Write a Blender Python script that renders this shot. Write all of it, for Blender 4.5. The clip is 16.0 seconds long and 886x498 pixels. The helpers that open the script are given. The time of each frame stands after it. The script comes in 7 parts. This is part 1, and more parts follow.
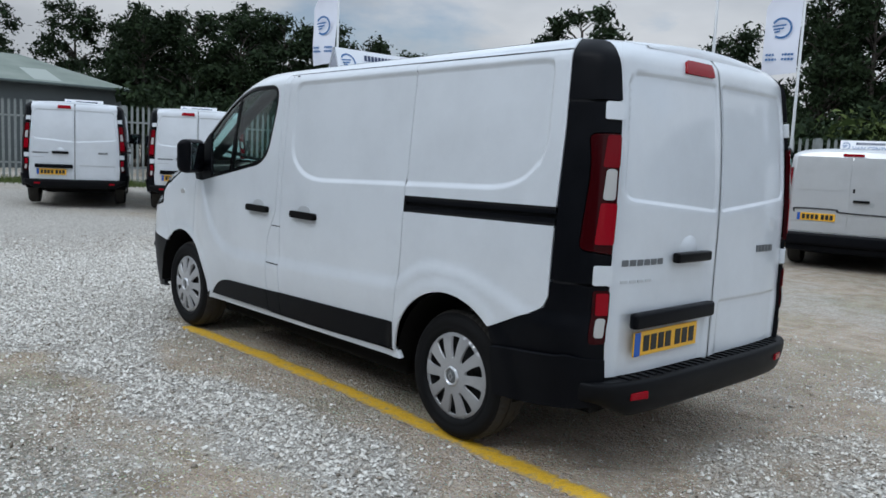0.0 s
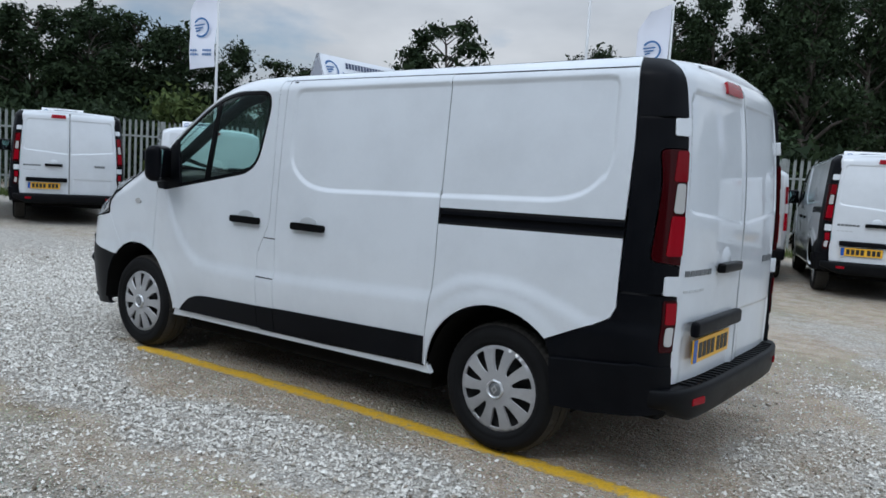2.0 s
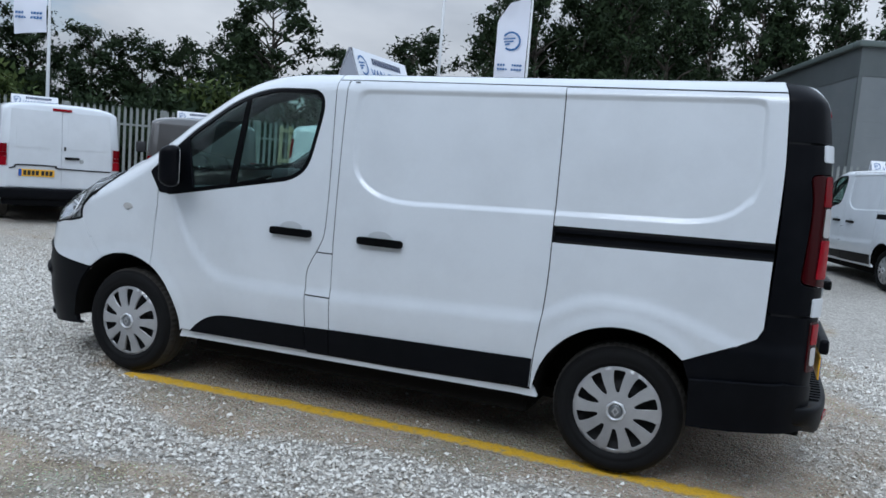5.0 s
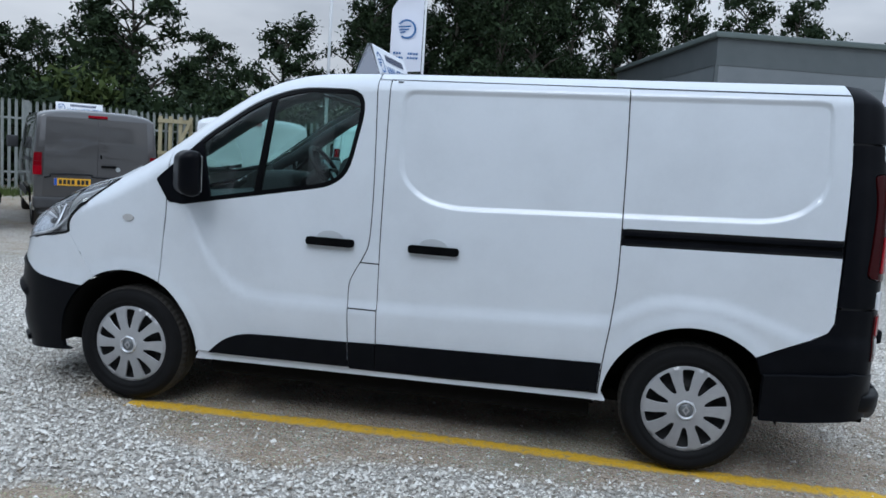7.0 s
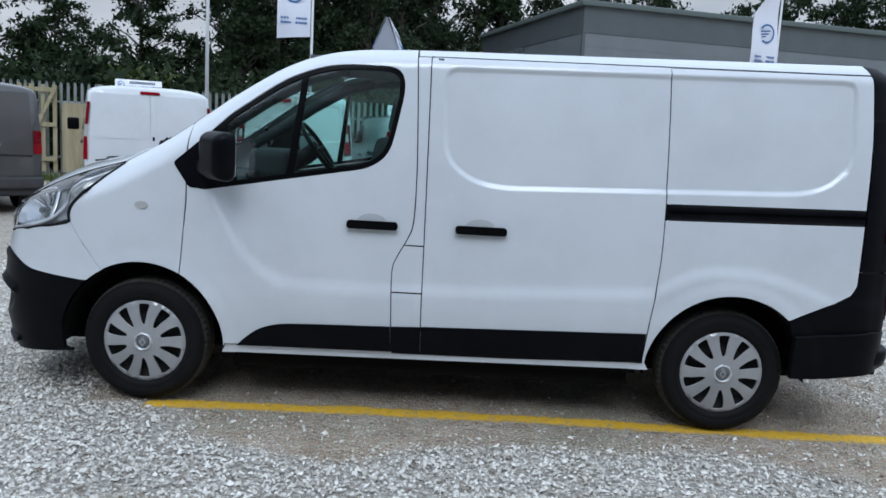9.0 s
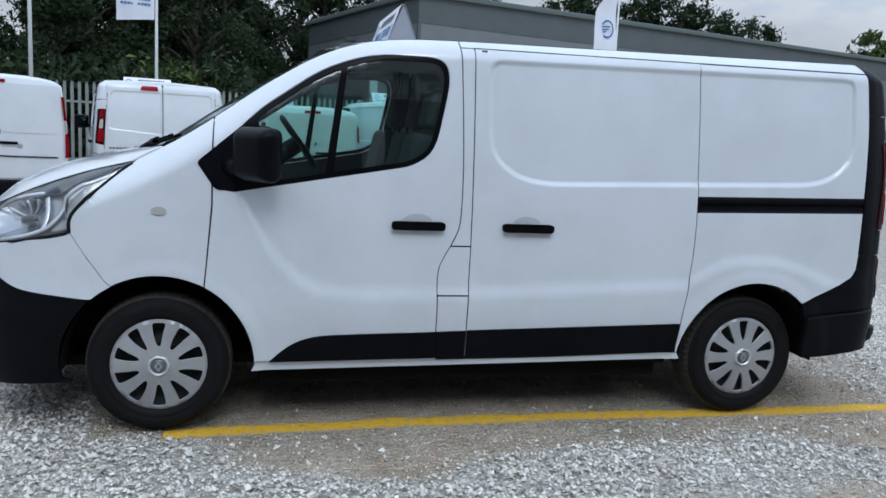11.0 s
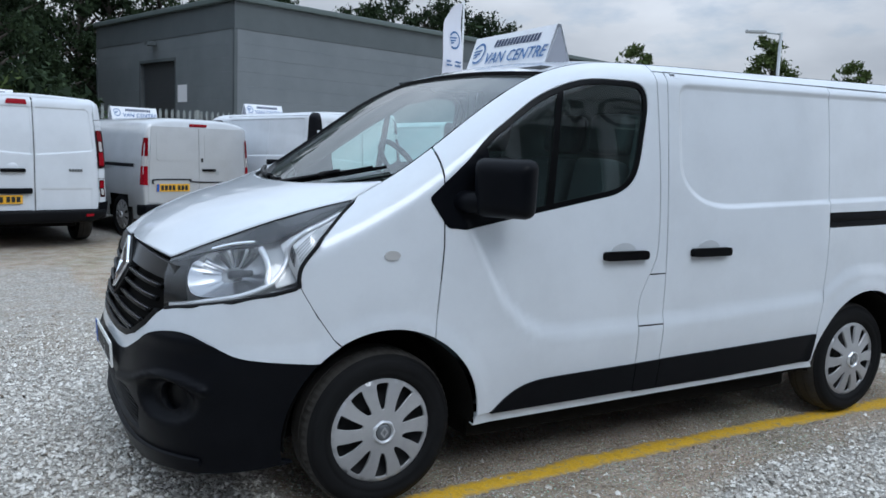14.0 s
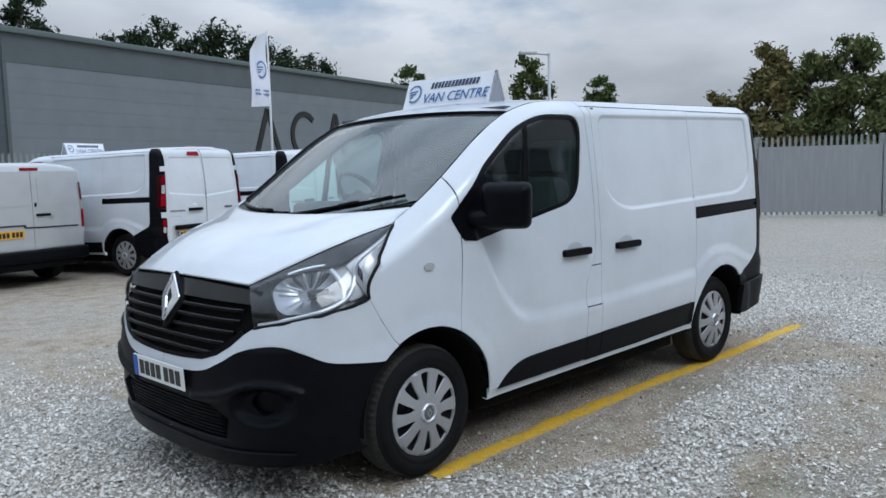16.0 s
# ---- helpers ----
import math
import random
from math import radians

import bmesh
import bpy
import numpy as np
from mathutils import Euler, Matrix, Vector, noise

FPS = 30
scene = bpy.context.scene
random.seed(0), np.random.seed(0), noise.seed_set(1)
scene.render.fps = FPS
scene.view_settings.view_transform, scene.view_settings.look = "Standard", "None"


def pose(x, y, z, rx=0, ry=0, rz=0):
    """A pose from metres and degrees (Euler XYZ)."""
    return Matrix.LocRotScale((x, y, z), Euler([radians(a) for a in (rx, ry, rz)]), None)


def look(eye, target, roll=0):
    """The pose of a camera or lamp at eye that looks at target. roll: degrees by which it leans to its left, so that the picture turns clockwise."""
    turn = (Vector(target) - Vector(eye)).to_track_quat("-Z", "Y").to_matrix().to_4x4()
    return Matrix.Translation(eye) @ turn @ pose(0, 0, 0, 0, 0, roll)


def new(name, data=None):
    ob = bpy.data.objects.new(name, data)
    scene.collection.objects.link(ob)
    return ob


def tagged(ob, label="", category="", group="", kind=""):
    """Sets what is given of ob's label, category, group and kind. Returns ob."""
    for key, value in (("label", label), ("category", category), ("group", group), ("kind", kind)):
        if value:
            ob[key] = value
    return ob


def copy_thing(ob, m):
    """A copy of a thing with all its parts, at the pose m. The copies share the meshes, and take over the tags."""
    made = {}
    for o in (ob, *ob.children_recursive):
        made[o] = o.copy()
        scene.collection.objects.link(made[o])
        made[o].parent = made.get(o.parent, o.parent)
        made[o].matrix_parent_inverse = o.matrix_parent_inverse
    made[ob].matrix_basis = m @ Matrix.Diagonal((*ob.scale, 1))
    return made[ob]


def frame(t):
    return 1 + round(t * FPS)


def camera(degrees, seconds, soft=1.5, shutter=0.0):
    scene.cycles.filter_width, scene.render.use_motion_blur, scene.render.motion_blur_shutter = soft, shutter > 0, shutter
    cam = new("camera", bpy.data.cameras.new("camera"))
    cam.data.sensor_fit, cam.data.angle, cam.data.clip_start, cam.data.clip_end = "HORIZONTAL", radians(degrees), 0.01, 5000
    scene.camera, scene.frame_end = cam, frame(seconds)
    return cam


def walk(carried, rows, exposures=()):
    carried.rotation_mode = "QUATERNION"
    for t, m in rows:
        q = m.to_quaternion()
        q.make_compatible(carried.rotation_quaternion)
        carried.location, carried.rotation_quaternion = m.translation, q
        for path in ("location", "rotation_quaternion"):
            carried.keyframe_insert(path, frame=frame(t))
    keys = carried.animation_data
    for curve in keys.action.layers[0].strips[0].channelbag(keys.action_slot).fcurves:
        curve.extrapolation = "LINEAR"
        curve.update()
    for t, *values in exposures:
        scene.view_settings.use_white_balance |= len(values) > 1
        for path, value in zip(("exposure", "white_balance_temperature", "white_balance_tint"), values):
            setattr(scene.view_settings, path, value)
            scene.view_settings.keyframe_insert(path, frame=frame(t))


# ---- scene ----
cam = camera(58.06, 16.0, soft=1.6)
ROWS = [
    (0, 5.954, -3.625, 1.451, 83.2, -2.68, 47.79),
    (0.5, 5.817, -3.863, 1.444, 83.44, -2.9, 42.12),
    (1, 5.677, -4.063, 1.449, 83.14, -2.87, 38.14),
    (1.5, 5.427, -4.095, 1.456, 83.37, -2.46, 38.12),
    (2, 5.18, -4.266, 1.408, 84.49, -3.46, 36.53),
    (2.5, 4.946, -4.424, 1.454, 83.77, -3.22, 33.36),
    (3, 4.692, -4.55, 1.466, 82.93, -3.21, 30.82),
    (3.5, 4.378, -4.637, 1.503, 82.48, -3.73, 29.14),
    (4, 4.109, -4.716, 1.481, 82.97, -4.98, 26.57),
    (6.5, 2.879, -4.96, 1.505, 83.8, -2.69, 14.31),
    (7, 2.584, -4.983, 1.508, 83.59, -3.68, 11.24),
    (7.5, 2.335, -4.984, 1.515, 83.52, -4.04, 8.32),
    (8, 2.031, -5.052, 1.522, 83.24, -3.09, 4.8),
    (8.5, 1.802, -5.056, 1.527, 81.96, -2.84, 2.94),
    (11, 0.429, -4.736, 1.492, 81.67, -2.98, -13),
    (11.5, 0.078, -4.62, 1.534, 80.85, -2.04, -15.74),
    (12, -0.167, -4.433, 1.505, 80.37, -1.79, -18.91),
    (12.5, -0.427, -4.24, 1.519, 81.12, -2.25, -20.42),
    (13, -0.764, -4.064, 1.513, 81.83, -1.98, -23),
    (13.5, -1.071, -3.917, 1.492, 82, -2.11, -25.87),
    (14, -1.366, -3.77, 1.502, 82.82, -2.1, -29.14),
    (14.5, -1.719, -3.756, 1.527, 82.6, -0.64, -34.25),
    (15, -2.004, -3.753, 1.519, 82.21, 1.2, -37.07),
    (15.5, -2.322, -3.707, 1.539, 82.82, 2.35, -40.96),
    (16, -2.694, -3.712, 1.54, 84.34, 1.48, -45.34),
]
walk(cam, [(t, pose(x, y, z, rx, ry, rz)) for t, x, y, z, rx, ry, rz in ROWS], exposures=[(0.0, -0.26, 5940, 8), (4.0, -0.22, 5740, 8), (8.0, -0.20, 5660, 8), (13.0, -0.17, 5660, 8), (16.0, -0.26, 5750, 8)])

# ---- sky and sun: bright broken overcast ----
world = bpy.data.worlds.new("world")
scene.world = world
world.use_nodes = True
wn, wl = world.node_tree.nodes, world.node_tree.links
wn.clear()
SUN_EL, SUN_AZ = radians(48), radians(180)
sky = wn.new("ShaderNodeTexSky")
sky.sky_type = "NISHITA"
sky.sun_disc = False
sky.sun_elevation, sky.sun_rotation = SUN_EL, SUN_AZ
coord = wn.new("ShaderNodeTexCoord")
squash = wn.new("ShaderNodeMapping")
squash.inputs["Scale"].default_value = (1.0, 1.0, 2.6)
wl.new(coord.outputs["Generated"], squash.inputs["Vector"])
cloud = wn.new("ShaderNodeTexNoise")
cloud.inputs["Scale"].default_value = 2.3
cloud.inputs["Detail"].default_value = 7
cloud.inputs["Roughness"].default_value = 0.55
wl.new(squash.outputs["Vector"], cloud.inputs["Vector"])
cover = wn.new("ShaderNodeValToRGB")
cover.color_ramp.elements[0].position, cover.color_ramp.elements[0].color = 0.34, (0.35, 0.35, 0.35, 1)
cover.color_ramp.elements[1].position, cover.color_ramp.elements[1].color = 0.43, (1, 1, 1, 1)
wl.new(cloud.outputs["Fac"], cover.inputs["Fac"])
tone = wn.new("ShaderNodeTexNoise")
tone.inputs["Scale"].default_value = 3.1
tone.inputs["Detail"].default_value = 5
wl.new(squash.outputs["Vector"], tone.inputs["Vector"])
grey = wn.new("ShaderNodeValToRGB")
grey.color_ramp.elements[0].position, grey.color_ramp.elements[0].color = 0.35, (4.1, 4.45, 4.9, 1)
grey.color_ramp.elements[1].position, grey.color_ramp.elements[1].color = 0.68, (6.6, 6.95, 7.35, 1)
wl.new(tone.outputs["Fac"], grey.inputs["Fac"])
# an overcast sky is brightest overhead
split = wn.new("ShaderNodeSeparateXYZ")
wl.new(coord.outputs["Generated"], split.inputs["Vector"])
rise = wn.new("ShaderNodeMapRange")
rise.inputs["From Max"].default_value = 0.75
rise.inputs["To Min"].default_value, rise.inputs["To Max"].default_value = 0.90, 2.60
wl.new(split.outputs["Z"], rise.inputs["Value"])
lit = wn.new("ShaderNodeVectorMath")
lit.operation = "SCALE"
wl.new(grey.outputs["Color"], lit.inputs["Vector"])
# and a little brighter towards +x, to lift the van's rear
side = wn.new("ShaderNodeMath")
side.operation = "MULTIPLY_ADD"
wl.new(split.outputs["X"], side.inputs[0])
side.inputs[1].default_value, side.inputs[2].default_value = 0.06, 1.0
level_up = wn.new("ShaderNodeMath")
level_up.operation = "MULTIPLY"
wl.new(rise.outputs["Result"], level_up.inputs[0])
wl.new(side.outputs[0], level_up.inputs[1])
wl.new(level_up.outputs[0], lit.inputs["Scale"])
# the haze near the horizon is whiter
low = wn.new("ShaderNodeMapRange")
low.inputs["From Min"].default_value, low.inputs["From Max"].default_value = 0.15, 0.6
wl.new(split.outputs["Z"], low.inputs["Value"])
veil = wn.new("ShaderNodeMixRGB")
veil.inputs["Color1"].default_value, veil.inputs["Color2"].default_value = (1.07, 1.0, 0.93, 1), (0.98, 1.0, 1.02, 1)
wl.new(low.outputs["Result"], veil.inputs["Fac"])
hazed = wn.new("ShaderNodeMixRGB")
hazed.blend_type = "MULTIPLY"
hazed.inputs["Fac"].default_value = 1.0
wl.new(lit.outputs["Vector"], hazed.inputs["Color1"])
wl.new(veil.outputs["Color"], hazed.inputs["Color2"])
both = wn.new("ShaderNodeMixRGB")
wl.new(cover.outputs["Color"], both.inputs["Fac"])
wl.new(sky.outputs["Color"], both.inputs["Color1"])
wl.new(hazed.outputs["Color"], both.inputs["Color2"])
glow = wn.new("ShaderNodeBackground")
glow.inputs["Strength"].default_value = 0.1
wl.new(both.outputs["Color"], glow.inputs["Color"])
wout = wn.new("ShaderNodeOutputWorld")
wl.new(glow.outputs["Background"], wout.inputs["Surface"])

sun = new("sun", bpy.data.lights.new("sun", "SUN"))
sun.data.energy, sun.data.angle, sun.data.color = 1.0, radians(26), (1.0, 0.97, 0.92)
sun.matrix_world = look((0, 0, 30), (-math.sin(SUN_AZ) * 20, -math.cos(SUN_AZ) * 20, 30 - math.tan(SUN_EL) * 20))

# ---- materials ----
def material(name, base, rough=0.5, metal=0.0, spec=0.5, coat=0.0, coat_rough=0.03):
    m = bpy.data.materials.new(name)
    m.use_nodes = True
    b = m.node_tree.nodes["Principled BSDF"]
    b.inputs["Base Color"].default_value = (*base, 1)
    b.inputs["Roughness"].default_value = rough
    b.inputs["Metallic"].default_value = metal
    b.inputs["Specular IOR Level"].default_value = spec
    b.inputs["Coat Weight"].default_value = coat
    b.inputs["Coat Roughness"].default_value = coat_rough
    return m


def shader(m):
    return m.node_tree.nodes["Principled BSDF"]


def noise_fac(m, scale, detail=4, rough=0.55, stretch=(1, 1, 1), coords="Object"):
    """The factor socket of a noise over the thing's own coordinates."""
    n, l = m.node_tree.nodes, m.node_tree.links
    c, p, t = n.new("ShaderNodeTexCoord"), n.new("ShaderNodeMapping"), n.new("ShaderNodeTexNoise")
    p.inputs["Scale"].default_value = stretch
    t.inputs["Scale"].default_value, t.inputs["Detail"].default_value, t.inputs["Roughness"].default_value = scale, detail, rough
    l.new(c.outputs[coords], p.inputs["Vector"])
    l.new(p.outputs["Vector"], t.inputs["Vector"])
    return t.outputs["Fac"]


def ramp(m, fac, stops):
    n = m.node_tree.nodes.new("ShaderNodeValToRGB")
    for k, (at, col) in enumerate(stops):
        e = n.color_ramp.elements[k] if k < 2 else n.color_ramp.elements.new(at)
        e.position, e.color = at, (*col, 1) if len(col) == 3 else col
    m.node_tree.links.new(fac, n.inputs["Fac"])
    return n.outputs["Color"]


def mix(m, fac, a, b, how="MIX"):
    n = m.node_tree.nodes.new("ShaderNodeMixRGB")
    n.blend_type = how
    for key, v in (("Fac", fac), ("Color1", a), ("Color2", b)):
        if isinstance(v, (int, float)):
            n.inputs[key].default_value = v
        elif isinstance(v, tuple):
            n.inputs[key].default_value = (*v, 1)
        else:
            m.node_tree.links.new(v, n.inputs[key])
    return n.outputs["Color"]


def colour(m, socket):
    m.node_tree.links.new(socket, shader(m).inputs["Base Color"])


def roughness(m, fac, low, high):
    n = m.node_tree.nodes.new("ShaderNodeMapRange")
    n.inputs["To Min"].default_value, n.inputs["To Max"].default_value = low, high
    m.node_tree.links.new(fac, n.inputs["Value"])
    m.node_tree.links.new(n.outputs["Result"], shader(m).inputs["Roughness"])


def bump(m, fac, strength=0.2, distance=0.01):
    n = m.node_tree.nodes.new("ShaderNodeBump")
    n.inputs["Strength"].default_value, n.inputs["Distance"].default_value = strength, distance
    m.node_tree.links.new(fac, n.inputs["Height"])
    m.node_tree.links.new(n.outputs["Normal"], shader(m).inputs["Normal"])


def paint(name, base, dirt=0.10, metal=0.0, rough=0.32):
    """Car paint: clear-coated, with faint road film."""
    m = material(name, base, rough, metal, 0.5, 1.0, 0.04)
    film = noise_fac(m, 2.2, 6, 0.6)
    fine = noise_fac(m, 60, 3, 0.6)
    d = tuple(c * (1 - dirt) for c in base)
    col = mix(m, ramp(m, film, [(0.42, (0, 0, 0)), (0.72, (1, 1, 1))]), base, d)
    colour(m, mix(m, 0.04, col, fine, "OVERLAY"))
    roughness(m, film, rough - 0.06, rough + 0.12)
    return m


def plastic(name, base, rough=0.55, grain=900, spec=0.25):
    m = material(name, base, rough, 0.0, spec)
    g = noise_fac(m, grain, 2)
    w = noise_fac(m, 7, 5, 0.6)
    colour(m, mix(m, ramp(m, w, [(0.4, (0, 0, 0)), (0.75, (0.45, 0.45, 0.45))]), base, tuple(min(1, c * 1.5 + 0.003) for c in base)))
    roughness(m, w, rough - 0.08, rough + 0.12)
    bump(m, g, 0.12, 0.0006)
    return m


def glass(name, tint=(0.86, 0.93, 0.90), rough=0.0, ior=1.75, film=0.0):
    """Thin automotive glass: see-through with a real mirror coat and a pale film that paints reflected haze besides
    dust.
    """
    m = bpy.data.materials.new(name)
    m.use_nodes = True
    n, l = m.node_tree.nodes, m.node_tree.links
    n.clear()
    t, g, x, f = n.new("ShaderNodeBsdfTransparent"), n.new("ShaderNodeBsdfGlossy"), n.new("ShaderNodeMixShader"), n.new("ShaderNodeLayerWeight")
    t.inputs["Color"].default_value = (*tint, 1)
    g.inputs["Roughness"].default_value = rough
    # Schlick's law, alike from both sides of the pane
    r0 = ((ior - 1) / (ior + 1)) ** 2
    f.inputs["Blend"].default_value = 0.5
    power, lift = n.new("ShaderNodeMath"), n.new("ShaderNodeMath")
    power.operation, lift.operation = "POWER", "MULTIPLY_ADD"
    power.inputs[1].default_value = 5
    lift.inputs[1].default_value, lift.inputs[2].default_value = 1 - r0, r0
    l.new(f.outputs["Facing"], power.inputs[0])
    l.new(power.outputs[0], lift.inputs[0])
    o = n.new("ShaderNodeOutputMaterial")
    l.new(lift.outputs[0], x.inputs["Fac"])
    if film:
        d, y = n.new("ShaderNodeBsdfDiffuse"), n.new("ShaderNodeMixShader")
        # diffuse film brightens the pane: dust, and reflected haze painted as colour
        d.inputs["Color"].default_value = (0.62, 0.70, 0.67, 1)
        haze_fac = ramp(m, noise_fac(m, 6, 5, 0.6), [(0.3, (film * 0.7,) * 3), (0.7, (film * 1.3,) * 3)])
        l.new(haze_fac, y.inputs["Fac"])
        l.new(t.outputs["BSDF"], y.inputs[1])
        l.new(d.outputs["BSDF"], y.inputs[2])
        l.new(y.outputs["Shader"], x.inputs[1])
    else:
        l.new(t.outputs["BSDF"], x.inputs[1])
    l.new(g.outputs["BSDF"], x.inputs[2])
    l.new(x.outputs["Shader"], o.inputs["Surface"])
    return m


WHITE = paint("white_paint", (0.672, 0.70, 0.738))
SILVER = paint("silver_paint", (0.52, 0.53, 0.54), 0.12, 0.35)
GREYPAINT = paint("grey_paint", (0.075, 0.072, 0.072), 0.10, 0.3)
BLACK = plastic("black_plastic", (0.0026, 0.0030, 0.0046), 0.38, 900, 0.095)
SATIN = plastic("satin_black", (0.0024, 0.0025, 0.0030), 0.32, 900, 0.10)
SEAL = material("rubber_seal", (0.010, 0.010, 0.011), 0.8, 0.0, 0.2)
UNDER = material("underbody", (0.008, 0.0075, 0.007), 0.95, 0.0, 0.1)
TYRE = plastic("tyre_rubber", (0.008, 0.008, 0.0085), 0.65, 300, 0.11)
TREAD = plastic("dusty_tread", (0.050, 0.047, 0.043), 0.9, 300, 0.08)
CAP = paint("wheel_silver", (0.44, 0.44, 0.45), 0.35, 0.45, 0.40)
RIM = plastic("rim_steel", (0.018, 0.018, 0.019), 0.6, 200, 0.3)
CHROME = material("chrome", (0.80, 0.81, 0.83), 0.12, 1.0)
STEEL = material("zinc_steel", (0.42, 0.44, 0.45), 0.5, 0.6)
GLASS = glass("window_glass", (0.66, 0.90, 0.85), 0.0, 1.80, 0.010)
SCREEN = glass("windscreen_glass", (0.78, 0.92, 0.88), 0.0, 2.25, 0.095)
LENS = glass("clear_lens", (0.93, 0.94, 0.95))
RED = material("red_lens", (0.26, 0.0025, 0.010), 0.14, 0.0, 0.16)
DARKRED = material("dark_red_lens", (0.030, 0.0007, 0.0018), 0.14, 0.0, 0.16)
MIDRED = material("tail_red_lens", (0.16, 0.0016, 0.006), 0.14, 0.0, 0.16)
CLEARW = material("white_lens", (0.46, 0.45, 0.44), 0.18, 0.0, 0.6, 0.5)
YELLOWPLATE = material("plate_yellow", (0.80, 0.43, 0.02), 0.4)
WHITEPLATE = material("plate_white", (0.78, 0.78, 0.75), 0.4)
PLATEBLUE = material("plate_blue", (0.01, 0.09, 0.42), 0.4)
INK = material("plate_black", (0.012, 0.012, 0.012), 0.5)
BADGEGREY = material("badge_grey", (0.16, 0.17, 0.18), 0.35, 0.5)
TRIM = plastic("cab_trim", (0.03, 0.032, 0.036), 0.7)
CLOTH = plastic("seat_cloth", (0.035, 0.036, 0.040), 0.9, 500)
LININGS = plastic("headlining", (0.10, 0.105, 0.11), 0.9, 400)
SIGNWHITE = material("sign_white", (0.80, 0.81, 0.84), 0.45)
SIGNBLUE = material("sign_blue", (0.035, 0.13, 0.33), 0.5)
SIGNNAVY = material("sign_navy", (0.03, 0.045, 0.10), 0.5)
SIGNSHADE = material("sign_shade", (0.30, 0.31, 0.35), 0.6)

# ---- mesh tools ----
from mathutils.geometry import delaunay_2d_cdt


def thing(name, label, category, at=None, group="", kind=""):
    """An Empty at the base of a thing that parents its parts."""
    ob = new(name)
    ob.empty_display_size = 0.2
    if at is not None:
        ob.matrix_world = at
    return tagged(ob, label, category, group, kind)


def mesh(name, verts, faces, mat, parent=None, label="", smooth=True, normals=None):
    me = bpy.data.meshes.new(name)
    me.from_pydata([tuple(v) for v in np.asarray(verts, float).tolist()], [], [tuple(f) for f in faces])
    me.materials.append(mat)
    if smooth:
        me.shade_smooth()
    if normals is not None:
        me.normals_split_custom_set_from_vertices([tuple(n) for n in np.asarray(normals).tolist()])
    me.update()
    ob = new(name, me)
    ob.parent = parent
    if label:
        ob["label"] = label
    return ob


def from_bm(name, bm, mat, parent=None, label="", smooth=False):
    me = bpy.data.meshes.new(name)
    bmesh.ops.recalc_face_normals(bm, faces=bm.faces)
    bm.to_mesh(me)
    bm.free()
    me.materials.append(mat)
    if smooth:
        me.shade_smooth()
    ob = new(name, me)
    ob.parent = parent
    if label:
        ob["label"] = label
    return ob


def add_box(bm, lo, hi, bevel=0.0, turn=None, segs=2):
    c, s = (Vector(lo) + Vector(hi)) / 2, Vector(hi) - Vector(lo)
    made = bmesh.ops.create_cube(bm, size=1.0)["verts"]
    bmesh.ops.scale(bm, vec=s, verts=made)
    if bevel:
        edges = list({e for v in made for e in v.link_edges})
        r = bmesh.ops.bevel(bm, geom=edges, offset=bevel, segments=segs, affect="EDGES", profile=0.6)
        made = list({v for f in r["faces"] for v in f.verts} | {v for v in made if v.is_valid})
    if turn is not None:
        bmesh.ops.transform(bm, matrix=turn, verts=made)
    bmesh.ops.translate(bm, vec=c, verts=made)
    return made


def block(name, lo, hi, mat, parent=None, bevel=0.0, label="", turn=None, smooth=False, segs=2):
    bm = bmesh.new()
    add_box(bm, lo, hi, bevel, turn, segs)
    return from_bm(name, bm, mat, parent, label, smooth)


def lathe(profile, segs=48, axis="y"):
    """Verts and faces of a profile of (radius, along) turned round an axis."""
    p = np.array(profile, float)
    a = np.linspace(0, 2 * np.pi, segs, endpoint=False)
    r, h = p[:, 0][:, None], np.repeat(p[:, 1][:, None], segs, 1)
    c, s = r * np.cos(a), r * np.sin(a)
    v = np.stack([c, h, s] if axis == "y" else [c, s, h] if axis == "z" else [h, c, s], -1).reshape(-1, 3)
    f = [(i * segs + j, i * segs + (j + 1) % segs, (i + 1) * segs + (j + 1) % segs, (i + 1) * segs + j) for i in range(len(p) - 1) for j in range(segs)]
    return v, f


def tube(points, radius, segs=10, caps=True):
    p = np.array(points, float)
    rad = np.broadcast_to(np.asarray(radius, float), (len(p),))
    t = np.gradient(p, axis=0)
    t /= np.linalg.norm(t, axis=1)[:, None] + 1e-12
    up = np.array([0, 0, 1.0]) if abs(t[:, 2]).max() < 0.95 else np.array([1.0, 0.2, 0])
    a = np.cross(t, up)
    a /= np.linalg.norm(a, axis=1)[:, None] + 1e-12
    b = np.cross(a, t)
    ang = np.linspace(0, 2 * np.pi, segs, endpoint=False)
    v = (p[:, None] + rad[:, None, None] * (np.cos(ang)[None, :, None] * a[:, None] + np.sin(ang)[None, :, None] * b[:, None])).reshape(-1, 3)
    f = [(i * segs + j, i * segs + (j + 1) % segs, (i + 1) * segs + (j + 1) % segs, (i + 1) * segs + j) for i in range(len(p) - 1) for j in range(segs)]
    if caps:
        f += [tuple(range(segs))[::-1], tuple((len(p) - 1) * segs + j for j in range(segs))]
    return v, f


def grid_faces(n, m):
    return [(i * m + j, i * m + j + 1, (i + 1) * m + j + 1, (i + 1) * m + j) for i in range(n - 1) for j in range(m - 1)]


def merged(*pieces):
    vs, fs, k = [], [], 0
    for v, f in pieces:
        vs.append(np.asarray(v, float))
        fs += [tuple(i + k for i in q) for q in f]
        k += len(v)
    return np.concatenate(vs), fs


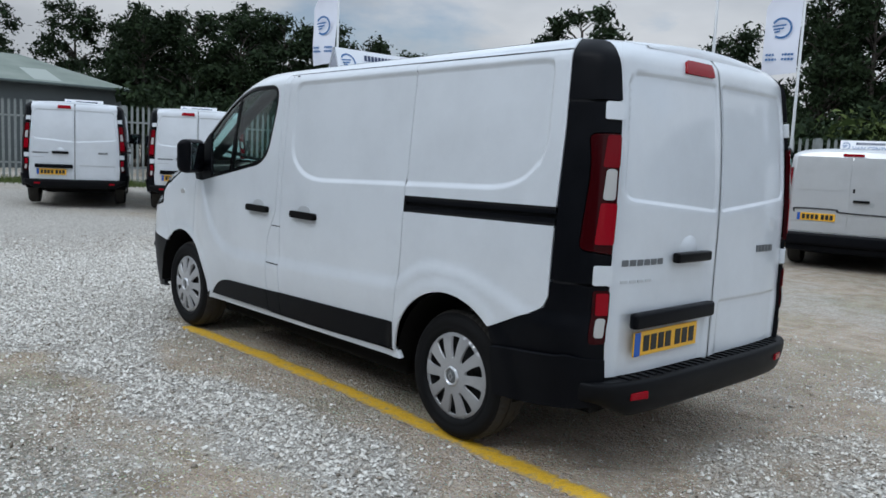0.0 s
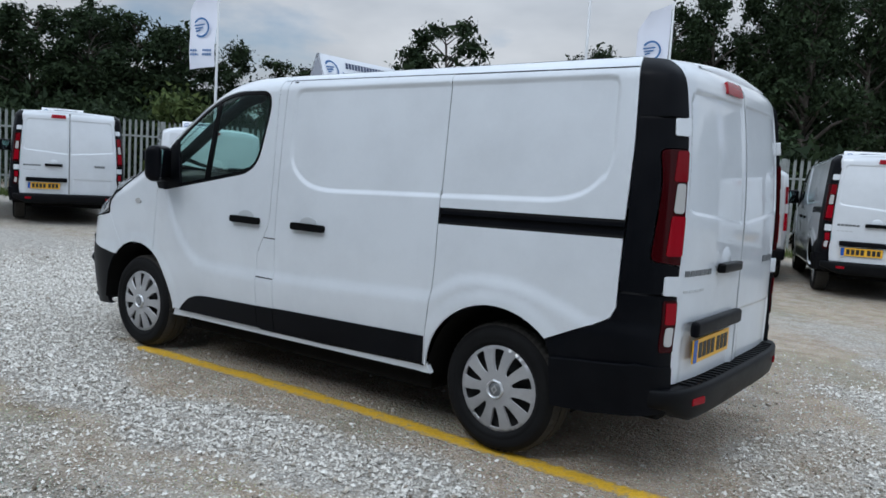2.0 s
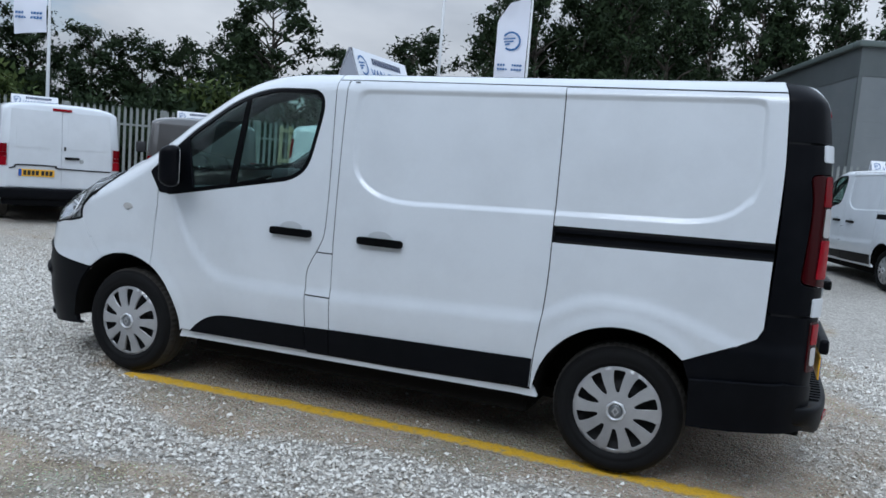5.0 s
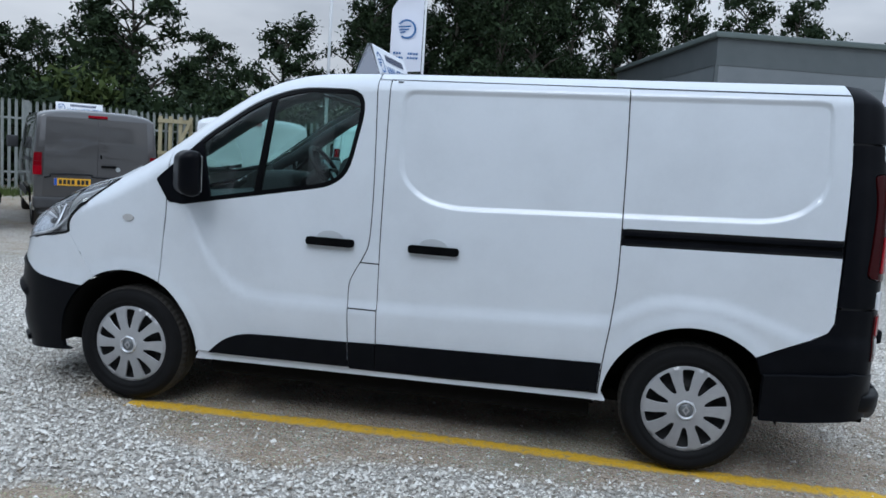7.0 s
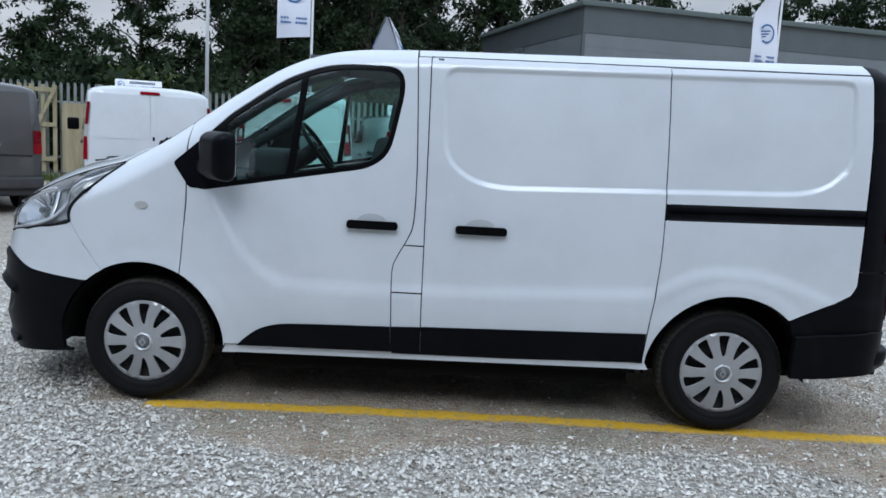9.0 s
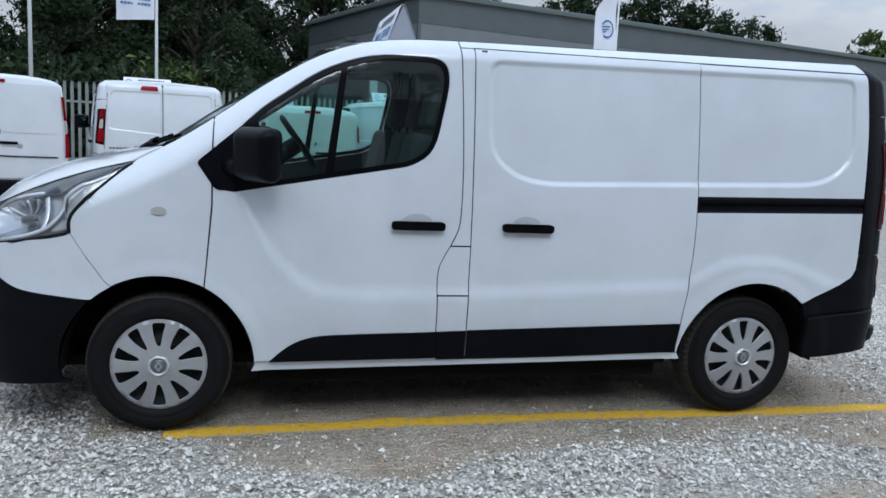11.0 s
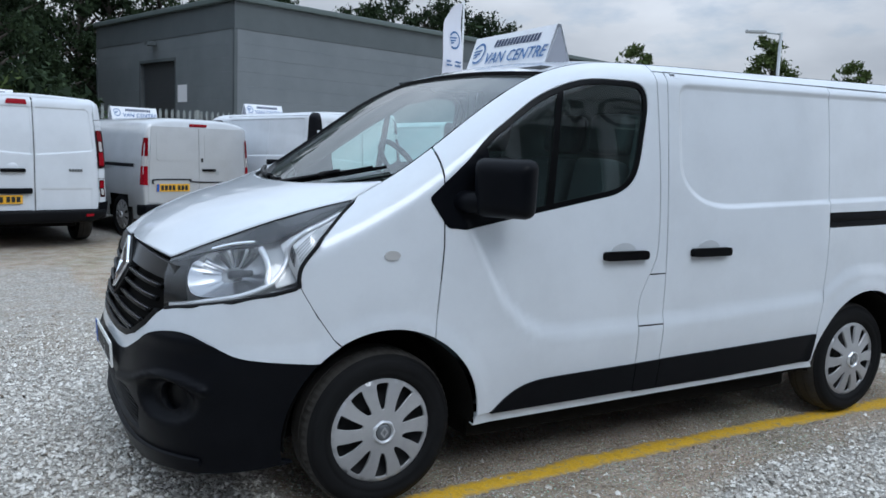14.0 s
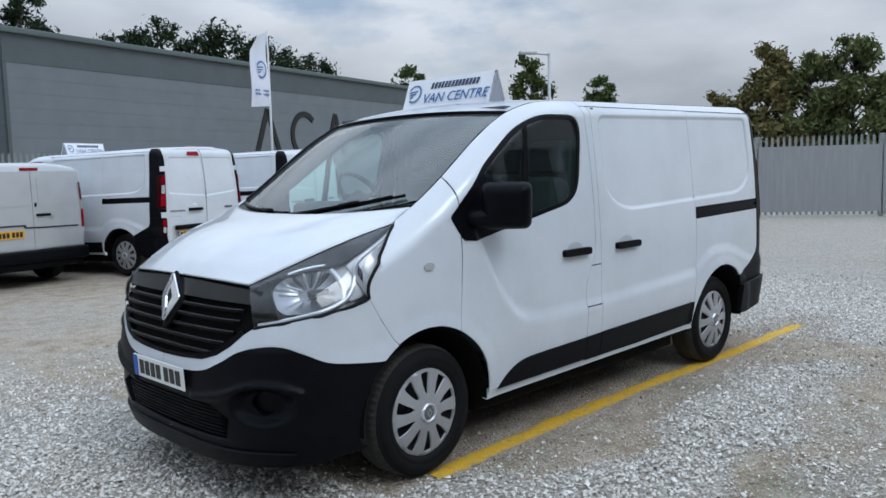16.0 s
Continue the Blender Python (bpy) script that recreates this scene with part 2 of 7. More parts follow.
def curve_through(points, per=8, closed=False):
    """A smooth line through points (Catmull-Rom)."""
    p = np.array(points, float)
    n = len(p)
    out = []
    for i in range(n if closed else n - 1):
        p0, p1, p2, p3 = (p[(i + k) % n] for k in (-1, 0, 1, 2)) if closed else (p[max(i - 1, 0)], p[i], p[i + 1], p[min(i + 2, n - 1)])
        for t in np.linspace(0, 1, per, endpoint=False):
            out.append(0.5 * (2 * p1 + (p2 - p0) * t + (2 * p0 - 5 * p1 + 4 * p2 - p3) * t**2 + (3 * p1 - p0 - 3 * p2 + p3) * t**3))
    if not closed:
        out.append(p[-1])
    return np.array(out)


def rounded(points, r, per=5):
    """A closed outline with its corners rounded; r: one radius or one a corner."""
    p = np.array(points, float)
    n = len(p)
    rs = [r] * n if isinstance(r, (int, float)) else r
    out = []
    for i in range(n):
        a, b, c = p[i - 1], p[i], p[(i + 1) % n]
        if rs[i] <= 0:
            out.append(b)
            continue
        da, dc = a - b, c - b
        ka, kc = min(rs[i] / np.linalg.norm(da), 0.49), min(rs[i] / np.linalg.norm(dc), 0.49)
        s, e = b + da * ka, b + dc * kc
        for t in np.linspace(0, 1, per):
            out.append((1 - t) ** 2 * s + 2 * t * (1 - t) * b + t**2 * e)
    return np.array(out)


def dense(outline, step):
    p = np.asarray(outline, float)
    out = []
    for a, b in zip(p, np.roll(p, -1, 0)):
        n = max(1, int(np.ceil(np.linalg.norm(b - a) / step)))
        out += [a + (b - a) * k / n for k in range(n)]
    return np.array(out)


def inside(pts, outline):
    x, y = pts[:, 0], pts[:, 1]
    res = np.zeros(len(pts), bool)
    for (x1, y1), (x2, y2) in zip(outline, np.roll(outline, -1, 0)):
        hit = (y1 > y) != (y2 > y)
        res ^= hit & (x < (x2 - x1) * (y - y1) / (y2 - y1 + 1e-15) + x1)
    return res


def distance(pts, outline, closed=True):
    """Distance from points to an outline."""
    a = np.asarray(outline, float)
    b = np.roll(a, -1, 0)
    if not closed:
        a, b = a[:-1], b[:-1]
    best = np.full(len(pts), 1e9)
    for p, q in zip(a, b):
        d = q - p
        t = np.clip(((pts - p) @ d) / (d @ d + 1e-15), 0, 1)
        best = np.minimum(best, np.linalg.norm(pts - p - t[:, None] * d, axis=1))
    return best


def shrunk(outline, d):
    """An outline drawn in by d."""
    p = np.asarray(outline, float)
    area = 0.5 * np.sum(p[:, 0] * np.roll(p[:, 1], -1) - np.roll(p[:, 0], -1) * p[:, 1])
    a, b = p - np.roll(p, 1, 0), np.roll(p, -1, 0) - p
    a /= np.linalg.norm(a, axis=1)[:, None] + 1e-12
    b /= np.linalg.norm(b, axis=1)[:, None] + 1e-12
    na, nb = np.stack([-a[:, 1], a[:, 0]], 1), np.stack([-b[:, 1], b[:, 0]], 1)
    m = na + nb
    m /= np.linalg.norm(m, axis=1)[:, None] + 1e-12
    k = d / np.maximum((m * na).sum(1), 0.35)
    return p + np.sign(area) * m * k[:, None]


def fill(outline, holes=(), step=0.03, lines=()):
    """Points and triangles that fill an outline with holes, on an even net."""
    outline = dense(outline, step)
    holes = [dense(h, step) for h in holes]
    loops = [outline, *holes]
    lo, hi = outline.min(0), outline.max(0)
    gx, gy = np.meshgrid(np.arange(lo[0], hi[0], step), np.arange(lo[1], hi[1], step * 0.9))
    gx[1::2] += step / 2
    g = np.stack([gx.ravel(), gy.ravel()], 1)
    ok = inside(g, outline)
    for h in holes:
        ok &= ~inside(g, h)
    g = g[ok]
    for l in loops:
        if len(g):
            g = g[distance(g, l) > 0.45 * step]
    # nodes that run along the pressings
    extra = [dense(l, step * 0.8) for l in lines]
    if extra:
        q = np.concatenate(extra)
        ok = inside(q, outline)
        for h in holes:
            ok &= ~inside(q, h)
        q = q[ok]
        for o in loops:
            if len(q):
                q = q[distance(q, o) > 0.30 * step]
        if len(q) and len(g):
            g = g[np.array([((q - p) ** 2).sum(1).min() for p in g]) > (0.45 * step) ** 2]
            g = np.concatenate([g, q])
    pts, edges, k = [], [], 0
    for l in loops:
        n = len(l)
        pts += l.tolist()
        edges += [(k + i, k + (i + 1) % n) for i in range(n)]
        k += n
    pts += g.tolist()
    v, _, f, *_ = delaunay_2d_cdt([Vector(p) for p in pts], edges, [], 0, 1e-7)
    v = np.array([tuple(p) for p in v])
    f = np.array([tuple(t) for t in f if len(t) == 3])
    mid = v[f].mean(1)
    ok = inside(mid, outline)
    for h in holes:
        ok &= ~inside(mid, h)
    f = f[ok]
    used = np.unique(f)
    back = np.full(len(v), -1)
    back[used] = np.arange(len(used))
    return v[used], back[f]


def border(tris):
    seen = {}
    for a, b, c in tris:
        for e in ((a, b), (b, c), (c, a)):
            key = (min(e), max(e))
            seen[key] = None if key in seen else e
    return [e for e in seen.values() if e is not None]


def panel(name, outline, surf, mat, parent, holes=(), label="", offset=0.0, step=0.03, rim=0.012, gap=0.0, both=True, join=False, weld=False, lines=()):
    """A sheet-metal panel: an outline on a surface, with a turned-in edge. both: a mirrored twin on the other side; join: one panel across the middle."""
    if gap:
        outline = shrunk(outline, gap)
        holes = [shrunk(h, -gap) for h in holes]
    uv, tris = fill(outline, holes, step, lines)
    p, n = surf(uv)
    p = p + n * offset
    a, b, c = p[tris[:, 0]], p[tris[:, 1]], p[tris[:, 2]]
    if (np.cross(b - a, c - a) * n[tris[:, 0]]).sum() < 0:
        tris = tris[:, ::-1]
    verts, norms, faces = [p], [n], [tuple(t) for t in tris]
    if rim:
        edges = [e for e in border(tris) if not (join and abs(p[e[0], 1]) < 2e-3 and abs(p[e[1], 1]) < 2e-3)]
        k = len(p)
        rv, rn, rf = [], [], []
        for i, j in edges:
            out = np.cross(p[j] - p[i], (n[i] + n[j]) / 2)
            out /= np.linalg.norm(out) + 1e-12
            m = k + len(rv)
            if weld:
                rv += [p[j] - n[j] * rim, p[i] - n[i] * rim]
                rn += [out, out]
                rf.append((i, m + 1, m, j))
                continue
            rv += [p[i], p[j], p[j] - n[j] * rim, p[i] - n[i] * rim]
            rn += [out * 0.8 + n[i] * 0.6, out * 0.8 + n[j] * 0.6, out, out]
            rf.append((m, m + 3, m + 2, m + 1))
        if rv:
            verts.append(np.array(rv)), norms.append(np.array(rn))
            faces += rf
    v, nn = np.concatenate(verts), np.concatenate(norms)
    flip = np.array([1, -1, 1.0])
    if join:
        m = len(v)
        v2 = np.concatenate([v, v * flip])
        faces2 = faces + [tuple(i + m for i in f[::-1]) for f in faces]
        return mesh(name, v2, faces2, mat, parent, label, True, np.concatenate([nn, nn * flip]))
    first = mesh(name, v, faces, mat, parent, label, True, nn)
    if both:
        mesh(name, v * flip, [f[::-1] for f in faces], mat, parent, label, True, nn * flip)
    return first


def smooth01(t):
    t = np.clip(t, 0, 1)
    return t * t * (3 - 2 * t)


def lettering(name, text, size, mat, parent, m, label="", depth=0.002, shear=0.0, align="CENTER"):
    """Raised letters in the built-in font, as a mesh."""
    cu = bpy.data.curves.new(name, "FONT")
    cu.body, cu.size, cu.extrude, cu.shear, cu.align_x, cu.align_y = text, size, depth, shear, align, "CENTER"
    cu.resolution_u = 2
    tmp = bpy.data.objects.new("tmp", cu)
    scene.collection.objects.link(tmp)
    me = bpy.data.meshes.new_from_object(tmp.evaluated_get(bpy.context.evaluated_depsgraph_get()))
    bpy.data.objects.remove(tmp)
    me.name = name
    me.materials.clear()
    me.materials.append(mat)
    ob = new(name, me)
    ob.parent = parent
    ob.matrix_local = m
    if label:
        ob["label"] = label
    return ob

# ---- the panel van: front axle at x = 0, rear at x = 3.098, near side at y < 0 ----
XF, XR, WHEELBASE, HUB = -0.30, 3.60, 3.098, 0.335
_wz = np.polyfit([0.18, 0.30, 0.37, 0.53, 0.70, 0.85, 1.0, 1.2, 1.4, 1.6, 1.8, 1.95], [0.895, 0.908, 0.916, 0.934, 0.946, 0.95, 0.95, 0.942, 0.928, 0.91, 0.888, 0.868], 5)
_xn = np.polyfit([0.18, 0.30, 0.45, 0.60, 0.70, 0.80, 0.90, 1.0, 1.1], [-0.865, -0.91, -0.938, -0.94, -0.925, -0.90, -0.87, -0.84, -0.805], 4)
_ex = np.linspace(-0.6, 4.1, 471)
_ez = np.interp(_ex, [-0.6, -0.12, 0.08, 0.24, 0.45, 0.67, 0.81, 0.95, 1.10, 1.30, 1.5, 2.6, 3.7, 4.1], [1.07, 1.29, 1.40, 1.51, 1.665, 1.805, 1.868, 1.908, 1.93, 1.94, 1.945, 1.965, 1.986, 1.988])
for _ in range(3):
    _ez[4:-4] = np.convolve(_ez, np.ones(9) / 9, "valid")


def edge_z(x):
    return np.interp(x, _ex, _ez)


def superarc(n, a, w, count=400):
    f = np.linspace(0, np.pi / 2, count)
    x, y = a * np.sin(f) ** (2 / n), w * np.cos(f) ** (2 / n)
    return f, np.concatenate([[0], np.cumsum(np.hypot(np.diff(x), np.diff(y)))])


NF, NR = 3.2, 4.6
_ff, _fs = superarc(NF, 0.62, 0.94)
_rf, _rs = superarc(NR, 0.385, 0.94)
U_FRONT, U_REAR = XF - _fs[-1], XR + _rs[-1]


def at_nose(x, y):
    """The belt coordinate of a place on the nose."""
    f = np.arctan2((max(XF - x, 1e-4) / 0.62) ** (NF / 2), (max(y, 0) / 0.94) ** (NF / 2))
    return XF - np.interp(f, _ff, _fs)


def at_rear(y, w=0.94):
    return XR + np.interp(np.arccos(min(1, max(y, 0) / w) ** (NR / 2)), _rf, _rs)


PRESS = np.array([(1.545, 1.845), (1.56, 1.39), (1.75, 1.255), (3.49, 1.312), (3.65, 1.475), (3.635, 1.885)])
PRESS = rounded(PRESS, [0.07, 0.1, 0.2, 0.2, 0.1, 0.07], 7)
PRESS_REAR = rounded([(-0.03, 1.235), (-0.74, 1.295), (-0.70, 1.835), (-0.03, 1.84)], [0.02, 0.06, 0.06, 0.02])


PRESS_LINES = [shrunk(PRESS, d) for d in (-0.018, -0.009, 0.0, 0.009, 0.018)]


def press_depth(pts, outline, depth, soft):
    d = distance(pts, outline)
    d = np.where(inside(pts, outline), d, -d)
    return -depth * smooth01((d + soft * 0.5) / soft)


def crease_z(x):
    return np.interp(x, [0.25, 0.33, 0.45, 0.55, 0.65, 0.74, 0.86, 1.3, 2.68, 2.78, 2.87, 3.0, 3.21, 3.35, 3.47, 3.6], [1.30, 1.21, 0.98, 0.845, 0.755, 0.715, 0.70, 0.70, 0.755, 0.82, 0.87, 0.895, 0.885, 0.85, 0.81, 0.76])


def half_width(x, z):
    """Half the body's width at a side point, with its pressings."""
    w = np.polyval(_wz, z) - 0.022 * smooth01((0.45 - x) / 0.7)
    d = edge_z(x) - z
    k = smooth01((x - 0.5) / 0.6)
    depth, curl = 0.15 + (0.10 - 0.15) * k, 0.115 + (0.085 - 0.115) * k
    w = w - curl * np.clip(1 - d / depth, 0, 1.25) ** 2
    pts = np.stack([x, z], -1)
    r = press_depth(pts, PRESS, 0.012, 0.030)
    cz = crease_z(x)
    amp = 0.017 * smooth01((x - 0.22) / 0.2)
    r = r + amp * smooth01((cz + 0.045 - z) / 0.09) - amp * 0.6 * smooth01((0.62 - z) / 0.25)
    for cx in (0.0, WHEELBASE):
        rr = np.hypot(x - cx, z - HUB)
        r = r + 0.010 * smooth01((0.52 - rr) / 0.08)
    return w + r


def belt(uv):
    """Places on the body's upright skin: u runs from the nose's middle along the near side to the tail's middle."""
    u, z = uv[:, 0], uv[:, 1]
    x, y = u.copy(), np.zeros_like(u)
    s = (u >= XF) & (u <= XR)
    y[s] = half_width(u[s], z[s])
    f = u < XF
    if f.any():
        a = np.interp(XF - u[f], _fs, _ff)
        w0 = half_width(np.full(f.sum(), XF), np.minimum(z[f], 1.08))
        x[f] = XF - (XF - np.polyval(_xn, z[f])) * np.sin(a) ** (2 / NF)
        y[f] = w0 * np.maximum(np.cos(a), 0) ** (2 / NF)
    r = u > XR
    if r.any():
        a = np.interp(u[r] - XR, _rs, _rf)
        zr = z[r]
        w0 = half_width(np.minimum(u[r], 3.74), zr)
        far = 3.985 - 0.075 * np.clip((zr - 1.15) / 0.8, 0, 1.2) ** 2 - 0.06 * np.clip(1 - (1.986 - zr) / 0.10, 0, 1) ** 2
        yy = w0 * np.maximum(np.cos(a), 0) ** (2 / NR)
        far = far + press_depth(np.stack([-yy, zr], -1), PRESS_REAR, 0.011, 0.022) * smooth01((0.80 - yy) / 0.04)
        far = far - 0.009 * smooth01((0.795 - zr) / 0.024) * smooth01((0.74 - yy) / 0.05) * smooth01((yy - 0.05) / 0.04)
        x[r] = XR + (far - XR) * np.sin(a) ** (2 / NR)
        y[r] = yy
    return np.stack([x, -y, z], -1)


def with_normals(place, eps=0.003):
    def surf(uv):
        e = np.array([eps, 0]), np.array([0, eps])
        p = place(uv)
        n = np.cross(place(uv + e[0]) - place(uv - e[0]), place(uv + e[1]) - place(uv - e[1]))
        n /= np.linalg.norm(n, axis=1)[:, None] + 1e-12
        return p, n
    return surf


def outward(surf):
    def f(uv):
        p, n = surf(uv)
        c = np.array([1.6, 0, 0.9])
        s = np.sign(((p - c) * n * np.array([1, 1, 0.3])).sum(1).mean())
        return p, n * (s if s else 1)
    return f


def belt_safe(uv):
    q = uv.copy()
    q[:, 0] = np.clip(q[:, 0], U_FRONT + 1e-4, U_REAR - 1e-4)
    return belt(q)


BELT = outward(with_normals(belt_safe))


def arch(cx, r, a0, a1, n=26, sx=1.0):
    a = np.radians(np.linspace(a0, a1, n))
    return np.stack([cx + r * sx * np.cos(a), HUB + r * np.sin(a)], 1)


def seam(points, parent, width=0.022, inset=0.005, mat=None):
    """A dark rubber strip behind a shut line."""
    p = np.array(points, float)
    run = np.concatenate([[0], np.cumsum(np.linalg.norm(np.diff(p, axis=0), axis=1))])
    at = np.linspace(0, run[-1], max(3, int(run[-1] / 0.012)))
    p = np.stack([np.interp(at, run, p[:, k]) for k in (0, 1)], 1)
    t = np.gradient(p, axis=0)
    t /= np.linalg.norm(t, axis=1)[:, None] + 1e-12
    s = np.stack([-t[:, 1], t[:, 0]], 1) * width / 2
    a, na = BELT(p + s)
    b, nb = BELT(p - s)
    v = np.concatenate([a - na * inset, b - nb * inset])
    n = len(p)
    f = [(i, i + 1, n + i + 1, n + i) for i in range(n - 1)]
    mesh("door_seal", v, f, mat or SEAL, parent)
    mesh("door_seal", v * np.array([1, -1, 1]), [q[::-1] for q in f], mat or SEAL, parent)


def number_plate(parent, m, mat, width=0.52, height=0.111, blue=True):
    """A plate in its colour with plain bars for its characters."""
    p = block("number_plate", (-width / 2, -0.004, -height / 2), (width / 2, 0.004, height / 2), mat, parent, 0.003)
    p.matrix_local = m
    if blue:
        block("plate_band", (-width / 2 + 0.002, -0.0065, -height / 2 + 0.002), (-width / 2 + 0.045, -0.004, height / 2 - 0.002), PLATEBLUE, p)
    x = -width / 2 + 0.07
    for k in range(7):
        block("plate_bar", (x, -0.0065, -0.036), (x + 0.044, -0.004, 0.036), INK, p)
        x += 0.059 + (0.022 if k == 3 else 0)
    return p


def wheel(parent, m, cap=True):
    """Tyre, rim well and a ten-spoke cover; the outer side looks along -y."""
    w = thing("wheel", "", "")
    w.parent = parent
    w.matrix_local = m
    side = [(0.205, 0.06), (0.222, 0.012), (0.235, 0.004), (0.250, -0.005), (0.254, -0.002), (0.262, -0.008), (0.292, -0.004), (0.307, 0.004), (0.3085, 0.009), (0.312, 0.009), (0.321, 0.021)]
    v, f = lathe(side, 72)
    back = lathe([(0.327, 0.19), (0.29, 0.205), (0.21, 0.195)], 48)
    v, f = merged((v, f), back)
    mesh("tyre", v, f, TYRE, w, "black rubber tyre")
    # the tread band: shoulder sipes cut between blocks, and three grooves round it
    segs = 120
    prof = [(0.321, 0.021), (0.3285, 0.031), (0.334, 0.046), (0.335, 0.058), (0.335, 0.0745), (0.328, 0.0755), (0.328, 0.083), (0.335, 0.084), (0.335, 0.132), (0.328, 0.133), (0.328, 0.1405), (0.335, 0.1415), (0.334, 0.162), (0.327, 0.19)]
    v, f = lathe(prof, segs)
    v = v.reshape(len(prof), segs, 3)
    for ring in (1, 2, 3, 4, 10, 11):
        deep = np.where(np.arange(segs) % 2 == (0 if ring < 9 else 1), 0.9865 if ring in (1, 2, 3) else 0.992, 1.0)[:, None]
        v[ring, :, [0, 2]] *= deep.T
    mesh("tread", v.reshape(-1, 3), f, TREAD, w, "dusty tread with sipes and grooves", smooth=False)
    v, f = lathe([(0.0, 0.085), (0.06, 0.085), (0.075, 0.060), (0.11, 0.055), (0.13, 0.075), (0.16, 0.075), (0.205, 0.05), (0.222, 0.014)], 40)
    mesh("rim", v, f, RIM, w, "dark steel rim")
    if cap:
        out = [(0.226 * math.cos(a), 0.226 * math.sin(a)) for a in np.linspace(0, 2 * math.pi, 96, endpoint=False)]
        holes = []
        for k in range(10):
            c = math.pi / 2 + 2 * math.pi * k / 10
            pts = []
            for r, h in ((0.091, 0.0), (0.096, 0.085), (0.118, 0.125), (0.150, 0.145), (0.185, 0.152), (0.2035, 0.150), (0.2045, 0.05), (0.2045, -0.05), (0.2035, -0.150), (0.185, -0.152), (0.150, -0.145), (0.118, -0.125), (0.096, -0.085)):
                tw = 0.03 * math.sin((r - 0.09) / 0.115 * math.pi)
                pts.append((r * math.cos(c + h + tw), r * math.sin(c + h + tw)))
            holes.append(rounded(pts, 0.008, 3))

        def dish(uv):
            r = np.hypot(uv[:, 0], uv[:, 1])
            y = 0.012 - 0.018 * smooth01((r - 0.20) / 0.03) * 0 - 0.022 * np.cos(np.clip(r / 0.235, 0, 1) * np.pi / 2) ** 0.8
            y = y + 0.012 * smooth01((r - 0.212) / 0.014)
            return np.stack([uv[:, 0], y, uv[:, 1]], -1)

        def dish_n(uv):
            p, n = with_normals(dish)(uv)
            return p, n * -np.sign(n[:, 1:2])
        c = panel("wheel_cover", out, dish_n, CAP, w, holes, "silver ten-spoke wheel cover", step=0.016, rim=0.016, both=False, weld=True)
        v, f = lathe([(0.0, -0.0175), (0.030, -0.017), (0.034, -0.012), (0.036, -0.004)], 32)
        mesh("centre_cap", v, f, BADGEGREY, c)
        rh = [(0.0, -0.026), (0.019, 0.0), (0.0, 0.026), (-0.019, 0.0)]
        ri = [(x * 0.5, z * 0.5) for x, z in rh]
        mesh("cap_badge", [(x, -0.0192, z) for x, z in rh + ri], [(k, (k + 1) % 4, 4 + (k + 1) % 4, 4 + k) for k in range(4)], CAP, c, smooth=False)
        # the bright lobed ring round the cap
        lobes = 84
        v, f = lathe([(0.036, -0.008), (0.040, -0.021), (0.046, -0.021), (0.050, -0.006)], lobes)
        v = v.reshape(4, lobes, 3)
        wave = 1 + 0.035 * np.cos(np.arange(lobes) * 2 * np.pi * 7 / lobes)
        v[2:, :, 0] *= wave
        v[2:, :, 2] *= wave
        mesh("cap_ring", v.reshape(-1, 3), f, SILVERTRIM, c)
    return w


def edge_line(x, lift=0.0):
    return np.stack([x, edge_z(x) + lift], 1)


def strip_surface(edge, centre, power=2.2):
    """A crowned sheet between the two body edges: uv = (0..1 along, 0..1 from the middle to the near edge)."""
    e, c = np.asarray(edge, float), np.asarray(centre, float)
    te, tc = np.linspace(0, 1, len(e)), np.linspace(0, 1, len(c))

    def place(uv):
        s, v = uv[:, 0], uv[:, 1]
        pe = np.stack([np.interp(s, te, e[:, k]) for k in range(3)], -1)
        pc = np.stack([np.interp(s, tc, c[:, k]) for k in range(3)], -1)
        k = np.abs(v) ** power
        return np.stack([pc[:, 0] + (pe[:, 0] - pc[:, 0]) * k, pe[:, 1] * v, pc[:, 2] + (pe[:, 2] - pc[:, 2]) * k], -1)
    return place


def sheet(name, place, mat, parent, n=24, m=32, s0=0.0, s1=1.0, v0=-1.0, v1=1.0, lift=0.0, label="", thick=0.0):
    s, v = np.meshgrid(np.linspace(s0, s1, n), np.linspace(v0, v1, m), indexing="ij")
    p = place(np.stack([s.ravel(), v.ravel()], -1))
    if lift:
        _, nn = with_normals(place, 0.01)(np.stack([s.ravel(), v.ravel()], -1))
        nn *= np.sign(nn[:, 2:3])
        p = p + nn * lift
    f = grid_faces(n, m)
    a, b, c = p[f[0][0]], p[f[0][1]], p[f[0][2]]
    if np.cross(b - a, c - a)[2] < 0:
        f = [q[::-1] for q in f]
    ob = mesh(name, p, f, mat, parent, label)
    if thick:
        mod = ob.modifiers.new("thickness", "SOLIDIFY")
        mod.thickness, mod.offset = thick, -1
    return ob


def plank(name, points, size, mat, parent, label="", segs=2):
    """A bar with rounded edges between two places; size: across, up."""
    a, b = Vector(points[0]), Vector(points[1])
    d = (b - a)
    q = d.to_track_quat("X", "Z").to_matrix().to_4x4()
    ob = block(name, (-d.length / 2, -size[0] / 2, -size[1] / 2), (d.length / 2, size[0] / 2, size[1] / 2), mat, parent, min(size) * 0.3, label, segs=segs)
    ob.matrix_local = Matrix.Translation((a + b) / 2) @ q
    return ob


def body_point(u, z, off=0.0):
    p, n = BELT(np.array([[u, z]]))
    return p[0] + n[0] * off, n[0]


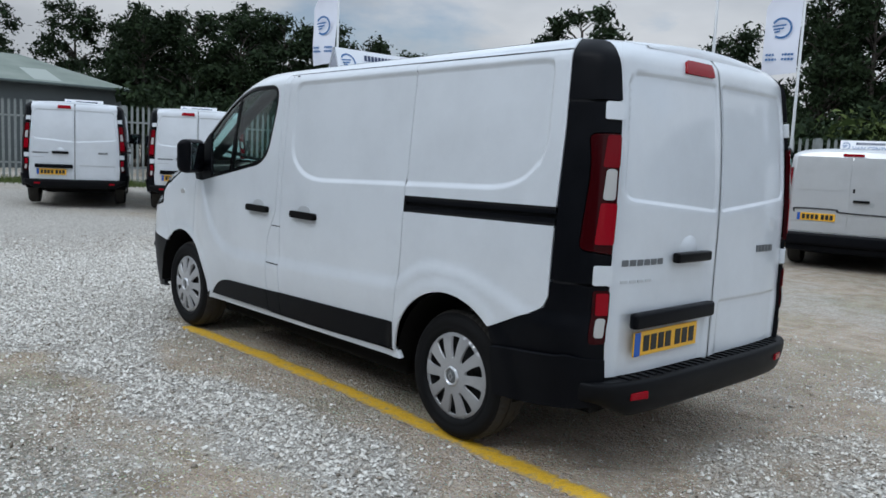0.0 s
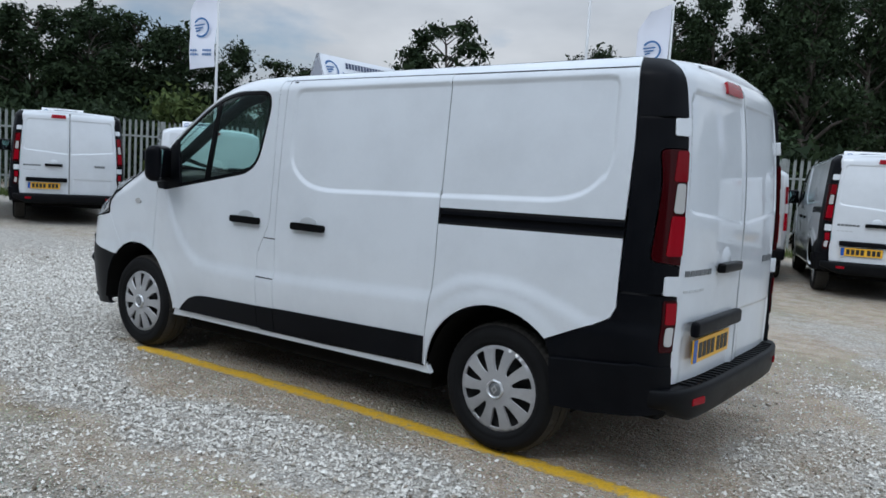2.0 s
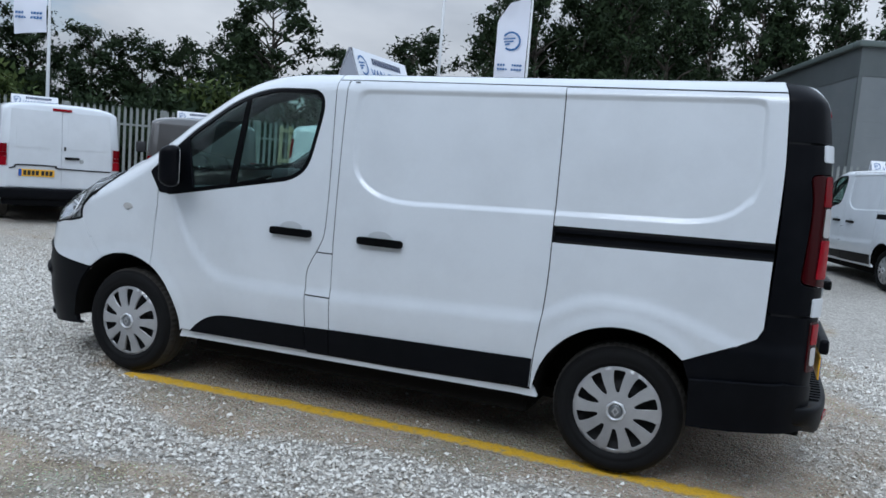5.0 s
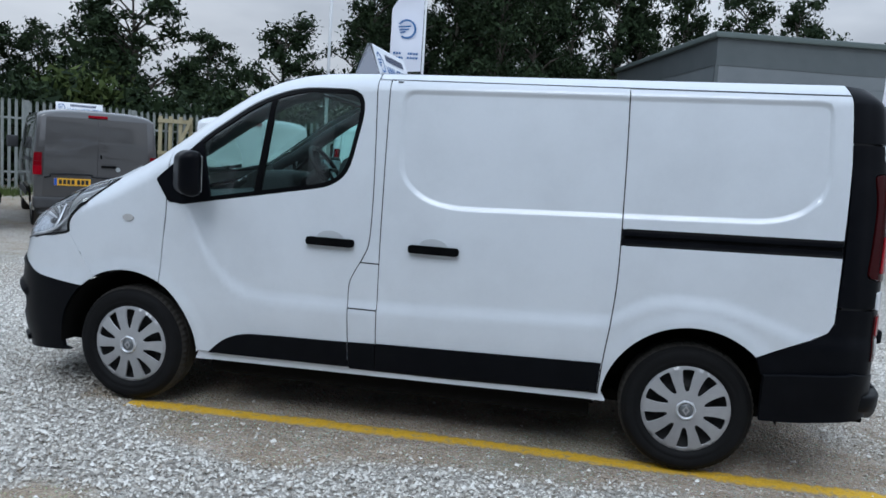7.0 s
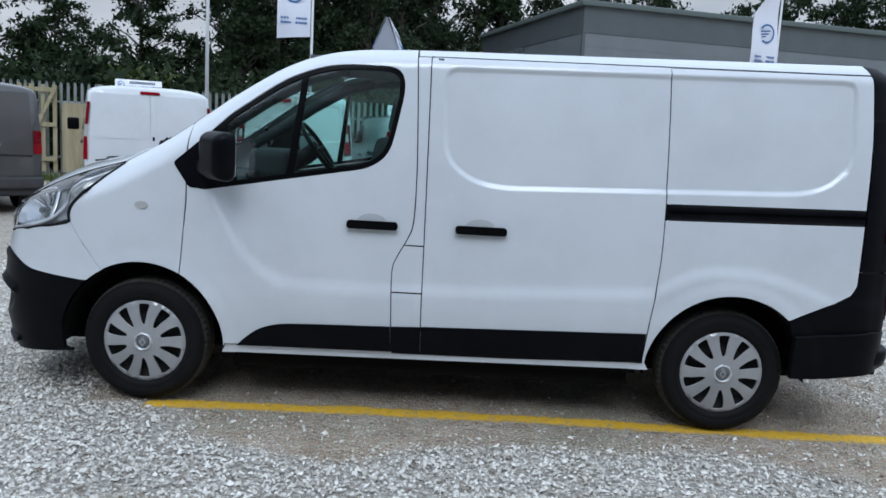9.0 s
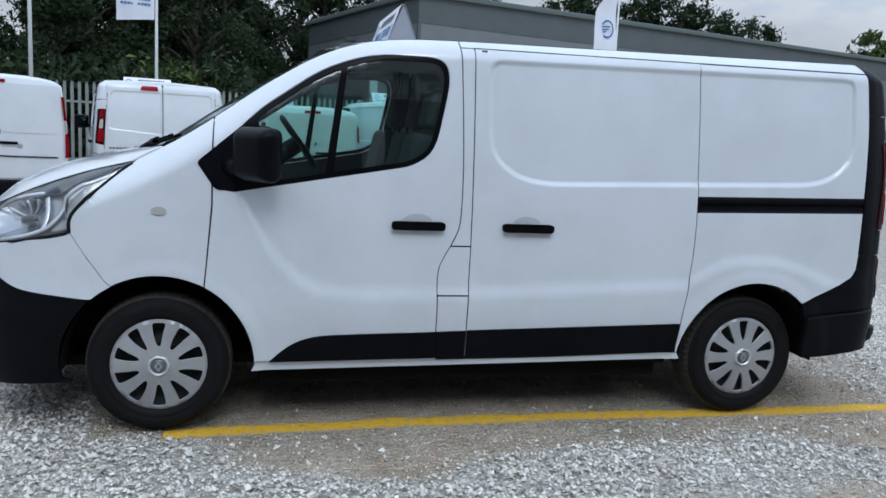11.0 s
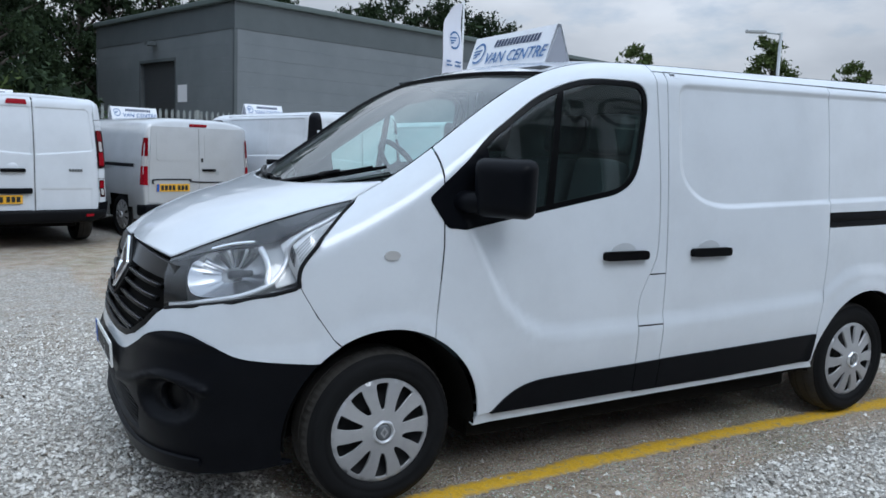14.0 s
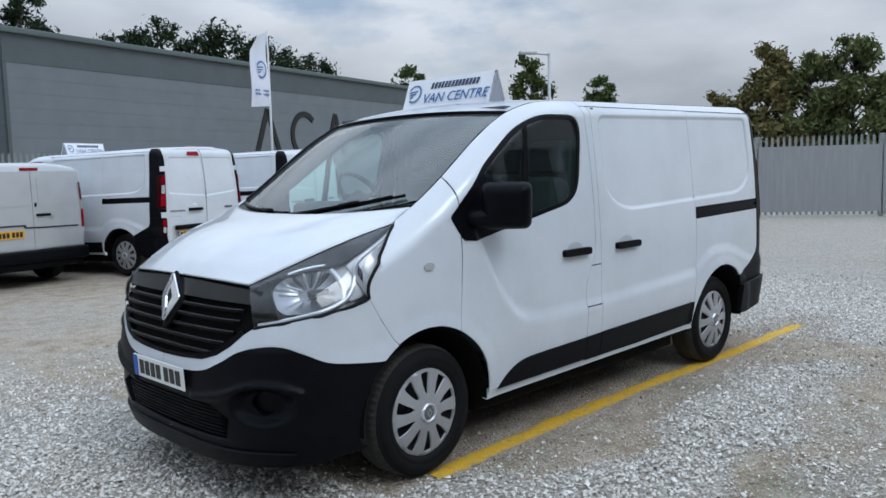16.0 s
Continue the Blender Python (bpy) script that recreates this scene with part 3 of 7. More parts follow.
def box_on(name, u0, u1, z0, z1, mat, parent, thick=0.02, off=0.0, label="", both=True, step=0.02, r=0.012):
    """A moulding that follows the skin."""
    return panel(name, rounded([(u0, z0), (u1, z0), (u1, z1), (u0, z1)], r, 4), BELT, mat, parent, label=label, offset=off + thick, rim=thick + 0.004, step=step, both=both)


def bar_text(parent, u0, u1, z0, z1, count, mat, name="badge_bar"):
    w = (u1 - u0) / count
    for k in range(count):
        box_on(name, u0 + k * w + w * 0.08, u0 + (k + 1) * w - w * 0.12, z0, z1, mat, parent, 0.003, 0, both=False, step=0.03, r=0.002)


def build_van(van, pillar, skirt):
    flip = np.array([1, -1, 1.0])
    G = 0.0031
    # --- near and far flanks ---
    front_low = arch(0.0, 0.435, -4, 62, 16)
    wing = np.concatenate([arch(0.0, 0.435, 62, 118, 14), [(-0.235, 0.745), (-0.385, 0.962)],
                           curve_through([(-0.385, 0.962), (-0.392, 0.992), (-0.385, 1.038), (-0.342, 1.088), (-0.262, 1.158), (-0.185, 1.228), (-0.125, 1.275)], 5)[1:],
                           edge_line(np.linspace(-0.10, 0.2345, 12)), [(0.2345, 1.1)]])
    panel("front_wing", wing, BELT, WHITE, van, label="white front wing", gap=G)
    win = rounded([(0.20, 1.305), (0.26, 1.185), (0.33, 1.172), (1.17, 1.325), (1.275, 1.40), (1.345, 1.76), (1.30, 1.845), (0.95, 1.842), (0.72, 1.755), (0.45, 1.56)], [0.03, 0.03, 0.02, 0.06, 0.10, 0.10, 0.08, 0.12, 0.1, 0.05])
    back_seam = curve_through([(1.325, 0.36), (1.318, 0.60), (1.315, 0.80), (1.34, 0.88), (1.385, 0.965), (1.415, 1.06), (1.42, 1.30), (1.41, 1.60), (1.395, 1.90)], 6)
    door = np.concatenate([[(0.445, 0.355)], back_seam, edge_line(np.linspace(1.393, 0.2365, 40)), [(0.2365, 1.1)], front_low[::-1][:-1]])
    fd = panel("front_door", door, BELT, WHITE, van, [win], "white front door", gap=G)
    # window: black rim, glass, division bar, mirror triangle
    rim_in = shrunk(win, 0.023)
    panel("window_rim", win, BELT, SATIN, van, [rim_in], "black window rim", offset=-0.004, rim=0.01)
    glass_ob = panel("door_glass", rim_in, BELT, GLASS, van, offset=-0.010, rim=0, label="tinted door glass")
    for o in van.children:
        if o.name.startswith("door_glass"):
            o.visible_shadow = False
    bar = np.array([(0.745, 1.255), (0.785, 1.262), (0.845, 1.80), (0.815, 1.785)])
    panel("window_bar", bar, BELT, SATIN, van, offset=-0.006, rim=0.02)
    tri = rounded([(0.165, 1.300), (0.252, 1.176), (0.34, 1.178), (0.50, 1.215), (0.46, 1.40), (0.43, 1.53), (0.36, 1.47)], [0.02, 0.02, 0.02, 0.02, 0.04, 0.02, 0.02])
    panel("mirror_base", tri, BELT, BLACK, van, offset=0.004, rim=0.02, label="black mirror base")
    # pillar strip between the doors, with the fuel flap
    slide_front = curve_through([(1.478, 0.365), (1.475, 0.70), (1.472, 1.30), (1.465, 1.906)], 8)
    cut = lambda lo, hi: np.concatenate([back_seam[(back_seam[:, 1] > lo) & (back_seam[:, 1] < hi)][::-1], [(np.interp(lo, back_seam[:, 1], back_seam[:, 0]), lo)], [(1.475, lo)], slide_front[(slide_front[:, 1] > lo) & (slide_front[:, 1] < hi)], [(np.interp(hi, slide_front[:, 1], slide_front[:, 0]), hi), (np.interp(hi, back_seam[:, 1], back_seam[:, 0]), hi)]])
    panel("door_pillar", cut(0.938, 1.905), BELT, WHITE, van, gap=G, step=0.02)
    panel("fuel_flap", cut(0.69, 0.936), BELT, WHITE, van, gap=G * 0.8, step=0.02)
    panel("door_pillar", cut(0.36, 0.688), BELT, WHITE, van, gap=G, step=0.02)
    slide_back = curve_through([(2.655, 0.385), (2.668, 0.56), (2.69, 0.75), (2.705, 0.95), (2.706, 1.22), (2.70, 1.60), (2.69, 1.918)], 6)
    slider = np.concatenate([slide_front[::-1], slide_back, [(2.1, 1.913)]])
    panel("sliding_door", slider, BELT, WHITE, van, label="white sliding side door", gap=G, step=0.024, lines=PRESS_LINES)
    ra = arch(WHEELBASE, 0.43, 48, 176, 26)
    rear_edge = np.array([(3.39, 0.652), (3.66, 0.775), (3.705, 0.80), (3.73, 0.85), (3.742, 1.2), (3.747, 1.6), (3.744, 1.928)])
    quarter = np.concatenate([[(2.668, 0.37)], slide_back, edge_line(np.linspace(2.69, 3.70, 12), -0.045), rear_edge[::-1][1:], ra])
    rail_hole = np.array([(2.706, 1.142), (3.734, 1.165), (3.734, 1.243), (2.706, 1.222)])
    quarter_cut = np.concatenate([slide_back[slide_back[:, 1] < 1.13], rail_hole[[0, 1]], rear_edge[rear_edge[:, 1] < 1.165][::-1], ra])
    panel("rear_quarter", quarter_cut, BELT, WHITE, van, label="white lower rear quarter panel", gap=G, step=0.024, lines=PRESS_LINES)
    quarter_up = np.concatenate([rail_hole[[3]], rail_hole[[2]], rear_edge[rear_edge[:, 1] > 1.243], np.stack([np.linspace(3.70, 2.69, 12), np.linspace(1.9274, 1.9155, 12)], 1), slide_back[slide_back[:, 1] > 1.24][::-1]])
    panel("rear_quarter", quarter_up, BELT, WHITE, van, label="white upper rear quarter panel", gap=G, step=0.024, lines=PRESS_LINES)
    panel("door_rail", rail_hole, BELT, SATIN, van, offset=-0.016, rim=0.0, label="black sliding door rail")
    for zz in (0.012, 0.05):
        panel("rail_lip", rail_hole[[0, 1, 1, 0]] + np.array([(0, zz), (0, zz), (0, zz + 0.018), (0, zz + 0.018)]), BELT, BLACK, van, offset=-0.004, rim=0.014)
    cant = np.concatenate([edge_line(np.linspace(1.397, 3.744, 30)), [(3.744, 1.930), (2.69, 1.915), (1.46, 1.906), (1.397, 1.906)]])
    panel("roof_rail", cant, BELT, WHITE, van, gap=G, step=0.02)
    panel("seam_plug", [(1.500, 1.880), (1.570, 1.880), (1.570, 1.9045), (1.500, 1.9040)], BELT, WHITE, van, offset=0.0008, rim=0.002, step=0.02)
    top_x = np.linspace(1.4635, 3.735, 60)
    top_z = 1.906 + (top_x - 1.40) * 0.00983
    panel("seam_line", np.concatenate([np.stack([top_x, top_z - 0.0022], 1), np.stack([top_x, top_z + 0.0022], 1)[::-1]]), BELT, SEAL, van, offset=0.0006, rim=0.0, step=0.05)
    panel("seam_line", [(1.4637, 1.882), (1.4677, 1.882), (1.4672, 1.9044), (1.4632, 1.9044)], BELT, SEAL, van, offset=0.0006, rim=0.0)
    # shut-line rubber
    for line in (back_seam, slide_front[slide_front[:, 1] < 1.896], slide_back[slide_back[:, 1] < 1.908], [(1.33, 0.36), (1.9, 0.365), (2.66, 0.385)], np.stack([np.linspace(1.40, 3.74, 20), np.linspace(1.906, 1.929, 20)], 1), [(0.236, 0.72), (0.237, 1.0), (0.238, 1.25), (0.237, 1.49)],
                 [(-0.235, 0.745), (-0.31, 0.85), (-0.385, 0.962)], [(1.35, 0.937), (1.48, 0.937)], [(1.31, 0.689), (1.48, 0.689)], rail_hole[[0, 1]] + [(0.02, 0), (0, 0)], rail_hole[[3, 2]] + [(0.02, 0), (0, 0)]):
        seam(line, van)
    # lower black skirts and painted sill
    sk = np.concatenate([[(0.505, 0.352)], curve_through([(0.505, 0.352), (0.56, 0.405), (0.63, 0.452), (0.73, 0.482), (0.9, 0.492), (1.318, 0.502)], 5)[1:], [(1.323, 0.362)]])
    panel("door_skirt", sk, BELT, skirt, van, offset=0.009, rim=0.014, label="black lower door skirt", gap=0.001)
    panel("pillar_skirt", [(1.326, 0.362), (1.476, 0.362), (1.475, 0.508), (1.322, 0.503)], BELT, skirt, van, offset=0.009, rim=0.014, gap=0.001)
    panel("door_skirt", [(1.481, 0.366), (2.652, 0.39), (2.662, 0.54), (1.479, 0.510)], BELT, skirt, van, offset=0.009, rim=0.014, label="black lower sliding door skirt", gap=0.001)
    panel("sill", [(0.425, 0.305), (2.695, 0.335), (2.668, 0.385), (1.4, 0.36), (0.447, 0.352)], BELT, WHITE, van, offset=-0.012, rim=0.03, label="white sill")
    # --- nose ---
    un = at_nose
    lamp_low = np.array([(-0.3853, 0.9617), (un(-0.50, 0.90), 0.938), (un(-0.62, 0.83), 0.912), (un(-0.72, 0.69), 0.885), (un(-0.777, 0.575), 0.862)])
    grille_side = np.array([(un(-0.80, 0.54), 0.83), (un(-0.82, 0.49), 0.775), (un(-0.84, 0.42), 0.728), (un(-0.86, 0.33), 0.698), (un(-0.88, 0.18), 0.685), (U_FRONT, 0.68)])
    bump_top = curve_through([(-0.325, 0.66), (un(-0.50, 0.93), 0.685), (un(-0.60, 0.905), 0.705), (un(-0.68, 0.85), 0.745), (un(-0.75, 0.77), 0.782), (un(-0.80, 0.68), 0.783), (un(-0.84, 0.58), 0.755), (un(-0.88, 0.46), 0.69), (un(-0.90, 0.36), 0.648), (un(-0.92, 0.22), 0.632), (U_FRONT, 0.630)], 5)
    cover = np.concatenate([lamp_low, grille_side, bump_top[::-1], arch(0.0, 0.435, 132, 118.4, 5), [(-0.2353, 0.7449)]])
    panel("front_bumper_cover", cover, BELT, WHITE, van, label="white upper front bumper", gap=0.0, both=False, join=True, step=0.024)
    low = 0.205
    grille_cut = np.array([(un(-0.89, 0.52), 0.335), (U_FRONT, 0.318), (U_FRONT, 0.51), (un(-0.905, 0.42), 0.505), (un(-0.885, 0.56), 0.45)])
    body = np.concatenate([bump_top, [(U_FRONT, 0.512)], grille_cut[3:], grille_cut[:2], [(U_FRONT, low)], [(un(-0.90, 0.5), low + 0.005), (un(-0.80, 0.75), 0.225), (un(-0.55, 0.92), 0.25), (-0.385, 0.262)], arch(0.0, 0.435, 188, 133, 12)])
    fog = np.array([(un(-0.80, 0.69) + 0.074 * math.cos(a), 0.520 + 0.062 * math.sin(a)) for a in np.linspace(0, 2 * math.pi, 28, endpoint=False)])
    panel("front_bumper", body, BUMPER, BLACK, van, [fog], "black lower front bumper", both=False, join=True, step=0.017, rim=0.03)
    panel("fog_recess", shrunk(fog, -0.004), BELT, SATIN, van, offset=-0.075, rim=0)
    panel("fog_ring", shrunk(fog, -0.010), BUMPER, BLACK, van, [shrunk(fog, 0.004)], offset=0.001, rim=0.045)
    panel("splitter", [(U_FRONT, 0.212), (un(-0.90, 0.5), 0.218), (un(-0.80, 0.75), 0.245), (un(-0.72, 0.83), 0.275), (un(-0.72, 0.83), 0.300), (un(-0.80, 0.75), 0.303), (un(-0.90, 0.5), 0.292), (U_FRONT, 0.29)], BELT, BLACK, van, offset=0.016, rim=0.03, both=False, join=True)
    panel("intake_back", grille_cut, BELT, UNDER, van, offset=-0.05, rim=0, both=False, join=True)
    # lower mesh of slanted bars
    zs = np.linspace(0.345, 0.495, 9)
    for z in zs:
        us = np.linspace(U_FRONT, un(-0.89, 0.50), 14)
        p, n = BELT(np.stack([us, np.full(14, z)], 1))
        p = np.concatenate([(p - n * 0.02)[::-1] * flip, (p - n * 0.02)[1:]])
        v, f = tube(p, 0.0045, 6)
        mesh("intake_bar", v, f, BLACK, van)
    for k in range(26):
        u = U_FRONT + (un(-0.89, 0.50) - U_FRONT) * (k + 0.5) / 26
        p, n = BELT(np.array([(u, 0.34), (u + 0.012, 0.42), (u + 0.024, 0.50)]))
        v, f = tube(p - n * 0.024, 0.003, 5)
        mesh("intake_bar", v, f, BLACK, van)
        mesh("intake_bar", v * flip, [q[::-1] for q in f], BLACK, van)
    # radiator grille
    top_side = np.array([(un(-0.777, 0.575), 0.862), (un(-0.77, 0.575), 1.04)])
    gr = np.concatenate([top_side, [(un(-0.80, 0.30), 1.052), (U_FRONT, 1.058)], grille_side[::-1]])
    panel("grille_back", gr, BELT, UNDER, van, offset=-0.035, rim=0, both=False, join=True)
    panel("grille_frame", np.concatenate([grille_side[:-1], [(U_FRONT, 0.68), (U_FRONT, 0.70)], (grille_side[:-1] + np.array([-0.02, 0.02]))[::-1]]), BELT, SATIN, van, offset=0.002, rim=0.03, both=False, join=True)
    fascia = np.array([(un(-0.77, 0.566), 0.962), (un(-0.77, 0.566), 1.022), (un(-0.80, 0.40), 1.034), (un(-0.82, 0.20), 1.044), (U_FRONT, 1.048), (U_FRONT, 0.968), (un(-0.80, 0.40), 0.966)])
    panel("grille_fascia", fascia, BELT, TRIMGLOSS, van, offset=0.003, rim=0.03, both=False, join=True, label="dark grey grille fascia")
    for z, y in ((0.735, 0.36), (0.785, 0.45), (0.835, 0.50), (0.885, 0.53), (0.932, 0.54)):
        us = np.linspace(U_FRONT, un(-0.83, y), 16)
        p, n = BELT(np.stack([us, np.full(16, z)], 1))
        p = p - n * 0.006
        line = np.concatenate([p[::-1] * flip, p[1:]])
        bm_v, bm_f = tube(line, 0.011, 8)
        mesh("grille_slat", bm_v * np.array([1, 1, 1]), bm_f, SATIN, van)
        v, f = tube(line + np.array([-0.009, 0, 0.008]), 0.0022, 5)
        mesh("grille_slat_edge", v, f, CHROMEDARK, van)
    # diamond badge, plain
    cx, _ = body_point(U_FRONT + 0.002, 0.94)
    bx = float(cx[0]) - 0.022
    def rhomb(hw, hh, zc):
        return [(0, zc - hh), (hw, zc), (0, zc + hh), (-hw, zc)]
    def flat(uv):
        return np.stack([bx + (0.94 - uv[:, 1]) * -0.30 + 0.18 * np.abs(uv[:, 0]), -uv[:, 0], uv[:, 1]], -1)
    fs = with_normals(flat)
    def flat_n(uv):
        p, n = fs(uv)
        return p, n * -np.sign(n[:, :1])
    badge_back = panel("badge_plinth", rounded(rhomb(0.108, 0.152, 0.942), 0.040), flat_n, SATIN, van, offset=0.0, rim=0.06, both=False)
    panel("badge", rounded(rhomb(0.084, 0.117, 0.952), 0.012), flat_n, CHROME, badge_back, [rounded(rhomb(0.034, 0.058, 0.952), 0.006)], offset=0.016, rim=0.014, both=False, label="plain chrome diamond badge")
    # --- headlamps: between the bonnet edge and the bumper cover ---
    top = curve_through([(-0.775, -0.568, 1.042), (-0.62, -0.655, 1.115), (-0.45, -0.725, 1.185), (-0.28, -0.775, 1.242), (-0.125, -0.812, 1.284)], 8)
    bl, bn = BELT(np.concatenate([lamp_low[::-1], curve_through([(-0.385, 0.962), (-0.392, 0.992), (-0.385, 1.038), (-0.342, 1.088), (-0.262, 1.158), (-0.185, 1.228), (-0.125, 1.275)], 4)[1:]]))
    d = np.concatenate([[0], np.cumsum(np.linalg.norm(np.diff(bl, axis=0), axis=1))])
    d /= d[-1]
    cols, rows = 40, 14
    k = np.linspace(0, 1, cols)
    low_line = np.stack([np.interp(k, d, bl[:, i]) for i in range(3)], -1)
    dt = np.concatenate([[0], np.cumsum(np.linalg.norm(np.diff(top, axis=0), axis=1))])
    dt /= dt[-1]
    top_line = np.stack([np.interp(k, dt, top[:, i]) for i in range(3)], -1)
    def lamp_grid(inset, v0=0.0, v1=1.0, k0=0, k1=cols, n=rows, bulge=0.035):
        v = np.linspace(v0, v1, n)[:, None, None]
        a, b = low_line[None, k0:k1], top_line[None, k0:k1]
        p = a + (b - a) * v
        out = np.array([-0.55, -0.65, 0.35])
        out = out / np.linalg.norm(out)
        w = np.linalg.norm(b - a, axis=-1, keepdims=True)
        p = p + out * (bulge * 4 * v * (1 - v) * np.clip(w / 0.2, 0, 1) - inset)
        return p.reshape(-1, 3), n, k1 - k0
    for s in (1, -1):
        lamp = thing("headlight", "", "")
        lamp.parent = van
        lamp["label"] = "clear headlight with a dark upper strip"
        sc = np.array([1, s, 1.0])
        def add(name, p, n, m, mat, label="", lift=False):
            f = grid_faces(n, m)
            if s < 0:
                f = [q[::-1] for q in f]
            return mesh(name, p * sc, f, mat, lamp, label)
        def at(k, v, inset=0.02):
            """Places behind the lens: k along the lamp, v up it."""
            k, v = np.broadcast_arrays(np.asarray(k, float), np.asarray(v, float))
            i = np.clip(k, 0, 1) * (cols - 1)
            a = np.stack([np.interp(i, np.arange(cols), low_line[:, c]) for c in range(3)], -1)
            b = np.stack([np.interp(i, np.arange(cols), top_line[:, c]) for c in range(3)], -1)
            out = np.array([-0.55, -0.65, 0.35]) / np.linalg.norm([0.55, 0.65, 0.35])
            w = np.linalg.norm(b - a, axis=-1)
            return a + (b - a) * v[..., None] + out * (0.035 * 4 * v * (1 - v) * np.clip(w / 0.2, 0, 1) - inset)[..., None]
        def patch(name, ks, lo, hi, inset, mat, label="", n=7):
            """A sheet between two edges that run along the lamp."""
            g = np.linspace(0, 1, n)[:, None]
            v = np.asarray(lo)[None] + (np.asarray(hi) - np.asarray(lo))[None] * g
            return add(name, at(np.broadcast_to(ks, v.shape), v, inset).reshape(-1, 3), n, len(ks), mat, label)
        ks = np.linspace(0, 1, 41)
        strip_low = np.interp(ks, [0, 0.12, 0.3, 0.5, 0.62, 0.75, 0.9, 1.0], [0.90, 0.88, 0.80, 0.69, 0.62, 0.52, 0.36, 0.3])
        p, n, m = lamp_grid(0.075, bulge=0.03)
        add("housing", p, n, m, LAMPGREY)
        patch("upper_strip", ks, strip_low, np.ones(41), 0.004, SMOKE, "smoked upper strip", 5)
        kb = np.linspace(0, 0.125, 6)
        patch("side_block", kb, np.full(6, 0.10), np.full(6, 0.84), 0.006, SATIN, "dark inner block", 5)
        # main reflector: a deep squarish bowl of fluted facets
        rr, th = np.meshgrid(np.linspace(0.0, 1.0, 9), np.linspace(0, 2 * np.pi, 41), indexing="ij")
        sq = lambda c: np.sign(c) * np.abs(c) ** 0.62
        kk, vv = 0.30 + 0.172 * rr * sq(np.cos(th)), 0.46 + 0.36 * rr * sq(np.sin(th))
        vv = np.minimum(vv, np.interp(kk, ks, strip_low) - 0.01)
        depth = 0.012 + 0.075 * (1 - rr**2) + 0.004 * rr * np.cos(th * 11)
        add("reflector", at(kk, vv, depth).reshape(-1, 3), 9, 41, REFLECTOR, "silver reflector bowl")
        for a0 in (0.55, 0.85, 1.15, 1.5, 1.9, 2.35):
            ray = np.linspace(0.25, 0.92, 5)
            v, f = tube(at(0.31 + 0.16 * ray * np.cos(a0), 0.48 + 0.31 * ray * np.sin(a0), 0.006 + 0.070 * (1 - ray**2)), np.linspace(0.003, 0.008, 5), 5)
            mesh("reflector_flute", v * sc, f, SILVERTRIM if a0 in (0.85, 1.5, 2.35) else LAMPDARK, lamp)
        v, f = tube(at(np.linspace(0.30, 0.40, 5), np.linspace(0.44, 0.36, 5), np.linspace(0.06, 0.03, 5)), np.linspace(0.020, 0.012, 5), 10)
        mesh("bulb_cap", v * sc, f, LAMPDARK, lamp)
        kp = np.linspace(0.47, 0.60, 6)
        patch("inner_plate", kp, np.full(6, 0.10), np.interp(kp, ks, strip_low), 0.030, LAMPGREY, "", 6)
        ki = np.linspace(0.56, 0.985, 16)
        patch("indicator", ki, np.full(16, 0.02), np.interp(ki, ks, strip_low) - 0.04, 0.018, INDICATOR, "ribbed pale indicator", 6)
        for j in range(6):
            q = np.linspace(0.64, 0.90 - 0.02 * j, 9)
            v, f = tube(at(q, np.minimum(0.05 + 0.05 * j, np.interp(q, ks, strip_low) - 0.12), 0.0165), 0.0018, 5)
            mesh("indicator_rib", v * sc, f, LAMPGREY, lamp)
        ko = np.linspace(0.595, 0.635, 5)
        patch("dark_insert", ko, np.linspace(0.16, 0.24, 5), np.linspace(0.34, 0.42, 5), 0.010, SMOKE, "", 4)
        def ribbon(name, path, width, inset, mat, label=""):
            """A flat band along a path behind the lens."""
            line = curve_through(path, 5)
            q = at(line[:, 0], line[:, 1], inset)
            t = np.gradient(q, axis=0)
            out = np.array([-0.55, -0.65, 0.35]) / np.linalg.norm([0.55, 0.65, 0.35])
            side = np.cross(t, out)
            side *= (width * 0.5 / np.linalg.norm(side, axis=1))[:, None]
            add(name, np.concatenate([q - side - out * 0.006, q - side * 0.8, q + side * 0.8, q + side - out * 0.006]), 4, len(line), mat, label)
        ribbon("light_strip", ((0.02, 0.06), (0.15, 0.06), (0.28, 0.07), (0.38, 0.09), (0.46, 0.15), (0.515, 0.26), (0.555, 0.37), (0.60, 0.45), (0.68, 0.46), (0.79, 0.40), (0.92, 0.28)), 0.020, 0.008, SILVERTRIM, "silver light strip")
        ribbon("reflector_bar", ((0.445, 0.15), (0.468, 0.28), (0.478, 0.42), (0.476, 0.55), (0.468, 0.66)), 0.024, 0.008, SILVERTRIM)
        ribbon("upper_glint", ((0.24, 0.865), (0.32, 0.845), (0.40, 0.80), (0.455, 0.755)), 0.014, 0.001, CHROME)
        p, n, m = lamp_grid(0.0)
        lens = add("lens", p, n, m, LENS, "clear lens")
        lens.visible_shadow = False
        v, f = tube(low_line + np.array([0.002, 0.003, -0.002]), 0.0085, 6)
        mesh("lamp_seal", v * sc, f, SEAL, lamp, "black rubber lamp seal")
        v, f = tube(lamp_grid(0.0, 0.0, 0.01, 0, cols, 2)[0][:cols], 0.007, 6)
        mesh("lamp_seal", v * sc, f, SEAL, lamp)
        v, f = tube(lamp_grid(0.0, 0.99, 1.0, 0, cols, 2)[0][cols:], 0.003, 6)
        mesh("lamp_seal", v * sc, f, SEAL, lamp)
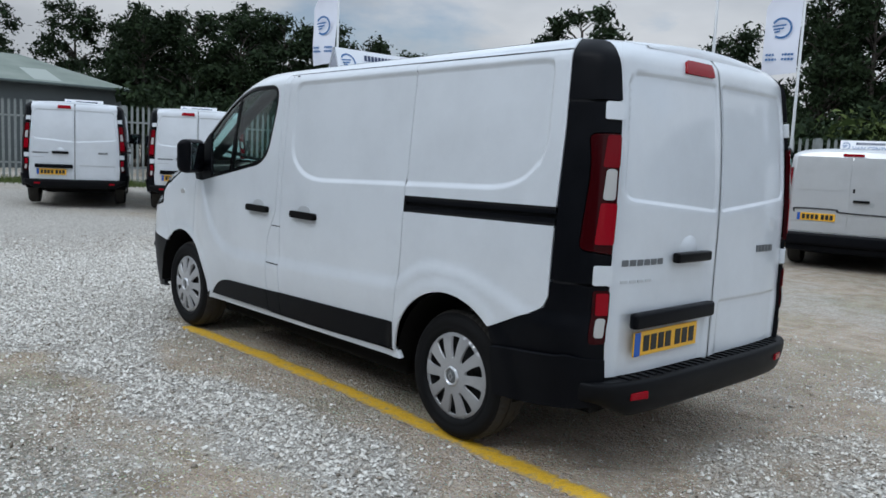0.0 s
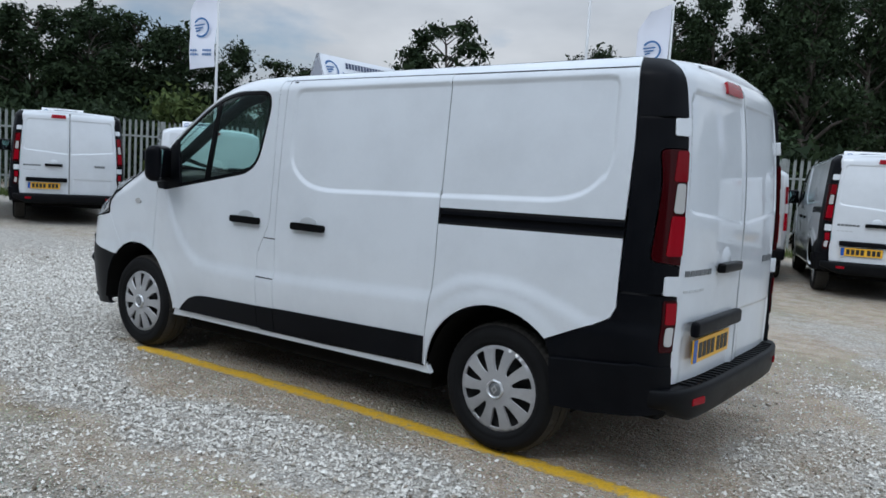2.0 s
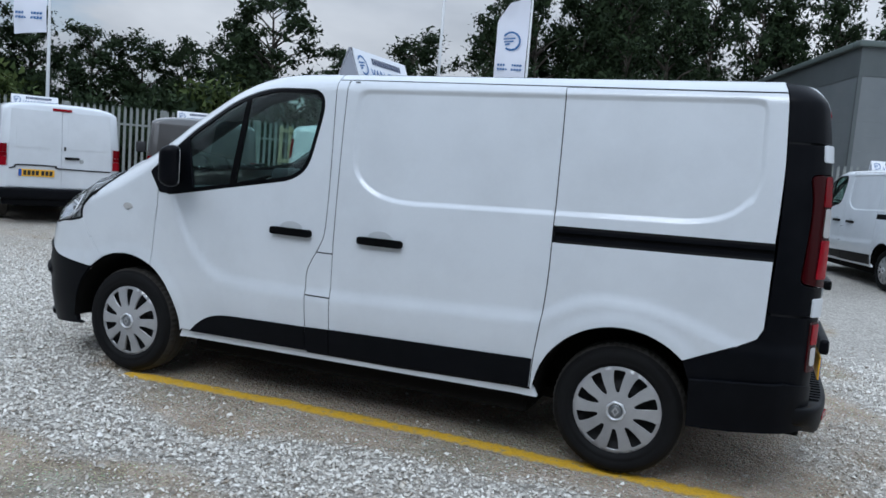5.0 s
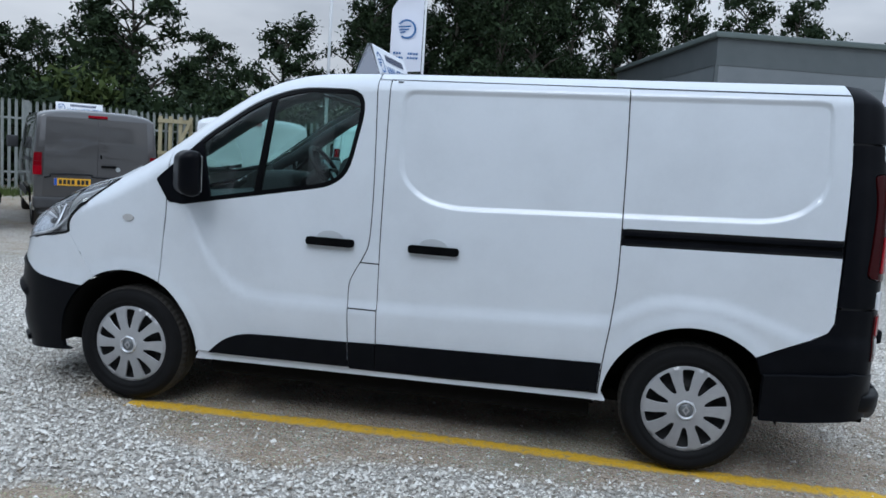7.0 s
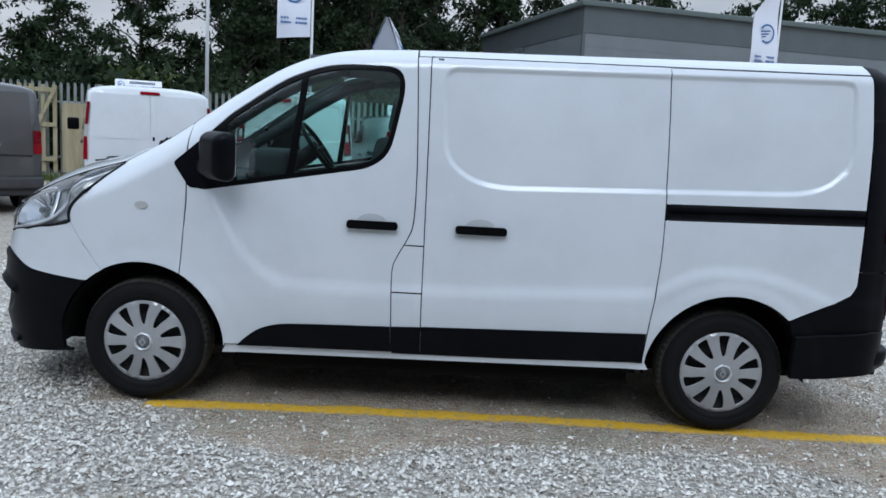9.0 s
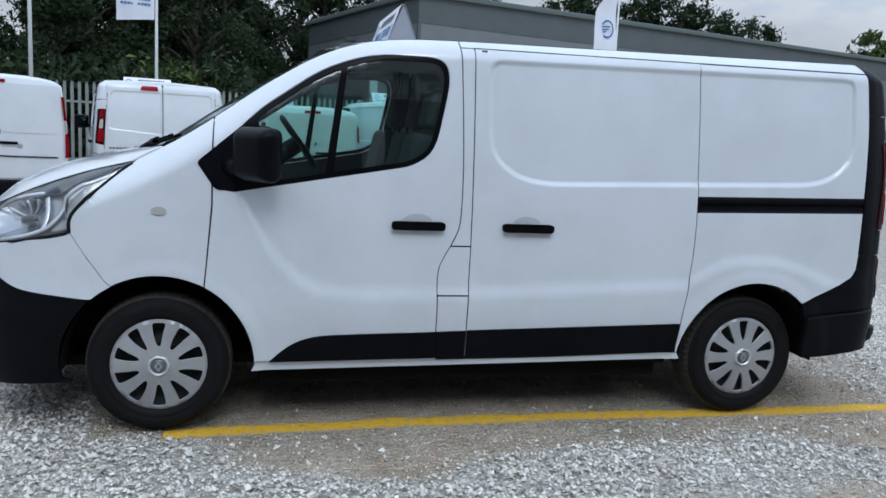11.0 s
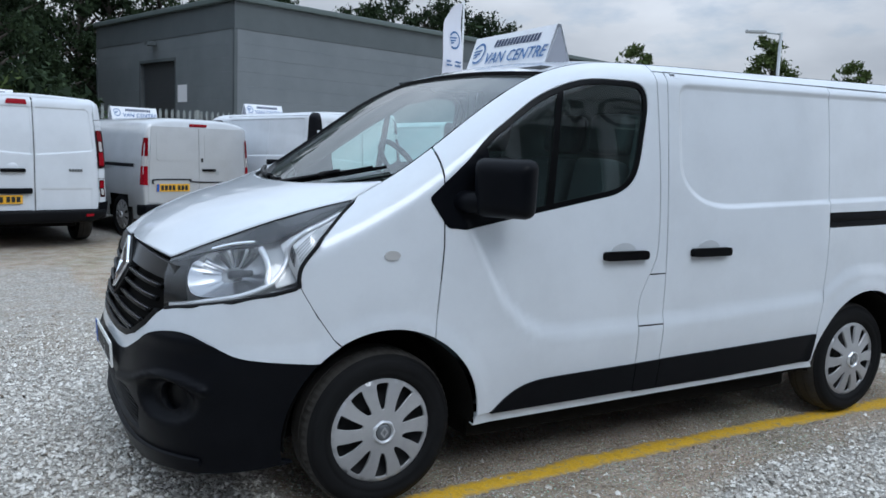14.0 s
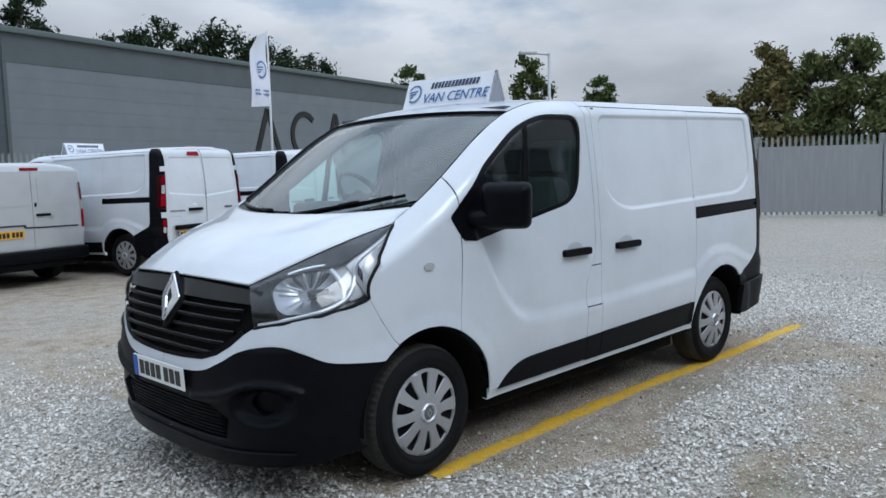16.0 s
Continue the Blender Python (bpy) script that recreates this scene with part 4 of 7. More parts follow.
    # --- bonnet, scuttle, windscreen, roof ---
    be = np.concatenate([top, curve_through([(-0.125, -0.812, 1.284), (-0.06, -0.81, 1.325), (0.005, -0.808, 1.357)], 4)[1:]]) * np.array([1, 1, 1]) + np.array([0, 0.003, 0.004])
    bc = curve_through([(-0.835, 0, 1.066), (-0.76, 0, 1.135), (-0.60, 0, 1.215), (-0.42, 0, 1.275), (-0.21, 0, 1.325)], 6)
    sheet("bonnet", strip_surface(be, bc, 2.4), WHITE, van, 40, 44, label="white bonnet", thick=0.012)
    sheet("scuttle", strip_surface([(0.0, -0.80, 1.338), (0.10, -0.80, 1.385)], [(-0.215, 0, 1.298), (-0.14, 0, 1.314)]), SATIN, van, 5, 24, label="black scuttle panel below the windscreen")
    x = np.linspace(0.065, 0.80, 26)
    ep, _ = BELT(edge_line(x, -0.002))
    we = np.stack([x, ep[:, 1] + 0.004, ep[:, 2]], -1)
    wc = curve_through([(-0.165, 0, 1.312), (0.10, 0, 1.497), (0.38, 0, 1.684), (0.62, 0, 1.828), (0.735, 0, 1.888)], 8)
    k1, k2 = np.linspace(0, 1, len(we)), np.linspace(0, 1, len(wc))
    we = np.stack([np.polyval(np.polyfit(k1, we[:, i], 4), np.linspace(0, 1, 400)) for i in range(3)], -1)
    wc = np.stack([np.polyval(np.polyfit(k2, wc[:, i], 3), np.linspace(0, 1, 400)) for i in range(3)], -1)
    screen = strip_surface(we, wc, 2.25)
    ws = sheet("windscreen", screen, SCREEN, van, 28, 36, 0.0, 1.0, -1, 1, -0.017, "clear laminated windscreen")
    ws.visible_shadow = False
    def moulding(outer, inner_line):
        """A black lip from the body's edge down to the glass."""
        _, n0 = with_normals(screen, 0.01)(inner_line)
        low = screen(inner_line) - n0 * np.sign(n0[:, 2:3]) * 0.0165
        up = screen(outer)
        mesh("screen_moulding", np.concatenate([up + np.array([0, 0, 0.001]), up * 0.6 + low * 0.4 - np.array([0, 0, 0.003]), low]), grid_faces(3, len(up)), SATIN, van)
    run, over = np.linspace(0, 1, 30), np.linspace(-1, 1, 40)
    for e in (-1, 1):
        moulding(np.stack([run, np.full(30, e * 1.0)], 1), np.stack([run, np.full(30, e * 0.984)], 1))
    moulding(np.stack([np.full(40, 0.0), over], 1), np.stack([np.full(40, 0.014), over * 0.984], 1))
    moulding(np.stack([np.full(40, 1.0), over], 1), np.stack([np.full(40, 0.984), over * 0.984], 1))
    x = np.linspace(0.80, 3.74, 50)
    ep, _ = BELT(edge_line(x))
    tail, _ = BELT(np.stack([np.linspace(3.76, at_rear(0.62), 14), np.full(14, 1.973)], 1))
    re = np.concatenate([ep, tail])
    rc = np.array([(min(xx - 0.065 * (1 - smooth01((xx - 0.8) / 0.9)), 3.90), 0, zz + 0.018 + (0.008 + 0.026 * smooth01((xx - 0.75) / 0.7)) * (1 - 0.3 * smooth01((xx - 3.2) / 0.6)) * 0.75) for xx, zz in zip(re[:, 0], re[:, 2])])
    rc[:, 2] = np.minimum(rc[:, 2], 2.012)
    rc[0] = (0.735, 0, 1.889)
    sheet("roof", strip_surface(re, rc, 2.2), WHITE, van, 60, 36, label="white roof")
    end = strip_surface(re, rc, 2.2)
    vv = np.linspace(-1, 1, 41)
    top_edge = end(np.stack([np.ones(41), vv], -1))
    us = np.array([at_rear(abs(float(t)) * float(-re[-1, 1])) for t in vv])
    bot, bn = BELT(np.stack([np.minimum(us, U_REAR - 1e-3), np.full(41, 1.961)], 1))
    bot[:, 1] = top_edge[:, 1]
    rows = [top_edge]
    for k in (0.25, 0.5, 0.75, 1.0):
        q = top_edge + (bot - top_edge) * k
        q[:, 0] += 0.005 * math.sin(math.pi * k)
        q[:, 2] += 0.003 * math.sin(math.pi * k)
        rows.append(q)
    mesh("roof_end", np.array(rows).reshape(-1, 3), grid_faces(5, 41), WHITE, van)
    # wipers
    for y0, y1, s0, s1 in ((-0.70, -0.16, 0.085, 0.020), (-0.06, 0.50, 0.022, 0.016)):
        y = np.linspace(y0, y1, 11)
        base = screen(np.stack([np.linspace(s0, s1, 11), np.abs(y) / 0.79], -1))
        base[:, 1] = y
        blade = tube(base + np.array([-0.001, 0, 0.000]), 0.008, 6)
        spine = tube(base[1:-1] + np.array([-0.008, 0, 0.010]), 0.006, 6)
        ya = np.linspace(y1 + 0.10, (y0 + y1) / 2, 7)
        root = screen(np.stack([np.linspace(-0.004, (s0 + s1) / 2, 7), np.abs(ya) / 0.79], -1))
        root[:, 1] = ya
        arm = tube(root + np.array([-0.012, 0, 0.014]), np.linspace(0.014, 0.009, 7), 6)
        grip = tube(base[4:7] + np.array([-0.010, 0, 0.013]), 0.015, 6)
        vv, ff = merged(blade, spine, arm, grip)
        mesh("wiper", vv, ff, SATIN, van, "black wiper blade")
    # --- tail ---
    ur = at_rear
    inner = ur(0.795)
    def proud(uv):
        p, n = BELT(uv)
        return p + n * (0.020 * smooth01((uv[:, 0] - inner + 0.17) / 0.10) * (1 - smooth01((uv[:, 1] - 1.86) / 0.10)))[:, None]
    CORNER = outward(with_normals(proud))
    clip_u, clip_l = (1.625, 1.70), (0.925, 1.01)
    lamp_out = rounded([(3.858, 1.075), (inner - 0.004, 1.055), (inner - 0.004, 1.57), (ur(0.905), 1.565), (3.882, 1.43)], [0.03, 0.01, 0.02, 0.03, 0.08])
    cap_out = rounded([(3.7462, 1.706), (inner, 1.706), (inner - 0.012, 1.86), (inner - 0.045, 1.974), (3.80, 1.979), (3.747, 1.983), (3.7445, 1.928)], [0.0, 0.0, 0.05, 0.09, 0.0, 0.0, 0.0], 7)
    mid_out = np.array([(3.7338, 0.927), (inner, 0.927), (inner, 1.701), (3.7462, 1.701), (3.747, 1.6), (3.742, 1.2)])
    low_out = np.array([(3.42, 0.565), (inner, 0.565), (inner, 0.922), (3.7335, 0.922), (3.73, 0.85), (3.705, 0.80), (3.66, 0.775), (3.39, 0.652)])
    panel("corner_cap", cap_out, CORNER, pillar, van, label="black upper corner cap", gap=G, step=0.02, rim=0.03)
    panel("corner_moulding", mid_out, CORNER, pillar, van, [lamp_out], "black moulded rear corner", gap=G, step=0.022, rim=0.03)
    panel("corner_moulding", low_out, CORNER, pillar, van, label="black lower rear corner", gap=G, step=0.022, rim=0.03)
    panel("door_corner", [(ur(0.885), 1.80), (inner + 0.03, 1.80), (inner + 0.03, 1.972), (ur(0.885), 1.974)], BELT, WHITE, van, offset=-0.001, rim=0.01, step=0.02)
    for z in (0.9245, 1.7035):
        seam([(3.75, z), (3.85, z), (inner - 0.004, z)], van, 0.02, 0.002)
    for s in (1, -1):
        lamp = thing("tail_light", "", "")
        lamp.parent = van
        lamp["label"] = "red and white tail light"
        sc = np.array([1, s, 1.0])
        def lens_part(name, outline, mat, off=0.0, rim=0.02):
            ob = panel(name, outline, CORNER, mat, lamp, offset=off, rim=rim, both=False, step=0.02)
            if s < 0:
                me = ob.data
                co = np.array([tuple(v.co) for v in me.vertices]) * sc
                polys = [tuple(q.vertices)[::-1] for q in me.polygons]
                bpy.data.objects.remove(ob)
                ob = mesh(name, co, polys, mat, lamp)
            return ob
        mid = ur(0.90)
        lens_part("outer_lens", shrunk(lamp_out, 0.003), DARKRED, 0.006)
        lens_part("brake_lens", rounded([(inner - 0.085, 1.10), (inner - 0.006, 1.10), (inner - 0.006, 1.275), (inner - 0.075, 1.275)], 0.01), RED, 0.010, 0.004)
        lens_part("reverse_lens", rounded([(inner - 0.070, 1.288), (inner - 0.018, 1.288), (inner - 0.018, 1.418), (inner - 0.062, 1.418)], 0.016), CLEARW, 0.011, 0.004)
        lens_part("side_lens", rounded([(inner - 0.078, 1.425), (inner - 0.006, 1.425), (inner - 0.006, 1.56), (inner - 0.066, 1.56)], 0.012), MIDRED, 0.009, 0.003)
        lens_part("lower_housing", rounded([(ur(0.862), 0.672), (inner - 0.003, 0.672), (inner - 0.003, 0.902), (ur(0.862), 0.902)], 0.014), DARKRED, 0.006, 0.012)
        lens_part("lower_lens", rounded([(ur(0.852), 0.795), (inner - 0.010, 0.795), (inner - 0.010, 0.892), (ur(0.852), 0.892)], 0.010), RED, 0.010, 0.004)
        lens_part("lower_white_lens", rounded([(ur(0.846), 0.70), (inner - 0.016, 0.70), (inner - 0.016, 0.782), (ur(0.846), 0.782)], 0.016), CLEARW, 0.010, 0.004)
    for z0, z1 in (clip_u, clip_l):
        panel("hinge_cover", rounded([(ur(0.865), z0), (inner + 0.004, z0), (inner + 0.004, z1), (ur(0.865), z1)], 0.01), CORNER, WHITE, van, offset=0.008, rim=0.03, label="white hinge cover")
    rear_door = np.array([(inner + 0.004, 0.512), (U_REAR - 0.0010, 0.512), (U_REAR - 0.0010, 1.9725), (ur(0.60), 1.9725), (inner + 0.004, 1.9725)])
    panel("rear_door", rear_door, BELT, WHITE, van, label="white panelled rear door", gap=0.0004, step=0.022, lines=[np.stack([[at_rear(-q[0]) for q in shrunk(PRESS_REAR, d)], shrunk(PRESS_REAR, d)[:, 1]], 1) for d in (-0.011, -0.004, 0.004, 0.011)] + [[(inner + 0.02, z), (U_REAR - 0.02, z)] for z in (0.772, 0.784, 0.796)])
    seam([(U_REAR - 0.001, z) for z in np.linspace(0.5, 1.93, 20)], van, 0.02, 0.005, CUPGREY)
    brake = rounded([(ur(0.33), 1.868), (ur(0.065), 1.868), (ur(0.075), 1.925), (ur(0.315), 1.925)], 0.012)
    panel("brake_light", brake, BELT, RED, van, offset=0.014, rim=0.018, both=False, label="red high brake light")
    block("rear_handle", (3.99, -0.40, 1.005), (4.03, -0.11, 1.052), SATIN, van, 0.012, "black rear door handle", smooth=True, segs=3)
    v, f = lathe([(0.0, 0.012), (0.05, 0.010), (0.075, 0.0)], 28, "x")
    mesh("handle_cup", v * np.array([1, 1, 0.9]) + np.array([3.984, -0.255, 1.06]), f, WHITE, van)
    bm = bmesh.new()
    add_box(bm, (3.985, -0.70, 0.728), (4.028, -0.035, 0.80), 0.018, None, 3)
    from_bm("plate_trim", bm, BLACK, van, "black trim above the number plate", True)
    number_plate(van, Matrix.Translation((3.998, -0.41, 0.655)) @ Matrix.Rotation(radians(90), 4, "Z"), YELLOWPLATE)
    bar_text(van, ur(0.735), ur(0.455), 1.003, 1.030, 6, BADGEGREY)
    bar_text(van, ur(0.735), ur(0.53), 0.928, 0.940, 4, CUPGREY)
    w = 0.035
    for k in range(5):
        block("badge_bar", (3.982, 0.42 + k * w, 1.015), (3.988, 0.42 + k * w + w * 0.8, 1.05), BADGEGREY, van)
    # rear bumper with ribbed step
    bside = np.array([(3.435, 0.345), (3.62, 0.352), (3.80, 0.375), (ur(0.84), 0.39), (U_REAR, 0.39), (U_REAR, 0.495), (inner - 0.003, 0.495), (inner - 0.003, 0.600), (ur(0.92), 0.615), (3.80, 0.607), (3.43, 0.575)])
    panel("rear_bumper", bside, BELT, BLACK, van, offset=0.026, rim=0.045, both=False, join=True, label="black rear bumper", step=0.024)
    n = 61
    bend = np.linspace(-math.pi / 2, math.pi / 2, n)
    def step_line(d):
        """The step's plan, drawn in by d from its outer edge."""
        c, si = np.cos(bend), np.sin(bend)
        return 3.80 + (0.262 - d) * np.maximum(c, 0) ** 0.5, (0.912 - 0.3 * d) * np.sign(si) * np.abs(si) ** 0.5
    sec = [(0.16, 0.500), (0.022, 0.505), (0.008, 0.499), (0.0, 0.486), (0.0, 0.455), (0.004, 0.405), (0.016, 0.358), (0.034, 0.340), (0.16, 0.338)]
    rows = []
    for d, z in sec:
        px, py = step_line(d)
        rows.append(np.stack([px, py, z + (0.5 - z) * 0.5 * smooth01((np.abs(py) - 0.66) / 0.25)], 1))
    f = grid_faces(len(sec), n)
    mesh("bumper_step", np.concatenate(rows), f, STEP, van, "black ribbed rear step")
    px, py = step_line(0.024)
    for k in range(25):
        y = -0.70 + k * 0.0575
        xo = float(np.interp(y, py, px))
        block("step_rib", (xo - 0.075, y, 0.500), (xo, y + 0.020, 0.5115), STEP, van, 0.003)
    px, py = step_line(-0.001)
    for y in (-0.66, 0.66):
        bm = bmesh.new()
        add_box(bm, (float(np.interp(y, py, px)) - 0.014, y - 0.052, 0.418), (float(np.interp(y, py, px)) + 0.004, y + 0.052, 0.452), 0.004, Matrix.Rotation(radians(-13 if y < 0 else 13), 4, "Z"))
        from_bm("bumper_reflector", bm, RED, van, "red reflector")
    # --- handles, repeaters, mirrors ---
    for u0, u1 in ((1.072, 1.335), (1.632, 1.898)):
        box_on("door_handle", u0, u1, 1.014, 1.056, SATIN, van, 0.03, 0.0, "black door handle", r=0.018)
        c = (u0 + u1) / 2 - 0.005
        cup = np.array([(c + 0.075 * math.cos(a), 1.052 + 0.042 * math.sin(a)) for a in np.linspace(0, math.pi, 16)])
        # the hand recess is a flat patch, its shade painted as a greyer white
        panel("handle_cup", cup, BELT, CUPGREY, van, offset=0.003, rim=0.004)
    rp = np.array([(0.003 + 0.034 * math.cos(a), 1.072 + 0.019 * math.sin(a)) for a in np.linspace(0, 2 * math.pi, 24, endpoint=False)])
    panel("side_repeater", rp, BELT, CLEARW, van, offset=0.007, rim=0.01, label="clear side repeater")
    for s in (-1, 1):
        bm = bmesh.new()
        add_box(bm, (-0.058, -0.126, -0.121), (0.058, 0.126, 0.121), 0.050, None, 5)
        for vv in bm.verts:
            vv.co.y *= 1.0 + 0.05 * (vv.co.z + 0.118) / 0.236
            if vv.co.x < 0:
                vv.co.z *= 1 - 0.16 * vv.co.x / -0.058
                vv.co.y *= 1 - 0.14 * vv.co.x / -0.058
        bmesh.ops.rotate(bm, cent=(0, 0, 0), matrix=Matrix.Rotation(radians(38 * -s), 3, "Z"), verts=bm.verts)
        bmesh.ops.translate(bm, vec=(0.430, s * 1.075, 1.350), verts=bm.verts)
        mir = from_bm("wing_mirror", bm, BLACK, van, "black wing mirror", True)
        v, f = tube([(0.30, s * 0.88, 1.285), (0.34, s * 0.96, 1.285), (0.41, s * 1.06, 1.295)], [0.055, 0.046, 0.05], 12)
        mesh("mirror_arm", v, f, BLACK, mir)
        m = block("mirror_glass", (0.050, -0.100, -0.094), (0.0605, 0.100, 0.094), MIRRORGLASS, mir, 0.003)
        m.matrix_local = Matrix.Translation((0.430, s * 1.075, 1.350)) @ Matrix.Rotation(radians(38 * -s), 4, "Z")
    number_plate(van, Matrix.Translation((-0.962, 0.0, 0.592)) @ Matrix.Rotation(radians(-90), 4, "Z") @ Matrix.Rotation(radians(3), 4, "X"), WHITEPLATE)
    # --- wheels, wells, underside ---
    for x in (0.0, WHEELBASE):
        for s in (-1, 1):
            wheel(van, Matrix.Translation((x, s * 0.895, HUB)) @ (Matrix.Identity(4) if s < 0 else Matrix.Rotation(math.pi, 4, "Z")))
            a = np.radians(np.linspace(-3, 183, 24))
            v = np.array([[(x + 0.428 * math.cos(t), s * y, HUB + 0.428 * math.sin(t)) for t in a] for y in (0.60, 0.915)]).reshape(-1, 3)
            f = grid_faces(2, 24)
            disc = [(x, s * 0.60, HUB)] + [(x + 0.428 * math.cos(t), s * 0.60, HUB + 0.428 * math.sin(t)) for t in a]
            vv, ff = merged((v, f), (np.array(disc), [(0, i, i + 1) for i in range(1, 24)]))
            mesh("wheel_well", vv, ff, UNDER, van)
    block("underbody", (-0.80, -0.60, 0.25), (3.60, 0.60, 0.42), UNDER, van, 0.02)
    block("underbody", (0.46, -0.80, 0.205), (2.62, 0.80, 0.36), UNDER, van, 0.02)
    block("underbody", (0.46, -0.87, 0.30), (2.64, 0.87, 0.36), UNDER, van, 0.01)
    block("underbody", (3.53, -0.86, 0.36), (3.93, 0.86, 0.49), UNDER, van, 0.01)
    block("rear_axle", (3.02, -0.66, 0.24), (3.18, 0.66, 0.38), UNDER, van, 0.03)
    # --- cab interior ---
    panel("door_trim", shrunk(door, 0.03), BELT, TRIM, van, [shrunk(win, -0.002)], offset=-0.05, rim=0)
    block("bulkhead", (1.50, -0.86, 0.42), (1.53, 0.86, 1.90), LININGS, van, 0.004, "grey bulkhead behind the seats")
    block("cab_floor", (0.46, -0.86, 0.50), (1.5, 0.86, 0.55), TRIM, van)
    block("cab_floor", (-0.1, -0.58, 0.50), (0.455, 0.58, 0.55), TRIM, van)
    block("headlining", (0.82, -0.74, 1.875), (1.5, 0.74, 1.895), LININGS, van, 0.005)
    block("load_floor", (1.53, -0.58, 0.50), (3.85, 0.58, 0.55), LININGS, van)
    for s in (-1, 1):
        v, f = tube([(0.16, s * 0.735, 1.36), (0.36, s * 0.725, 1.485), (0.60, s * 0.71, 1.65), (0.84, s * 0.695, 1.79), (1.02, s * 0.69, 1.835)], [0.036, 0.04, 0.04, 0.038, 0.036], 10)
        mesh("pillar_trim", v, f, TRIM, van, "dark windscreen pillar trim")
    bm = bmesh.new()
    add_box(bm, (-0.10, -0.80, 0.95), (0.36, 0.80, 1.20), 0.06, None, 3)
    from_bm("dashboard", bm, TRIM, van, "dark dashboard", True)
    bm = bmesh.new()
    add_box(bm, (0.26, 0.20, 1.16), (0.52, 0.60, 1.36), 0.06, None, 3)
    from_bm("instrument_hood", bm, TRIM, van, "", True)
    block("centre_screen", (0.345, -0.13, 1.06), (0.375, 0.13, 1.22), SATIN, van, 0.01, turn=Matrix.Rotation(radians(-12), 4, "Y"))
    block("dash_vent", (0.355, -0.52, 1.09), (0.368, -0.40, 1.16), CHROMEDARK, van, 0.004)
    rot = np.array(Euler((0, radians(-36), 0)).to_matrix())
    a = np.linspace(0, 2 * np.pi, 41)
    ring = np.stack([0 * a, 0.185 * np.cos(a), 0.185 * np.sin(a)], 1) @ rot.T + np.array([0.69, 0.40, 1.38])
    hubv = tube(np.array([[0.48, 0.40, 1.23], [0.695, 0.40, 1.38]]), [0.06, 0.055], 16)
    spk = [tube(np.array([[0.69, 0.40, 1.38], (np.array([0, 0.18 * math.cos(q), 0.18 * math.sin(q)]) @ rot.T) + np.array([0.69, 0.40, 1.38])]), 0.014, 6) for q in (0, math.pi, -math.pi / 2)]
    vv, ff = merged(tube(ring, 0.016, 10), hubv, *spk)
    mesh("steering_wheel", vv, ff, SATIN, van, "black steering wheel")
    for y0, y1 in ((0.14, 0.66), (-0.12, -0.50), (-0.52, -0.84)):
        lo, hi = min(y0, y1), max(y0, y1)
        bm = bmesh.new()
        add_box(bm, (0.68, lo, 0.80), (1.22, hi, 0.95), 0.05, None, 3)
        add_box(bm, (1.13, lo + 0.02, 0.90), (1.29, hi - 0.02, 1.48), 0.05, Matrix.Rotation(radians(12), 4, "Y"), 3)
        add_box(bm, (1.26, (lo + hi) / 2 - 0.13, 1.50), (1.36, (lo + hi) / 2 + 0.13, 1.70), 0.04, Matrix.Rotation(radians(10), 4, "Y"), 3)
        from_bm("cab_seat", bm, CLOTH, van, "dark cloth cab seat", True)
    block("seat_plinth", (0.75, -0.84, 0.55), (1.2, 0.66, 0.80), TRIM, van)
    for s in (-1, 1):
        v, f = tube([(1.36, s * 0.80, 1.70), (1.35, s * 0.79, 1.2), (1.30, s * 0.76, 0.75)], 0.018, 6)
        mesh("seat_belt", v, f, LININGS, van, "grey seat belt")
    return van


MIRRORGLASS = material("mirror_glass", (0.55, 0.57, 0.60), 0.02, 1.0)
CHROMEDARK = material("dark_chrome", (0.10, 0.10, 0.11), 0.22, 0.9)
TRIMGLOSS = material("grille_grey", (0.022, 0.021, 0.021), 0.38, 0.2, 0.4, 0.12)
SMOKE = material("smoked_lens", (0.014, 0.015, 0.018), 0.14, 0.0, 0.30, 0.0)
LAMPGREY = material("lamp_housing", (0.30, 0.305, 0.31), 0.3, 0.5)
LAMPDARK = material("lamp_shell", (0.045, 0.046, 0.050), 0.35, 0.3)
REFLECTOR = material("lamp_reflector", (0.42, 0.43, 0.45), 0.24, 0.9)
SILVERTRIM = material("lamp_silver", (0.66, 0.67, 0.69), 0.30, 0.6)
INDICATOR = material("indicator_lens", (0.70, 0.70, 0.71), 0.3, 0.4, 0.5, 0.3)
CUPGREY = paint("greyed_white", (0.52, 0.54, 0.56))
STEP = plastic("step_plastic", (0.0045, 0.0048, 0.0058), 0.42, 700, 0.10)


def bumper_place(uv):
    """The lower bumper's skin: the belt with a rolled chin and a brow over the lamp recess."""
    p, n = BELT(uv)
    brow = np.array([(at_nose(-0.91, 0.30), 0.515), (at_nose(-0.88, 0.48), 0.545), (at_nose(-0.84, 0.60), 0.59), (at_nose(-0.80, 0.69), 0.612), (at_nose(-0.75, 0.77), 0.605), (at_nose(-0.69, 0.845), 0.575)])
    off = 0.021 * np.exp(-((distance(uv, curve_through(brow, 6), False) / 0.020) ** 2))
    c = (at_nose(-0.80, 0.69), 0.515)
    r = np.hypot((uv[:, 0] - c[0]) / 0.15, (uv[:, 1] - c[1]) / 0.082)
    off = off - 0.046 * smooth01((1.20 - r) / 0.50)
    off = off + 0.012 * np.exp(-(((uv[:, 1] - 0.755) / 0.03) ** 2)) * smooth01((uv[:, 0] - at_nose(-0.88, 0.46)) / 0.1) * smooth01((at_nose(-0.62, 0.89) - uv[:, 0]) / 0.1)
    return p + n * off[:, None]


